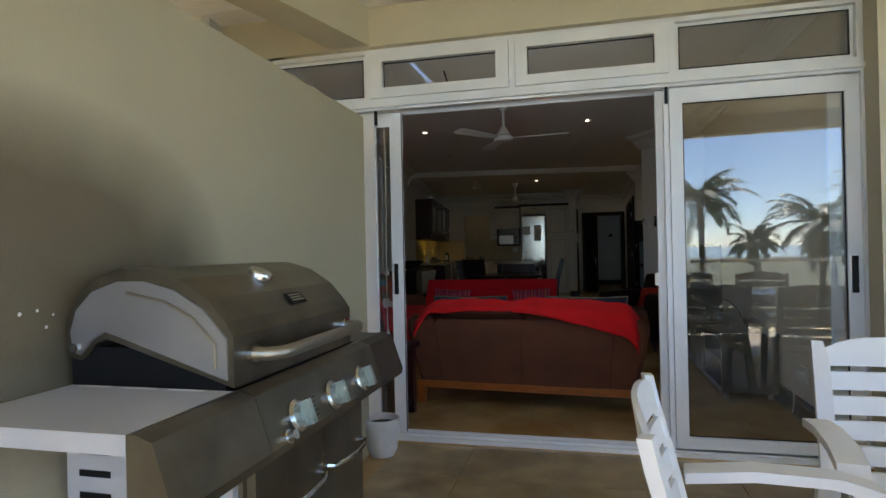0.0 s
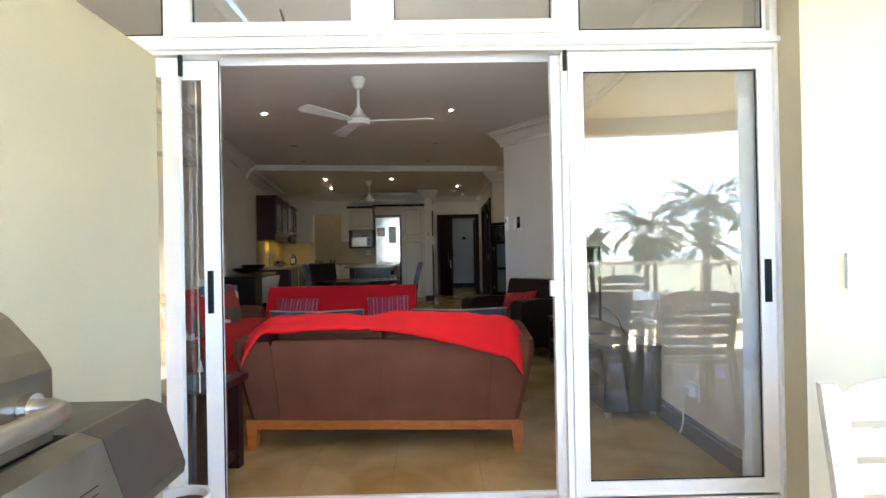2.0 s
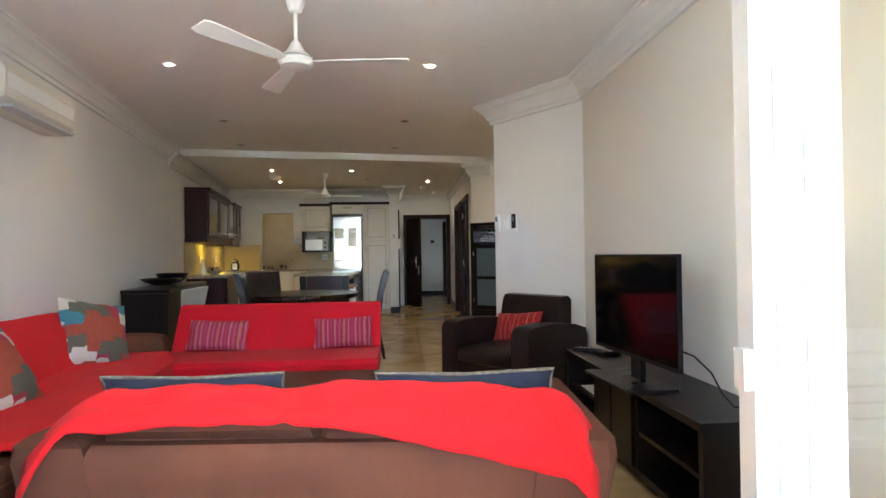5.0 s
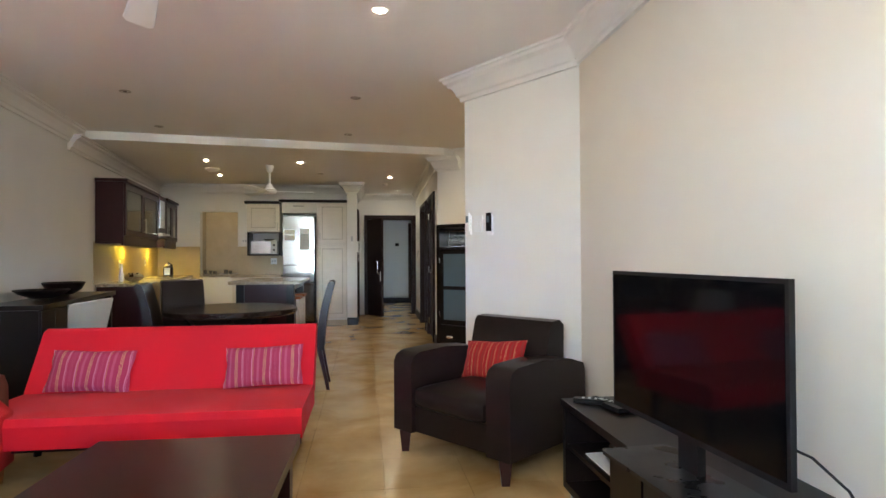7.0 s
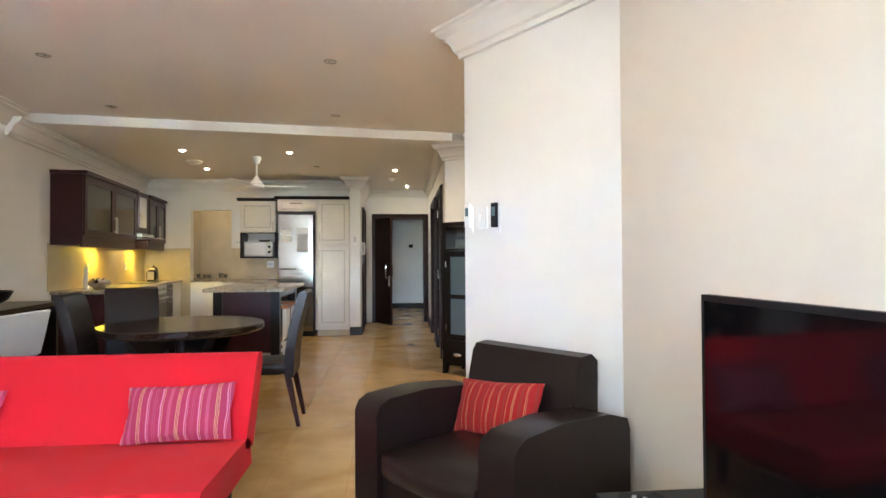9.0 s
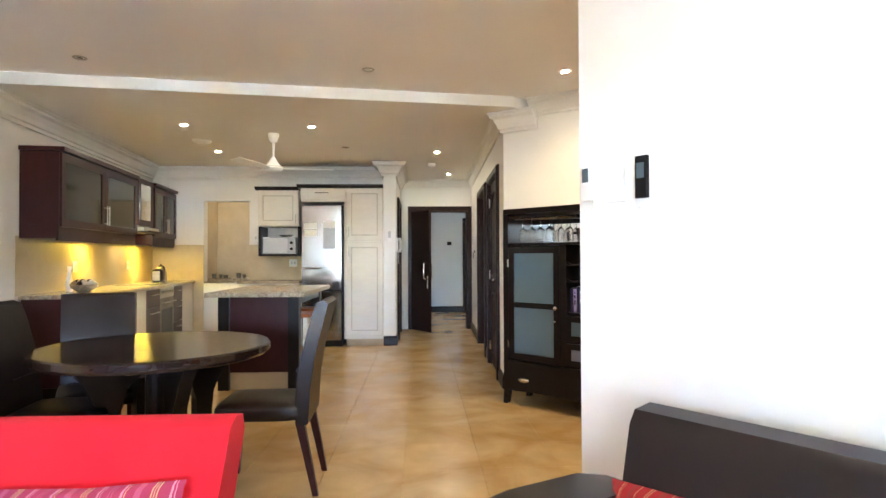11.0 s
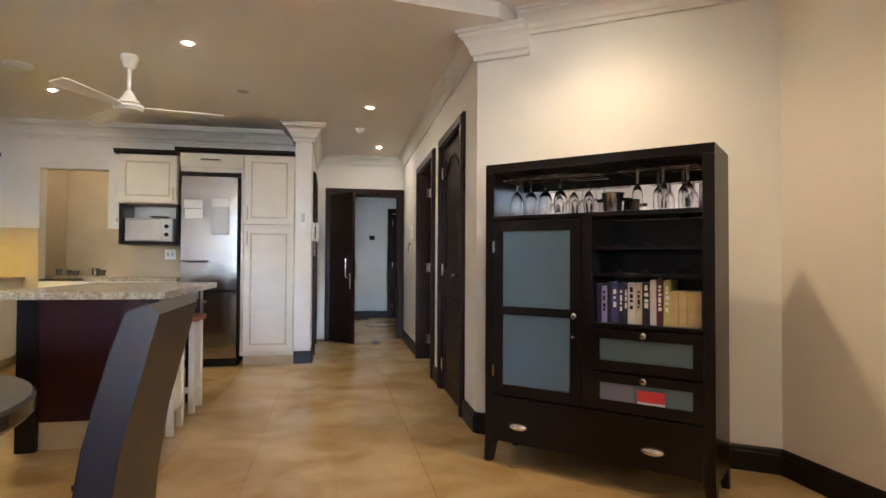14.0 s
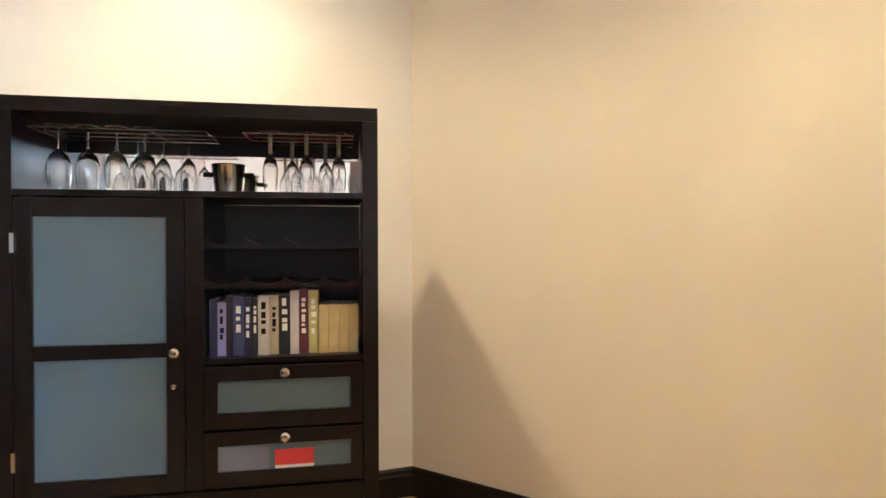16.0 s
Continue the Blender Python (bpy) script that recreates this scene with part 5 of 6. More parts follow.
for x, w, r in ((-0.50, 0.50, 2), (0.56, 0.50, -2)):
    cushion("cushion", FUT @ pose(x, 0.085, 0.392, -27, r, 0), w, 0.27, 0.11, M["pillow_a"], "plum cushion with cream and pink stripes")

# armchair set across the corner
a0, a1 = Vector((0.774, 7.640)), Vector((1.289, 6.967))
ARM = along(a0, a1) @ pose(0.424, 0, 0)      # x along its front, y towards its back
ac = thing("armchair", ARM, "black-brown leather club armchair on tapered legs", "armchair")
part("base", box(-0.30, 0.30, 0.03, 0.70, 0.14, 0.30, 0.015), M["leather"], ac, smooth=True)
part("seat_cushion", soft_box(-0.29, 0.29, -0.01, 0.58, 0.29, 0.43, 0.05, puff=0.018), M["leather"], ac, smooth=True)
bm = profile_x(((0.50, 0.38), (0.60, 0.78), (0.625, 0.812), (0.70, 0.818), (0.745, 0.785), (0.735, 0.14), (0.58, 0.14)), -0.31, 0.31, 0.03, 3)
part("backrest", bm, M["leather"], ac, smooth=True)
for s in (-1, 1):
    prof = ((0.0, 0.135), (0.0, 0.56), (0.02, 0.60), (0.07, 0.625), (0.30, 0.635), (0.58, 0.61), (0.72, 0.57), (0.74, 0.52), (0.74, 0.135))
    bm = profile_x(prof, min(s * 0.30, s * 0.465), max(s * 0.30, s * 0.465), 0.028, 4)
    part("armrest", bm, M["leather"], ac, smooth=True)
    for y in (0.04, 0.66):
        part("leg", lathe([(0.030, 0.0), (0.050, 0.137)], 4, (s * 0.40, y, 0), True), M["mahog"], ac, "dark red tapered leg")
cushion("cushion", ARM @ pose(-0.05, 0.44, 0.42, -22, -6, -2), 0.52, 0.27, 0.12, M["pillow_b"], "red cushion with orange stripes")

# television and its stand; x along the wall
st = thing("tv_stand", pose(1.55, 5.02, 0), "black wooden television stand with open shelves", "tv stand")
part("top", box(0.0, 0.40, 0.0, 1.80, 0.463, 0.498, 0.006), M["dark"], st)
for y in (0.0, 0.62, 1.20, 1.765):
    part("side_panel", box(0.01, 0.39, y, y + 0.035, 0.055, 0.464), M["dark"], st)
part("bottom", box(0.01, 0.39, 0.036, 1.764, 0.055, 0.09), M["dark"], st)
part("shelf", box(0.02, 0.38, 1.236, 1.764, 0.26, 0.28), M["dark"], st)
part("shelf", box(0.02, 0.38, 0.036, 0.62, 0.26, 0.28), M["dark"], st)
part("back_panel", box(0.375, 0.388, 0.036, 1.764, 0.091, 0.464), M["dark"], st)
for y in (0.64, 0.92):
    dd = part("drawer", box(-0.006, 0.014, y + 0.016, y + 0.278, 0.095, 0.46, 0.004), M["dark"], st)
for x in (0.05, 0.35):
    for y in (0.06, 1.74):
        ob = part("castor", tube([(x - 0.015, y, 0.025), (x + 0.015, y, 0.025)], 0.025, 14), M["grey_paint"], st, "small grey castor")
M["tv_base"] = material("black_glass_base", (0.012, 0.012, 0.013), 0.3, vary=0.05, spec=0.4)
TVR = math.degrees(math.atan2(5.318 - 6.2, 1.621 - 1.556))
tv = thing("television", pose(1.5885, 5.759, 0, 0, 0, TVR), "black flat-screen television, switched off", "television")
part("bezel", box(-0.445, 0.445, 0.0, 0.018, 0.625, 1.158, 0.004), M["black"], tv)
part("screen", box(-0.432, 0.432, -0.002, 0.001, 0.645, 1.145), M["screen"], tv, "dark glossy screen")
part("back_shell", box(-0.30, 0.30, 0.0185, 0.06, 0.66, 1.02, 0.02), M["black"], tv)
part("neck", box(-0.05, 0.05, 0.02, 0.05, 0.515, 0.70, 0.005), M["black"], tv)
part("foot", prism([(-0.27, -0.14), (-0.25, -0.15), (0.25, -0.15), (0.27, -0.14), (0.27, 0.10), (0.25, 0.12), (-0.25, 0.12), (-0.27, 0.10)], 0.5005, 0.514, 0.004), M["tv_base"], tv, "black glass foot plate")
for x, y, z, w, h, r, nm, lab in ((1.72, 6.66, 0.5005, 0.05, 0.17, 25, "remote_control", "black remote control on the stand"), (1.66, 6.70, 0.5005, 0.05, 0.16, 60, "remote_control", "black remote control on the stand"), (1.76, 6.57, 0.5005, 0.13, 0.13, 10, "media_box", "small black set-top box")):
    ob = thing(nm, pose(x, y, z, 0, 0, r), lab, nm.replace("_", " "))
    part("body", box(-w / 2, w / 2, -h / 2, h / 2, 0, 0.022, 0.006), M["black"], ob)
    for k in range(4):
        part("button", box(-0.012, 0.012, -h / 2 + 0.02 + 0.03 * k, -h / 2 + 0.032 + 0.03 * k, 0.022, 0.0245), M["grey_paint"], ob)
tagged(new("magazine", mesh_of("magazine", box(1.60, 1.86, 6.28, 6.62, 0.2805, 0.287), M["plastic"])), "white papers on the stand's shelf", "papers")
tagged(new("power_cable", mesh_of("power_cable", tube([(1.655, 5.42, 0.72), (1.70, 5.34, 0.70), (1.74, 5.27, 0.64), (1.76, 5.22, 0.56), (1.80, 5.20, 0.506), (1.86, 5.19, 0.503)], 0.004), M["black"])), "thin black power cable trailing from the television", "cable")
# extra plug and cable near the stand's window end
pg = thing("power_plug", pose(TV_X - 0.004, 4.55, 0.30, 0, -90, 0), "white plug with a hanging cable by the skirting", "plug")
part("plate", box(-0.05, 0.05, -0.06, 0.06, 0.0, 0.01, 0.003), M["plastic"], pg)
part("plug", box(-0.025, 0.025, -0.03, 0.03, 0.0105, 0.05, 0.006), M["plastic"], pg)
part("cable", tube([(-0.01, 0, 0.05), (-0.10, 0.02, 0.06), (-0.20, 0.05, 0.05), (-0.275, 0.12, 0.04)], 0.005), M["plastic"], pg)

# controls on the pier
PM = along(PIER, TIP)
PLEN = math.dist(PIER, TIP)
for s, z, w, h, nm, lab in ((PLEN - 0.055, 1.465, 0.05, 0.15, "remote_holder", "cream air-conditioner remote in a wall holder"), (PLEN - 0.165, 1.47, 0.085, 0.125, "light_switch", "white wall switch plate"), (PLEN - 0.29, 1.455, 0.05, 0.15, "remote_holder", "grey and white fan remote in a wall holder")):
    ob = thing(nm, PM @ pose(s, 0.0, z), lab, "switch" if nm == "light_switch" else "remote control")
    part("plate", box(-w / 2, w / 2, 0.001, 0.014, -h / 2, h / 2, 0.003), M["plastic"], ob)
    if nm == "remote_holder":
        part("remote", box(-w * 0.42, w * 0.42, 0.0145, 0.032, -h * 0.3, h * 0.62, 0.005), M["plastic"] if s > PLEN - 0.1 else M["black"], ob)
        part("display", box(-w * 0.28, w * 0.28, 0.032, 0.0335, 0.02, 0.07), M["frost"], ob)
    else:
        for dx in (-0.02, 0.02):
            part("switch", box(dx - 0.012, dx + 0.012, 0.014, 0.018, -0.02, 0.02), M["plastic"], ob)

# air conditioner on the party wall
AC0 = along((left_x(7.2), 7.2), (left_x(6.25), 6.25))
ai = thing("air_conditioner", AC0 @ pose(0, 0, 2.06), "cream wall-mounted air conditioner", "air conditioner")
bm = profile_x(((0.0, 0.0), (0.14, 0.0), (0.20, 0.05), (0.205, 0.20), (0.18, 0.25), (0.0, 0.26)), 0.0, 0.95, 0.012, 2)
part("body", bm, M["cream"], ai, smooth=True)
part("grille", box(0.03, 0.92, 0.204, 0.2085, 0.10, 0.19), M["plastic"], ai)
part("louvre", box(0.05, 0.90, 0.10, 0.185, -0.006, 0.012, m=pose(0, 0.03, 0, 0, 0, 0)), M["grey_paint"], ai, "dark air outlet flap")

# blind cord at the open door
bc = thing("blind_cord", pose(-0.66, 3.95, 0), "hanging cream blind cord with two toggles", "blind cord")
part("cord", tube([(0, 0, 2.45), (0.003, 0, 1.6), (-0.004, 0, 1.0), (0.0, 0, 0.15)], 0.004), M["cream"], bc)
for z in (1.02, 0.62):
    part("toggle", lathe([(0.001, 0.03), (0.006, 0.03), (0.016, -0.02), (0.001, -0.022)], 12, (0, 0, z)), M["cream"], bc, smooth=True)


# ---- dining ----
dt = thing("dining_table", pose(-0.665, 9.617, 0), "round black-brown wooden dining table on curved legs", "dining table")
M["table"] = material("polished_dark_table", (0.019, 0.010, 0.0075), 0.19, grain=9, vary=0.15, stretch=(1, 5, 5), spec=0.45, rvary=0.1)
part("tabletop", lathe([(0.001, 0.69), (0.56, 0.69), (0.575, 0.695), (0.59, 0.71), (0.59, 0.742), (0.58, 0.75), (0.001, 0.75)], 96), M["table"], dt)
for k in range(4):
    prof = [(0.05, 0.0), (0.40, 0.0), (0.42, 0.06), (0.33, 0.16), (0.285, 0.30), (0.30, 0.46), (0.37, 0.60), (0.44, 0.689), (0.05, 0.689), (0.05, 0.64), (0.16, 0.55), (0.20, 0.42), (0.20, 0.28), (0.15, 0.12), (0.05, 0.06)]
    bm = prism(prof, -0.035, 0.035, 0.004, 1)
    for v in bm.verts:
        v.co = Vector((v.co.x, v.co.z, v.co.y))
    bmesh.ops.transform(bm, matrix=pose(0, 0, 0, 0, 0, 45 + 90 * k), verts=bm.verts)
    part("leg", bm, M["dark"], dt)
part("hub", lathe([(0.06, 0.0), (0.06, 0.689)], 16, (0, 0, 0), True), M["dark"], dt)


def dining_chair(m):
    """Faces -y; its back stands at y = +0.22."""
    ob = thing("dining_chair", m, "black leather high-back dining chair with tapered legs", "chair", "chairs round the table")
    part("seat", soft_box(-0.21, 0.21, -0.24, 0.19, 0.38, 0.475, 0.03, puff=0.006), M["leather"], ob, smooth=True)
    prof = [(0.16, 0.40), (0.175, 0.55), (0.20, 0.72), (0.245, 0.90), (0.275, 0.985), (0.315, 1.0), (0.335, 0.98), (0.315, 0.90), (0.27, 0.72), (0.245, 0.55), (0.235, 0.37), (0.20, 0.36)]
    part("backrest", profile_x(prof, -0.20, 0.20, 0.012, 3), M["leather"], ob, smooth=True)
    for s in (-1, 1):
        for y0, y1 in ((-0.20, -0.22), (0.19, 0.27)):
            bm = bmesh.new()
            vs = bm_box(bm, s * 0.175 - 0.022, s * 0.175 + 0.022, y0 - 0.022, y0 + 0.022, 0.0, 0.385)
            for v in vs:
                if v.co.z < 0.1:
                    v.co.x = s * 0.175 + (v.co.x - s * 0.175) * 0.65
                    v.co.y = y1 + (v.co.y - y0) * 0.65
            part("leg", bm, M["mahog"], ob, "dark red-brown tapered leg")
    part("stitching", box(-0.12, 0.12, 0.158, 0.162, 0.62, 0.63), M["dark"], ob)
    return ob


c1 = dining_chair(pose(-0.047, 9.574, 0, 0, 0, -88))
copy_thing(c1, pose(-1.07, 9.43, 0, 0, 0, 98))
copy_thing(c1, pose(-1.13, 9.905, 0, 0, 0, 30))

# dark counter along the party wall with trays on it, white chairs tucked under it
CNT = along((left_x(10.65), 10.65), (left_x(8.75), 8.75))
sb = thing("sideboard", CNT, "long black wooden sideboard counter along the wall", "sideboard")
part("body", box(1.36, 1.915, 0.012, 0.42, 0.05, 0.82, 0.004), M["dark"], sb)
part("plinth", box(1.38, 1.90, 0.03, 0.38, 0.0, 0.049), M["dark"], sb)
for i in range(2):
    part("door", box(1.365 + 0.275 * i, 1.635 + 0.275 * i, 0.42, 0.436, 0.07, 0.81, 0.004), M["dark"], sb)
part("end_panel", box(0.0, 0.04, 0.012, 0.42, 0.0, 0.82, 0.003), M["dark"], sb)
part("back_rail", box(0.041, 1.359, 0.012, 0.03, 0.70, 0.82), M["dark"], sb)
part("top", box(-0.01, 1.925, 0.006, 0.45, 0.822, 0.86, 0.006), M["dark"], sb)
for x, y, r, h, lab in ((1.36, 0.24, 0.21, 0.06, "wide dark wooden platter on a low foot"), (0.80, 0.22, 0.18, 0.10, "dark brown wooden bowl")):
    ob = thing("platter" if r > 0.2 else "wooden_bowl", CNT @ pose(x, y, 0.8605), lab, "bowl")
    part("foot", lathe([(0.001, 0), (0.06, 0), (0.045, 0.012), (0.02, 0.02)], 24), M["steel"], ob)
    part("dish", lathe([(0.001, 0.02), (0.08, 0.022), (r * 0.8, 0.045 + h * 0.2), (r, 0.03 + h), (r - 0.01, 0.035 + h), (r * 0.75, 0.06), (0.001, 0.035)], 32), M["dark"], ob, smooth=True)


def white_chair(m):
    ob = thing("shell_chair", m, "pale grey-white moulded dining chair", "chair", "white shell chairs")
    bm = profile_x([(-0.13, 0.44), (0.16, 0.42), (0.22, 0.46), (0.255, 0.60), (0.30, 0.815), (0.285, 0.825), (0.235, 0.61), (0.20, 0.49), (0.15, 0.445), (-0.13, 0.455)], -0.20, 0.20, 0.005, 2)
    part("shell", bm, M["plastic"], ob, smooth=True)
    for s in (-1, 1):
        for y, yb in ((-0.09, -0.12), (0.13, 0.2)):
            part("leg", tube([(s * 0.16, y, 0.435), (s * 0.19, yb, 0.012)], 0.011), M["chrome"], ob, "chrome leg")
    return ob


w1 = white_chair(pose(-2.25, 10.0, 0, 0, 0, -93))
copy_thing(w1, pose(-2.25, 9.58, 0, 0, 0, -93))


# ---- bar cabinet ----
B0, B1 = (1.465, 11.238), (2.277, 10.410)
BAR = along(B0, B1)
W, D, H_ = math.dist(B0, B1), 0.38, 1.62
ba = thing("bar_cabinet", BAR, "black wooden bar cabinet with glass doors, hanging glasses and books", "cabinet")
part("top", box(0.0, W, 0.0, D, 1.575, H_, 0.005), M["dark"], ba)
for x in (0.0, W - 0.05):
    part("side_panel", box(x, x + 0.05, 0.0, D, 0.10, 1.574, 0.004), M["dark"], ba)
    for y in (0.0, D - 0.05):
        bm = bmesh.new()
        vs = bm_box(bm, x, x + 0.05, y, y + 0.05, 0.0, 0.0995)
        for v in vs:
            if v.co.z < 0.05:
                v.co.x = (x + 0.012 if x < 0.1 else x + 0.038) + (v.co.x - x - 0.025) * 0.7
        part("leg", bm, M["dark"], ba)
part("shelf", box(0.051, W - 0.051, 0.004, D - 0.02, 1.315, 1.335), M["dark"], ba)
part("back_panel", box(0.051, W - 0.051, D - 0.019, D - 0.008, 0.12, 1.314), M["dark"], ba)
part("back_mirror", box(0.051, W - 0.051, D - 0.019, D - 0.012, 1.336, 1.50), M["mirror"], ba, "bright mirror strip")
part("back_panel", box(0.051, W - 0.051, D - 0.019, D - 0.008, 1.501, 1.574), M["dark"], ba)
part("divider", box(0.545, 0.60, 0.006, D - 0.02, 0.37, 1.314), M["dark"], ba)
part("bottom_drawer", box(0.052, W - 0.052, -0.002, 0.02, 0.125, 0.365, 0.004), M["dark"], ba)
part("bottom", box(0.051, W - 0.051, 0.021, D - 0.02, 0.12, 0.14), M["dark"], ba)
part("floor_shelf", box(0.051, W - 0.051, 0.021, D - 0.02, 0.366, 0.38), M["dark"], ba)
dd = part("door", box(0.054, 0.105, 0.0, 0.022, 0.375, 1.31, 0.003, 1), M["dark"], ba)
part("stile", box(0.49, 0.543, 0.0, 0.022, 0.375, 1.31, 0.003, 1), M["dark"], dd)
for z0, z1 in ((0.375, 0.43), (0.805, 0.85), (1.25, 1.31)):
    part("rail", box(0.1055, 0.4895, 0.0, 0.022, z0, z1, 0.003, 1), M["dark"], dd)
for z0, z1 in ((0.43, 0.805), (0.85, 1.25)):
    part("pane", box(0.103, 0.492, 0.010, 0.014, z0 - 0.002, z1 + 0.002), M["frost"], dd, "blue-grey frosted glass")
for z in (0.50, 1.17):
    part("hinge", box(0.046, 0.058, -0.006, 0.0, z - 0.03, z + 0.03), M["chrome"], dd, "steel hinge")


def ball_knob(parent, x, z, r=0.016):
    ob = part("knob", lathe([(0.006, 0.0), (0.006, 0.012), (r, 0.018), (r, 0.026), (r * 0.6, 0.033), (0.0005, 0.034)], 16), M["chrome"], parent, "round steel knob", True)
    ob.matrix_basis = pose(x, 0.0, z, 90)


ball_knob(dd, 0.517, 0.82)
ball_knob(dd, 0.517, 0.715, 0.011)
for z0, z1 in ((0.565, 0.765), (0.375, 0.555)):
    bm = bmesh.new()
    bar_frame(bm, 0.602, W - 0.053, z0, z1, 0.0, 0.022, 0.04, 0.045, 0.05)
    dw = part("drawer", bevelled(bm, 0.003, 1), M["dark"], ba)
    part("pane", box(0.64, W - 0.091, 0.010, 0.014, z0 + 0.048, z1 - 0.043), M["frost"], dw, "frosted glass strip")
    ball_knob(dw, 0.855, z1 - 0.02)
    part("drawer_box", box(0.61, W - 0.06, 0.024, D - 0.03, z0 + 0.01, z0 + 0.03), M["dark"], dw)
part("red_box", box(0.82, 0.945, 0.0076, 0.0094, 0.435, 0.487), material("red_carton", (0.6, 0.04, 0.04), 0.6), ba, "red carton behind the glass")
part("white_packet", box(0.82, 0.945, 0.0076, 0.0094, 0.4235, 0.4345), M["plastic"], ba, "white packet under the red carton")
part("grey_packet", box(0.642, 0.80, 0.0076, 0.0094, 0.4235, 0.505), material("blue_grey_carton", (0.16, 0.17, 0.22), 0.6), ba, "blue-grey packet behind the glass")
for x in (0.20, 0.89):
    bm = lathe([(0.001, 0.026), (0.02, 0.024), (0.042, 0.010), (0.047, 0.0)], 20)
    pl = part("cup_pull", bm, M["chrome"], ba, "steel cup pull", True)
    pl.matrix_basis = pose(x, -0.002, 0.215, 90) @ Matrix.Diagonal((1.15, 0.5, 1, 1))
part("shelf", box(0.601, W - 0.051, 0.02, D - 0.02, 0.772, 0.79), M["dark"], ba)
for z in (1.02, 1.15):
    bm = prism([(0.601, 0.0), (W - 0.051, 0.0)] + [(W - 0.051 - (W - 0.652) * i / 40, 0.035 - 0.022 * max(0.0, math.sin(math.pi * (i % 10) / 10)) ** 0.6) for i in range(41)], 0.02, 0.036, m=Matrix(((1, 0, 0, 0), (0, 0, 1, 0), (0, 1, 0, z), (0, 0, 0, 1))))
    part("wine_rack_rail", bm, M["dark"], ba)
    part("wine_rack_shelf", box(0.601, W - 0.051, 0.036, D - 0.03, z, z + 0.012), M["dark"], ba)
for x0, x1 in ((0.07, 0.42), (0.43, 0.60), (0.72, 1.08)):
    rack = part("glass_rack", tube([(x0, 0.05, 1.535), (x1, 0.05, 1.535), (x1, 0.275, 1.535), (x0, 0.275, 1.535), (x0, 0.053, 1.535)], 0.003, 6), M["chrome"], ba, "chrome wire glass rack")
    for y in (0.125, 0.20):
        part("wire", tube([(x0, y, 1.535), (x1, y, 1.535)], 0.003, 6), M["chrome"], rack)
    for x in (x0, x1):
        part("hanger", tube([(x, 0.16, 1.535), (x, 0.16, 1.574)], 0.003, 6), M["chrome"], rack)


def wine_glass(x, y, big=True, flute=False):
    ob = thing("wine_glass", BAR @ pose(x, y, 1.5475), "upside-down clear " + ("flute with a spiral stem" if flute else "wine glass") + " hanging from the rack", "glass", "hanging glasses")
    r = 0.026 if flute else (0.036 if big else 0.028)
    part("foot", lathe([(0.0005, 0.004), (0.034, 0.0), (0.034, -0.0025), (0.006, -0.006)], 18), M["clear"], ob, smooth=True)
    if flute:
        part("stem", lathe([(0.005 + 0.003 * (k % 2), -0.006 - 0.007 * k) for k in range(11)], 10), M["steel"], ob, "twisted stem", True)
    else:
        part("stem", lathe([(0.006, -0.006), (0.004, -0.03), (0.005, -0.075)], 10), M["clear"], ob, smooth=True)
    part("bowl", lathe([(0.004, -0.075), (r * 0.75, -0.098), (r, -0.13), (r * 0.95, -0.17), (r * 0.82, -0.20), (r * 0.80, -0.20), (r * 0.92, -0.17), (r * 0.96, -0.13), (r * 0.7, -0.10), (0.0005, -0.08)], 18), M["clear"], ob, smooth=True)


for i in range(4):
    wine_glass(0.143 + 0.086 * i, 0.09)
for i in range(3):
    wine_glass(0.33 + 0.085 * i, 0.24, False)
for x, y in ((0.80, 0.09), (0.92, 0.09), (1.03, 0.09), (0.86, 0.24), (0.98, 0.24)):
    wine_glass(x, y, flute=True)
ib = thing("ice_bucket", BAR @ pose(0.645, 0.20, 1.3355), "polished steel ice bucket with side knobs", "bucket")
part("body", lathe([(0.001, 0), (0.046, 0), (0.058, 0.105), (0.061, 0.11), (0.055, 0.108), (0.043, 0.006), (0.001, 0.006)], 24), M["chrome"], ib, smooth=True)
for s in (-1, 1):
    part("knob", tube([(s * 0.054, 0, 0.075), (s * 0.085, 0, 0.075)], 0.009, 10), M["black"], ib)
rb = random.Random(4)
x = 0.606
# each book: width, height, cover colour, title colour or none
books = ((0.024, 0.19, (0.02, 0.02, 0.05), None), (0.026, 0.18, (0.30, 0.27, 0.50), "black"), (0.022, 0.20, (0.025, 0.02, 0.04), None), (0.033, 0.20, (0.05, 0.07, 0.17), "plastic"), (0.024, 0.195, (0.02, 0.02, 0.07), "plastic"),
         (0.020, 0.19, (0.03, 0.03, 0.04), "plastic"), (0.037, 0.20, (0.60, 0.57, 0.52), "black"), (0.028, 0.20, (0.48, 0.42, 0.30), "black"), (0.037, 0.20, (0.012, 0.012, 0.012), "plastic"), (0.028, 0.215, (0.58, 0.56, 0.56), None),
         (0.030, 0.222, (0.10, 0.015, 0.03), "plastic"), (0.033, 0.215, (0.50, 0.47, 0.18), "plastic"), (0.033, 0.165, (0.55, 0.42, 0.20), None), (0.035, 0.166, (0.56, 0.43, 0.20), None), (0.033, 0.164, (0.54, 0.41, 0.19), None), (0.030, 0.165, (0.55, 0.43, 0.21), None))
for i, (w, h, c, title) in enumerate(books):
    word = "yellow" if i > 11 else ("pale" if c[0] > 0.25 else "dark")
    ob = thing("book", BAR @ pose(x, 0.06 + 0.004 * (i % 3), 0.7905), "upright paperback book with a " + word + " spine", "book", "books on the bar shelf")
    part("cover", box(0, w, 0, 0.14, 0, h, 0.002, 1), material("book_cover", c, 0.45, grain=20, vary=0.15), ob)
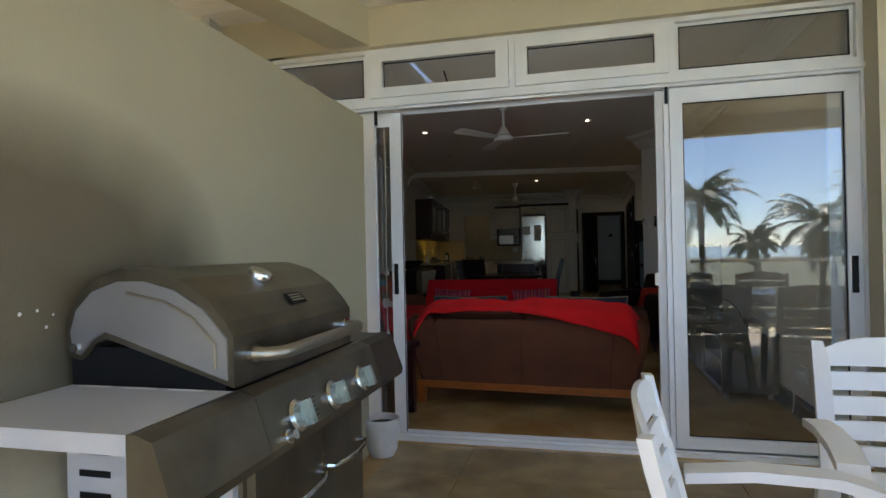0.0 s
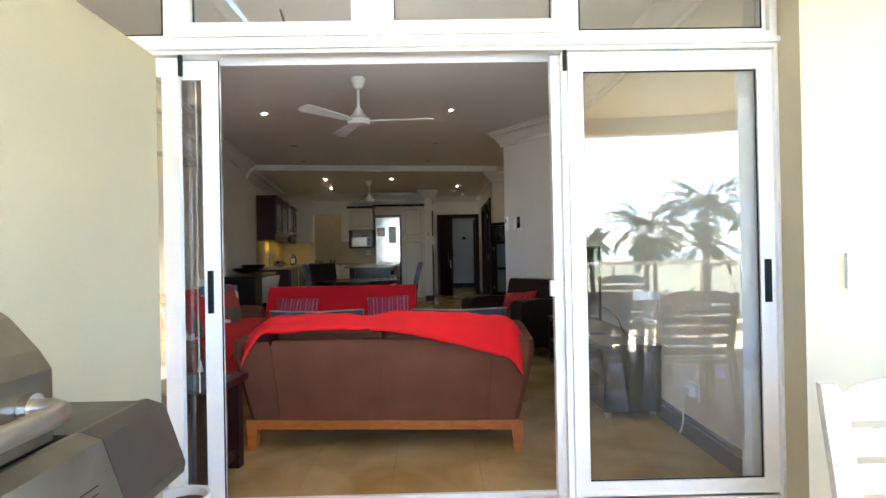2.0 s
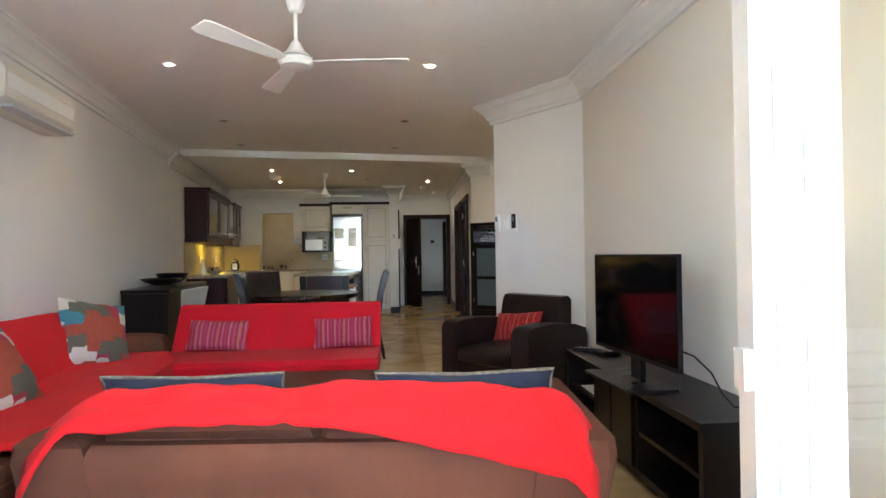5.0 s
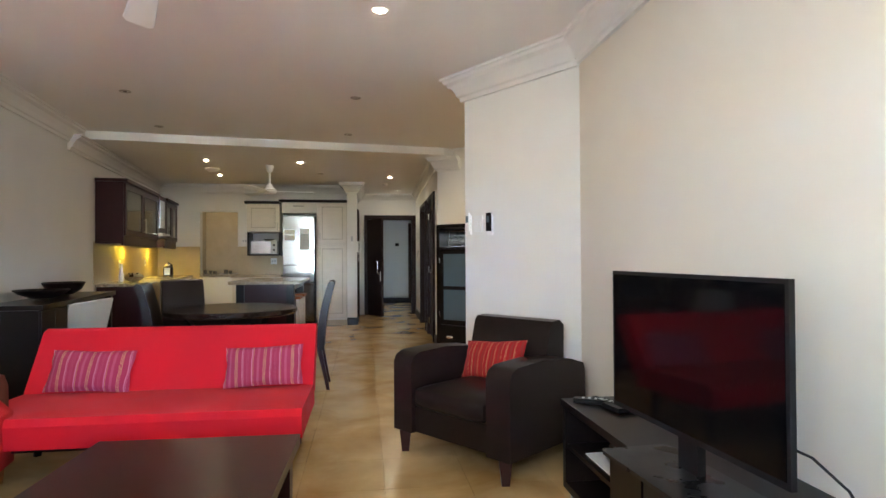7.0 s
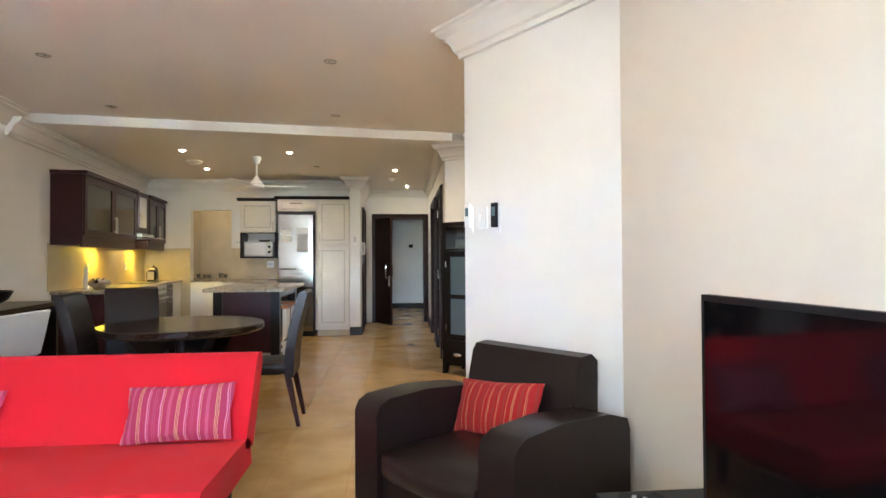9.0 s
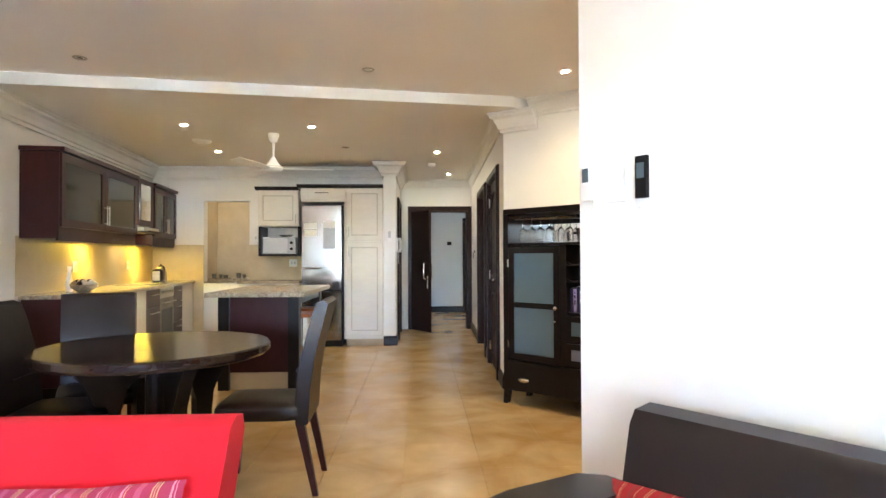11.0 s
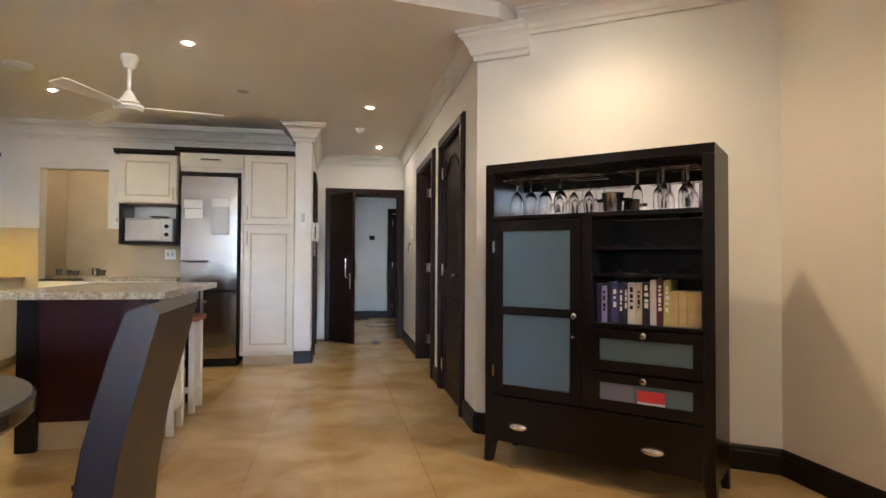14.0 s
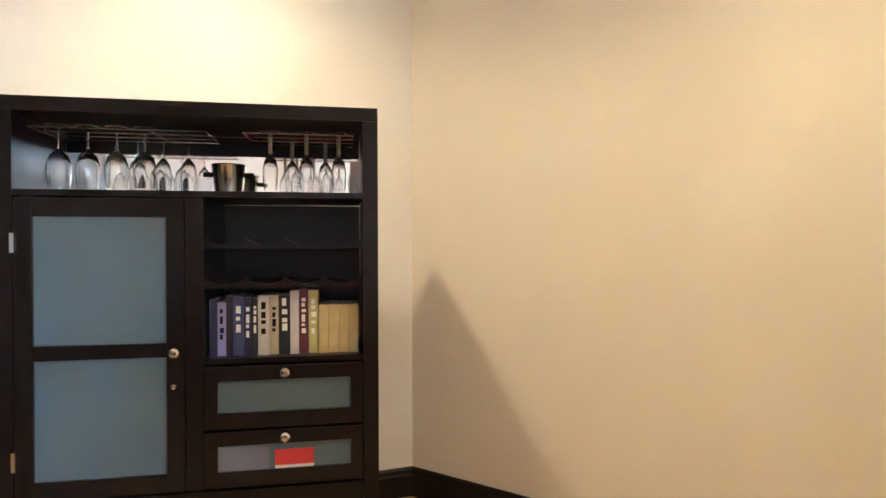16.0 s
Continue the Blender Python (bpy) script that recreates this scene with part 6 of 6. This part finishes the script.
    part("pages", box(0.002, w - 0.002, 0.005, 0.138, h, h + 0.0008), M["cream"], ob)
    z = h * rb.uniform(0.3, 0.4)
    while title and z < h * 0.82:
        dz = rb.uniform(0.008, 0.03)
        part("spine_title", box(w * 0.28, w * rb.uniform(0.62, 0.76), -0.0008, 0.0002, z, z + dz), M[title], ob)
        z += dz + rb.uniform(0.004, 0.016)
    x += w + 0.001
wb = thing("white_carton", BAR @ pose(1.085, 0.16, 1.3355), "small white carton beside the hanging glasses", "carton")
part("box", box(-0.014, 0.014, -0.03, 0.03, 0.0, 0.12, 0.002, 1), M["plastic"], wb)
part("flap", box(-0.0135, 0.0135, -0.0295, 0.0295, 0.1205, 0.123), M["grey_paint"], wb)

# hall fittings
ph = thing("intercom", pose(PIL[1] + 0.002, 14.56, 1.40, 0, 0, -90), "white wall intercom handset with a coiled cord", "intercom")
part("base", box(-0.04, 0.04, 0.0, 0.03, -0.10, 0.10, 0.006), M["plastic"], ph)
part("handset", tube([(0, 0.05, -0.10), (0, 0.062, -0.05), (0, 0.062, 0.05), (0, 0.05, 0.10)], 0.018), M["plastic"], ph, smooth=True)
part("cord", tube([(0.012 * math.cos(k), 0.03 + 0.012 * math.sin(k), -0.10 - 0.006 * k) for k in range(28)], 0.003, 6), M["plastic"], ph)
rm = thing("remote_holder", pose(0.335, PIL[2] - 0.001, 1.52, 0, 0, 180), "small grey and white remote in a wall holder", "remote control")
part("plate", box(-0.025, 0.025, 0.0, 0.012, -0.07, 0.04, 0.003), M["plastic"], rm)
part("remote", box(-0.018, 0.018, 0.0125, 0.026, -0.02, 0.07, 0.004), M["grey_paint"], rm)
sw = thing("light_switch", on_hall(3.55) @ pose(0, 0.001, 1.45), "white switch plate in the hall", "switch")
part("plate", box(-0.04, 0.04, 0.0, 0.012, -0.08, 0.08, 0.003), M["plastic"], sw)
part("switch", box(-0.015, 0.015, 0.0121, 0.016, -0.03, 0.03), M["grey_paint"], sw)
ky = thing("key_hook", on_hall(3.75) @ pose(0, 0.001, 1.30), "key hook with hanging keys", "key hook")
part("board", box(-0.05, 0.05, 0.0, 0.012, 0.0, 0.03), M["dark"], ky)
for dx in (-0.03, 0.0, 0.03):
    part("key", tube([(dx, 0.02, 0.0), (dx + 0.004, 0.022, -0.05), (dx - 0.004, 0.02, -0.09)], 0.006, 6), M["chrome"], ky)


# ---- balcony ----
structure("beam_soffit", prism([(-0.66, 3.70), (-0.90, 3.70), (-1.85, 0.2), (-1.61, 0.2)], 2.41, 3.0), M["outer"], "beige rendered balcony beam", "beam")
# its unseen length out to y -1.2 is added to shade the next balcony
structure("ceiling_side", box(-3.8, -0.95, -1.2, 4.6, 2.78, 2.9), M["outer_white"], "white soffit of the neighbouring balcony", "ceiling")
structure("wall_side", box(-2.6, -1.25, 3.72, 3.9, 2.40, 2.78), M["outer_white"], "white rendered wall beside the beam")
EDGE = [(-0.61, -1.95), (0.6, -1.93), (1.8, -1.9), (3.0, -1.85), (4.2, -1.72), (4.9, -1.35), (5.3, -0.6), (5.42, 0.6), (5.45, 2.0), (5.45, 3.57)]


def offset_line(points, d):
    out = []
    for i, p in enumerate(points):
        a, b = Vector(points[max(i - 1, 0)]), Vector(points[min(i + 1, len(points) - 1)])
        t = (b - a).normalized()
        out.append((p[0] - t.y * d, p[1] + t.x * d))
    return out


def ribbon(points, d0, d1, z0, z1):
    """A solid strip that follows a plan line, from offset d0 to d1 on its left."""
    bm = bmesh.new()
    a, b = offset_line(points, d0), offset_line(points, d1)
    rings = [[bm.verts.new((*p, z)) for p, z in ((a[i], z0), (b[i], z0), (b[i], z1), (a[i], z1))] for i in range(len(points))]
    for r, s in zip(rings, rings[1:]):
        for k in range(4):
            j = (k + 1) % 4
            bm.faces.new((r[k], r[j], s[j], s[k]))
    bm.faces.new(rings[0])
    bm.faces.new(rings[-1][::-1])
    return bm


structure("beam_edge", ribbon(EDGE, 0.0, 0.25, 2.72, 2.955), M["outer"], "curved beige edge beam of the balcony", "beam")
structure("kerb_balcony", ribbon(EDGE, 0.02, 0.14, -0.01, 0.10), M["outer_white"], "low white balcony kerb", "kerb")
rail = thing("balustrade", pose(0, 0, 0), "white handrail over clear glass balcony panels", "balustrade")
part("handrail", ribbon(EDGE, 0.04, 0.11, 0.90, 0.95), M["alu"], rail)
for i in range(len(EDGE) - 1):
    a, b = offset_line(EDGE, 0.075)[i], offset_line(EDGE, 0.075)[i + 1]
    m = along(a, b)
    l = math.dist(a, b)
    pn = part("glass_panel", box(0.03, l - 0.03, -0.004, 0.004, 0.14, 0.88, m=m), M["pane"], rail)
    pn.visible_shadow = False
    part("post", box(-0.02, 0.02, -0.02, 0.02, 0.10, 0.90, m=m), M["alu"], rail)
col = structure("column", lathe([(0.25, -0.01), (0.25, 2.95)], 40, (3.55, 1.10, 0), True), M["outer"], "round beige rendered column", "column")
for f in col.data.polygons:
    f.use_smooth = len(f.vertices) == 4
plate = thing("cover_plate", pose(2.238, 3.569, 1.030, 90), "blank white cover plate on the balcony wall", "wall plate")
part("plate", box(-0.095, 0.095, -0.072, 0.072, 0.0, 0.018, 0.006), M["plastic"], plate)
for x in (-0.07, 0.07):
    part("screw", lathe([(0.005, 0.0185), (0.001, 0.02)], 8, (x, -0.06, 0)), M["grey_paint"], plate)
pot = thing("plant_pot", pose(-0.545, 3.485, 0), "empty white glazed flower pot with dark soil", "pot")
part("body", lathe([(0.001, 0), (0.065, 0), (0.085, 0.04), (0.098, 0.14), (0.10, 0.20), (0.097, 0.213), (0.088, 0.21), (0.088, 0.17), (0.001, 0.17)], 32), M["pot"], pot, smooth=True)
part("soil", lathe([(0.0005, 0.182), (0.05, 0.186), (0.087, 0.176)], 20), M["soil"], pot, "dark dry soil")

# barbecue: x along its width, y towards the dividing wall, its front at y = 0
BBQ = pose(-0.118, 1.500, 0, 0, 0, 90) @ Matrix.Diagonal((1, 1, 1.016, 1))
q = thing("gas_barbecue", BBQ, "stained stainless steel gas barbecue with its lid closed", "barbecue")
lid = part("lid", profile_x(((0.035, 0.845), (0.035, 0.955), (0.055, 0.985), (0.10, 1.035), (0.17, 1.08), (0.25, 1.104), (0.33, 1.104), (0.40, 1.08), (0.45, 1.035), (0.475, 0.98), (0.478, 0.925), (0.465, 0.90), (0.44, 0.895), (0.42, 0.905), (0.395, 0.935), (0.365, 0.945), (0.33, 0.935)), 0.0, 0.635, 0.006, 2), M["steel_dark"], q)
for x0, x1 in ((-0.006, 0.002), (0.633, 0.641)):
    part("side_plate", profile_x(((0.05, 0.862), (0.05, 0.95), (0.11, 1.015), (0.18, 1.055), (0.26, 1.075), (0.33, 1.075), (0.40, 1.052), (0.445, 1.01), (0.462, 0.96), (0.455, 0.915), (0.435, 0.908), (0.405, 0.94), (0.365, 0.962), (0.33, 0.952)), x0, x1), M["lid_side"], lid, "pressed steel lid side")
    bm = tube([(x0 - 0.004 if x0 < 0 else x1 + 0.0, y, z) for y, z in ((0.075, 0.885), (0.075, 0.94), (0.13, 0.995), (0.20, 1.03), (0.30, 1.05))], 0.004, 6)
    part("pressing", bm, M["steel"], lid)
part("hinge_bolt", tube([(-0.014, 0.445, 0.925), (-0.004, 0.445, 0.925)], 0.011, 12), M["chrome"], lid, "steel hinge bolt")
part("lid_handle", tube([(0.065, 0.036, 0.908), (0.065, -0.005, 0.908), (0.08, -0.025, 0.908), (0.115, -0.034, 0.908), (0.53, -0.034, 0.908), (0.56, -0.025, 0.908), (0.575, -0.005, 0.908), (0.575, 0.036, 0.908)], 0.0155, 14), M["steel"], lid, "round steel handle", True)
for x in (0.065, 0.575):
    part("handle_collar", tube([(x, 0.034, 0.908), (x, 0.02, 0.908)], 0.023, 16), M["chrome"], lid)
th = part("thermometer", lathe([(0.034, 0.0), (0.034, 0.012), (0.03, 0.018), (0.024, 0.019), (0.0005, 0.019)], 24), M["chrome"], lid, "round steel thermometer", True)
th.matrix_basis = pose(0.30, 0.155, 1.070, 26, 0, 0)
bm = box(-0.04, 0.04, -0.018, 0.018, 0.0, 0.004)
bd = part("badge", bm, M["black"], lid, "small dark name plate")
bd.matrix_basis = pose(0.345, 0.072, 1.009, 46, 0, 0)
for k in range(3):
    b3 = part("badge_bar", box(-0.03, 0.03, -0.010 + 0.009 * k, -0.006 + 0.009 * k, 0.004, 0.0055), M["steel"], lid)
    b3.matrix_basis = bd.matrix_basis.copy()
part("firebox", box(0.006, 0.63, 0.06, 0.47, 0.68, 0.925, 0.004), M["black"], q, "black firebox")
part("cart", box(0.0, 0.635, 0.02, 0.47, 0.06, 0.70, 0.006), M["steel_dark"], q)
for x0, x1, nm in ((-0.305, -0.004, "left_fascia"), (-0.002, 0.68, "control_panel"), (0.682, 0.90, "right_fascia")):
    part(nm, profile_x(((0.035, 0.84), (0.02, 0.842), (-0.015, 0.83), (-0.055, 0.715), (-0.052, 0.695), (0.0, 0.68), (0.035, 0.70)), x0, x1, 0.004, 2), M["steel_dark"] if nm != "right_fascia" else M["dark_steel"], q)
slope = math.degrees(math.atan2(0.04, 0.115))
for x in (0.125, 0.32, 0.52):
    km = pose(x, -0.042, 0.755, 90 - slope, 0, 0)
    base = part("knob_base", lathe([(0.038, 0.0), (0.038, 0.008), (0.03, 0.014), (0.0005, 0.014)], 24), M["chrome"], q, "steel knob collar", True)
    base.matrix_basis = km
    bm = lathe([(0.024, 0.014), (0.024, 0.028), (0.0005, 0.028)], 20)
    bm_box(bm, -0.009, 0.009, -0.028, 0.028, 0.02, 0.046)
    kn = part("knob", bevelled(bm, 0.003, 1), M["knob"], base, "pale green-grey worn knob")
for x0 in (0.165, 0.36, 0.56):
    for k in range(5):
        lb = part("marking", box(0, 0.05 - 0.006 * (k % 3), 0.0, 0.002, 0.0, 0.0008), M["black"], q)
        lb.matrix_basis = pose(x0, -0.042, 0.755, 90 - slope) @ pose(0.02, 0.02 - 0.011 * k, 0.001)
ig = part("igniter", lathe([(0.016, 0), (0.016, 0.012), (0.011, 0.014), (0.011, 0.03), (0.0005, 0.03)], 16), M["chrome"], q, "chrome igniter button", True)
ig.matrix_basis = pose(0.062, -0.049, 0.725, 90 - slope)
part("left_shelf", box(-0.305, -0.004, 0.036, 0.46, 0.805, 0.84, 0.006), M["grey_paint"], q, "grey enamelled side shelf")
for k in range(3):
    part("slot", box(-0.02, -0.008, 0.10 + 0.12 * k, 0.19 + 0.12 * k, 0.8402, 0.8412), M["plastic"], q)
part("right_shelf", box(0.682, 0.90, 0.036, 0.46, 0.81, 0.838, 0.006), M["dark_steel"], q)
for x0, x1 in ((0.012, 0.345), (0.35, 0.623)):
    dd = part("door", box(x0, x1, -0.004, 0.018, 0.08, 0.675, 0.005), M["steel_dark"], q)
    h0, h1 = x0 + 0.02, x1 - 0.02
    part("handle", tube([(h0, -0.004, 0.55), (h0 + 0.004, -0.02, 0.55), (h0 + 0.05, -0.036, 0.55), ((h0 + h1) / 2, -0.042, 0.55), (h1 - 0.05, -0.036, 0.55), (h1 - 0.004, -0.02, 0.55), (h1, -0.004, 0.55)], 0.007), M["chrome"], dd, "curved steel handle", True)
side = part("side_panel", box(-0.022, -0.002, 0.03, 0.46, 0.06, 0.78, 0.004), M["grey_paint"], q, "grey slotted side panel")
for r in range(3):
    for c in range(3):
        part("vent_slot", box(-0.0235, -0.0215, 0.08 + 0.13 * c, 0.165 + 0.13 * c, 0.69 - 0.05 * r, 0.705 - 0.05 * r), M["black"], side)
part("shelf_bracket", box(-0.06, -0.024, 0.15, 0.19, 0.74, 0.803), M["grey_paint"], q)
for x in (0.04, 0.59):
    for y in (0.06, 0.42):
        part("castor", tube([(x - 0.012, y, 0.03), (x + 0.012, y, 0.03)], 0.03, 14), M["black"], q)
# chips in the wall behind it
for x, y, z, r in ((-0.6155, 1.401, 1.027, 0.005), (-0.6155, 1.443, 1.031, 0.004), (-0.6155, 1.465, 0.991, 0.004), (-0.6155, 1.483, 1.018, 0.003)):
    ob = tagged(new("plaster_chip", mesh_of("plaster_chip", lathe([(0.0005, 0.001), (r, 0.0)], 9), M["outer_white"])), "small pale chip in the wall plaster", "chip", "plaster chips")
    ob.matrix_basis = pose(x, y, z, 0, 90, 0)


def garden_chair(m):
    """Faces -y; the back's top at y = 0.30."""
    ob = thing("garden_chair", m, "white moulded plastic garden armchair with a slatted back", "chair", "white garden chairs")
    for k in range(6):
        z0 = 0.40 + 0.072 * k
        w = 0.235 if k < 5 else 0.225
        bm = bmesh.new()
        rows2 = []
        for i in range(13):
            u = -1 + 2 * i / 12
            bulge = 0.03 * (1 - u * u)
            top = z0 + 0.054 + (0.035 * (1 - u ** 4) if k == 5 else 0)
            yb = 0.20 + (z0 - 0.40) * 0.24 + bulge - 0.03
            rows2.append([bm.verts.new((u * w, yb + d, z)) for d, z in ((0, z0), (0.012, z0), (0.024, top), (0.012, top))])
        for a, b in zip(rows2, rows2[1:]):
            for j in range(4):
                bm.faces.new((a[j], a[(j + 1) % 4], b[(j + 1) % 4], b[j]))
        bm.faces.new(rows2[0])
        bm.faces.new(rows2[-1][::-1])
        part("back_slat", bm, M["plastic"], ob, smooth=True)
    for s in (-1, 1):
        bm = bmesh.new()
        ring = []
        for z, y in ((0.38, 0.16), (0.5, 0.19), (0.65, 0.225), (0.78, 0.26), (0.835, 0.272)):
            wv = 0.045 if z < 0.8 else 0.03
            ring.append([bm.verts.new(p) for p in ((s * 0.262, y, z), (s * (0.262 - wv), y - 0.006, z), (s * (0.262 - wv), y + 0.016, z), (s * 0.262, y + 0.024, z))])
        for a, b in zip(ring, ring[1:]):
            for j in range(4):
                bm.faces.new((a[j], a[(j + 1) % 4], b[(j + 1) % 4], b[j]))
        bm.faces.new(ring[0])
        bm.faces.new(ring[-1])
        part("back_stile", bm, M["plastic"], ob, smooth=True)
        bm = profile_x(((0.20, 0.605), (0.05, 0.625), (-0.12, 0.625), (-0.20, 0.605), (-0.225, 0.56), (-0.205, 0.55), (-0.18, 0.585), (-0.10, 0.602), (0.05, 0.60), (0.20, 0.58)), min(s * 0.235, s * 0.305), max(s * 0.235, s * 0.305), 0.008, 2)
        part("armrest", bm, M["plastic"], ob, smooth=True)
        for y0, y1 in ((-0.20, -0.24), (0.17, 0.27)):
            bm = bmesh.new()
            vs = bm_box(bm, s * 0.25 - 0.025, s * 0.25 + 0.025, y0 - 0.02, y0 + 0.02, 0.0, 0.56 if y0 < 0 else 0.42)
            for v in vs:
                if v.co.z < 0.1:
                    v.co.y += y1 - y0
                    v.co.x += s * 0.02
            part("leg", bevelled(bm, 0.006, 1), M["plastic"], ob)
    for k in range(6):
        part("seat_slat", box(-0.225, 0.225, -0.225 + 0.072 * k, -0.165 + 0.072 * k, 0.375 - 0.006 * k, 0.395 - 0.006 * k, 0.005), M["plastic"], ob)
    part("seat_frame", box(-0.235, 0.235, -0.235, 0.20, 0.335, 0.3445, 0.006), M["plastic"], ob)
    return ob


g1 = garden_chair(pose(1.51, 2.16, 0, 0, 0, -8))
copy_thing(g1, pose(2.24, 2.23, 0, 0, 0, 4))
copy_thing(g1, pose(0.985, 1.61, 0, 0, 0, 84))
copy_thing(g1, pose(1.75, 0.43, 0, 0, 0, 176))
copy_thing(g1, pose(2.45, 0.46, 0, 0, 0, 186))
gt = thing("garden_table", pose(1.98, 1.33, 0), "white plastic garden table", "table")
part("tabletop", box(-0.55, 0.75, -0.40, 0.40, 0.69, 0.72, 0.012, 3), M["plastic"], gt)
part("rim", box(-0.52, 0.72, -0.37, 0.37, 0.64, 0.689), M["plastic"], gt)
for x in (-0.48, 0.64):
    for y in (-0.34, 0.30):
        part("leg", lathe([(0.028, 0), (0.036, 0.64)], 12, (x + 0.02, y + 0.02, 0), True), M["plastic"], gt, smooth=True)

# ---- outside ----
structure("ground", box(-1500, 1500, -420, 60, -7.2, -7.0), M["grass"], "green lawn and scrub below the balcony", "ground")
structure("water", box(-3000, 3000, -4500, -420, -7.3, -7.1), M["sea"], "blue sea out to the horizon", "sea")
rp = random.Random(11)


def palm(x, y, base, top, spread, seed):
    r = random.Random(seed)
    ob = thing("palm_tree", pose(x, y, base), "tall coconut palm with feathery green fronds", "palm tree", "palms below the balcony")
    h = top - base
    pts = [(0.25 * math.sin(k * 0.35) * k / 8, 0.1 * k / 8, h * k / 8) for k in range(9)]
    bm = bmesh.new()
    prev = None
    for k, p in enumerate(pts):
        rad = 0.20 - 0.09 * k / 8
        ring = [bm.verts.new((p[0] + rad * math.cos(a * 0.785), p[1] + rad * math.sin(a * 0.785), p[2])) for a in range(8)]
        if prev:
            for a in range(8):
                bm.faces.new((prev[a], prev[(a + 1) % 8], ring[(a + 1) % 8], ring[a]))
        prev = ring
    part("trunk", bm, M["bark"], ob, smooth=True)
    bm = bmesh.new()
    tip = Vector(pts[-1])
    for f in range(34):
        az, el = r.uniform(0, 6.283), r.uniform(-0.35, 1.25)
        length = spread * r.uniform(0.8, 1.15)
        d = Vector((math.cos(az), math.sin(az), 0))
        side = Vector((-d.y, d.x, 0))
        spine = []
        pos, e = tip.copy(), el
        for k in range(15):
            spine.append(pos.copy())
            pos = pos + (d * math.cos(e) + Vector((0, 0, math.sin(e)))) * length / 14
            e -= 0.05 + 0.009 * k
        for k in range(1, 14):
            p = spine[k]
            t = (spine[k + 1] - p).normalized()
            for sub in (0.0, 0.5):
                pp = p + (spine[k + 1] - p) * sub
                ll = spread * 0.24 * math.sin(math.pi * min(1, (k + sub + 1.5) / 15.5)) ** 0.7
                for s in (-1, 1):
                    q2 = pp + (side * s * 0.8 + t * 0.55 - Vector((0, 0, 0.15 + r.uniform(0, 0.3)))).normalized() * ll
                    w2 = t * 0.042
                    bm.faces.new([bm.verts.new(v) for v in (pp - w2, pp + w2, (pp + q2) / 2 + w2 * 0.9, q2)])
        tube([tuple(v) for v in spine[::2]], 0.022, 4, bm)
    part("crown", bm, M["leaf"], ob)
    return ob


for i, (x, y, top, sp) in enumerate(((5.8, -22.0, 3.3, 2.7), (8.4, -23.0, 1.2, 1.6), (10.8, -22.0, 2.1, 2.6), (13.9, -22.0, 3.3, 3.4), (17.2, -21.5, 2.8, 3.0), (20.5, -19.0, 1.9, 2.5), (24.0, -17.0, 2.4, 2.7), (12.4, -25.0, 1.0, 2.0), (15.6, -26.0, 1.2, 2.2), (19.0, -24.0, 0.9, 2.2), (2.0, -25.0, 1.2, 2.2), (-4.5, -24.0, 2.4, 2.5))):
    palm(x, y, -7.0, top, sp, 20 + i)
bm = bmesh.new()
for k in range(2600):
    x, y = rp.uniform(-40, 60), rp.uniform(-60, -16)
    s = rp.uniform(0.4, 1.1)
    z = -7.0 + rp.uniform(0.5, 4.6) * (0.6 + 0.4 * noise.noise((x * 0.1, y * 0.1, 0)))
    n = Vector((rp.gauss(0, 1), rp.gauss(0, 1), rp.gauss(0.4, 1))).normalized()
    a = n.orthogonal().normalized() * s
    b = n.cross(a).normalized() * s * 0.5
    c = Vector((x, y, z))
    bm.faces.new([bm.verts.new(v) for v in (c - a, c - b, c + a, c + b)])
tagged(new("shrubs", mesh_of("shrubs", bm, M["leaf"])), "dense green coastal shrubs and bushes", "shrubs", kind="stuff")

# ---- floor tiles ----
PITCH, GAP = 0.45, 0.0014


def tile_mesh(name, sx, sy, mat, rise):
    bm = box(0, sx, 0, sy, -0.010, rise)
    top = [e for e in bm.edges if all(v.co.z > rise - 0.0001 for v in e.verts)]
    bmesh.ops.bevel(bm, geom=top, offset=0.0006, segments=1, affect="EDGES")
    return mesh_of(name, bm, mat)


full = tile_mesh("tile", PITCH - GAP, PITCH - GAP, M["tile"], 0.0)
floor_rest = bmesh.new()
for i in range(-8, 7):
    for j in range(0, 36):
        x, y = 0.22 + PITCH * i, 3.90 + PITCH * j
        if x + PITCH < left_x(y) - 0.05 or x > 3.05 or y > 19.5 or (x < 0.0 and y > 16.2) or (x > 1.95 and 3.8 < y < 7.4):
            continue
        if y < 16.0 and -2.3 < x < 2.2:
            ob = new("tile", full)
            ob.parent = ground_living
            ob.location = (x, y, 0)
        else:
            bm_box(floor_rest, x, x + PITCH - GAP, y, y + PITCH - GAP, -0.010, 0.0)
bm_box(floor_rest, -1.7, 2.05, 3.70, 3.896, -0.010, -0.001)
ob = part("far_tiles", floor_rest, M["tile"], ground_living)
ob["kind"] = "stuff"
out_floor = bpy.data.objects["floor_balcony"]
tout = tile_mesh("tile", PITCH - 0.006, PITCH - 0.006, M["tile_out"], 0.0)
for i in range(-3, 13):
    for j in range(0, 13):
        x, y = -0.50 + PITCH * i, 3.70 - PITCH * (j + 1)
        if -0.9 < x < 5.2:
            ob = new("tile", tout)
            ob.parent = out_floor
            ob.location = (x, y + 0.003, 0)
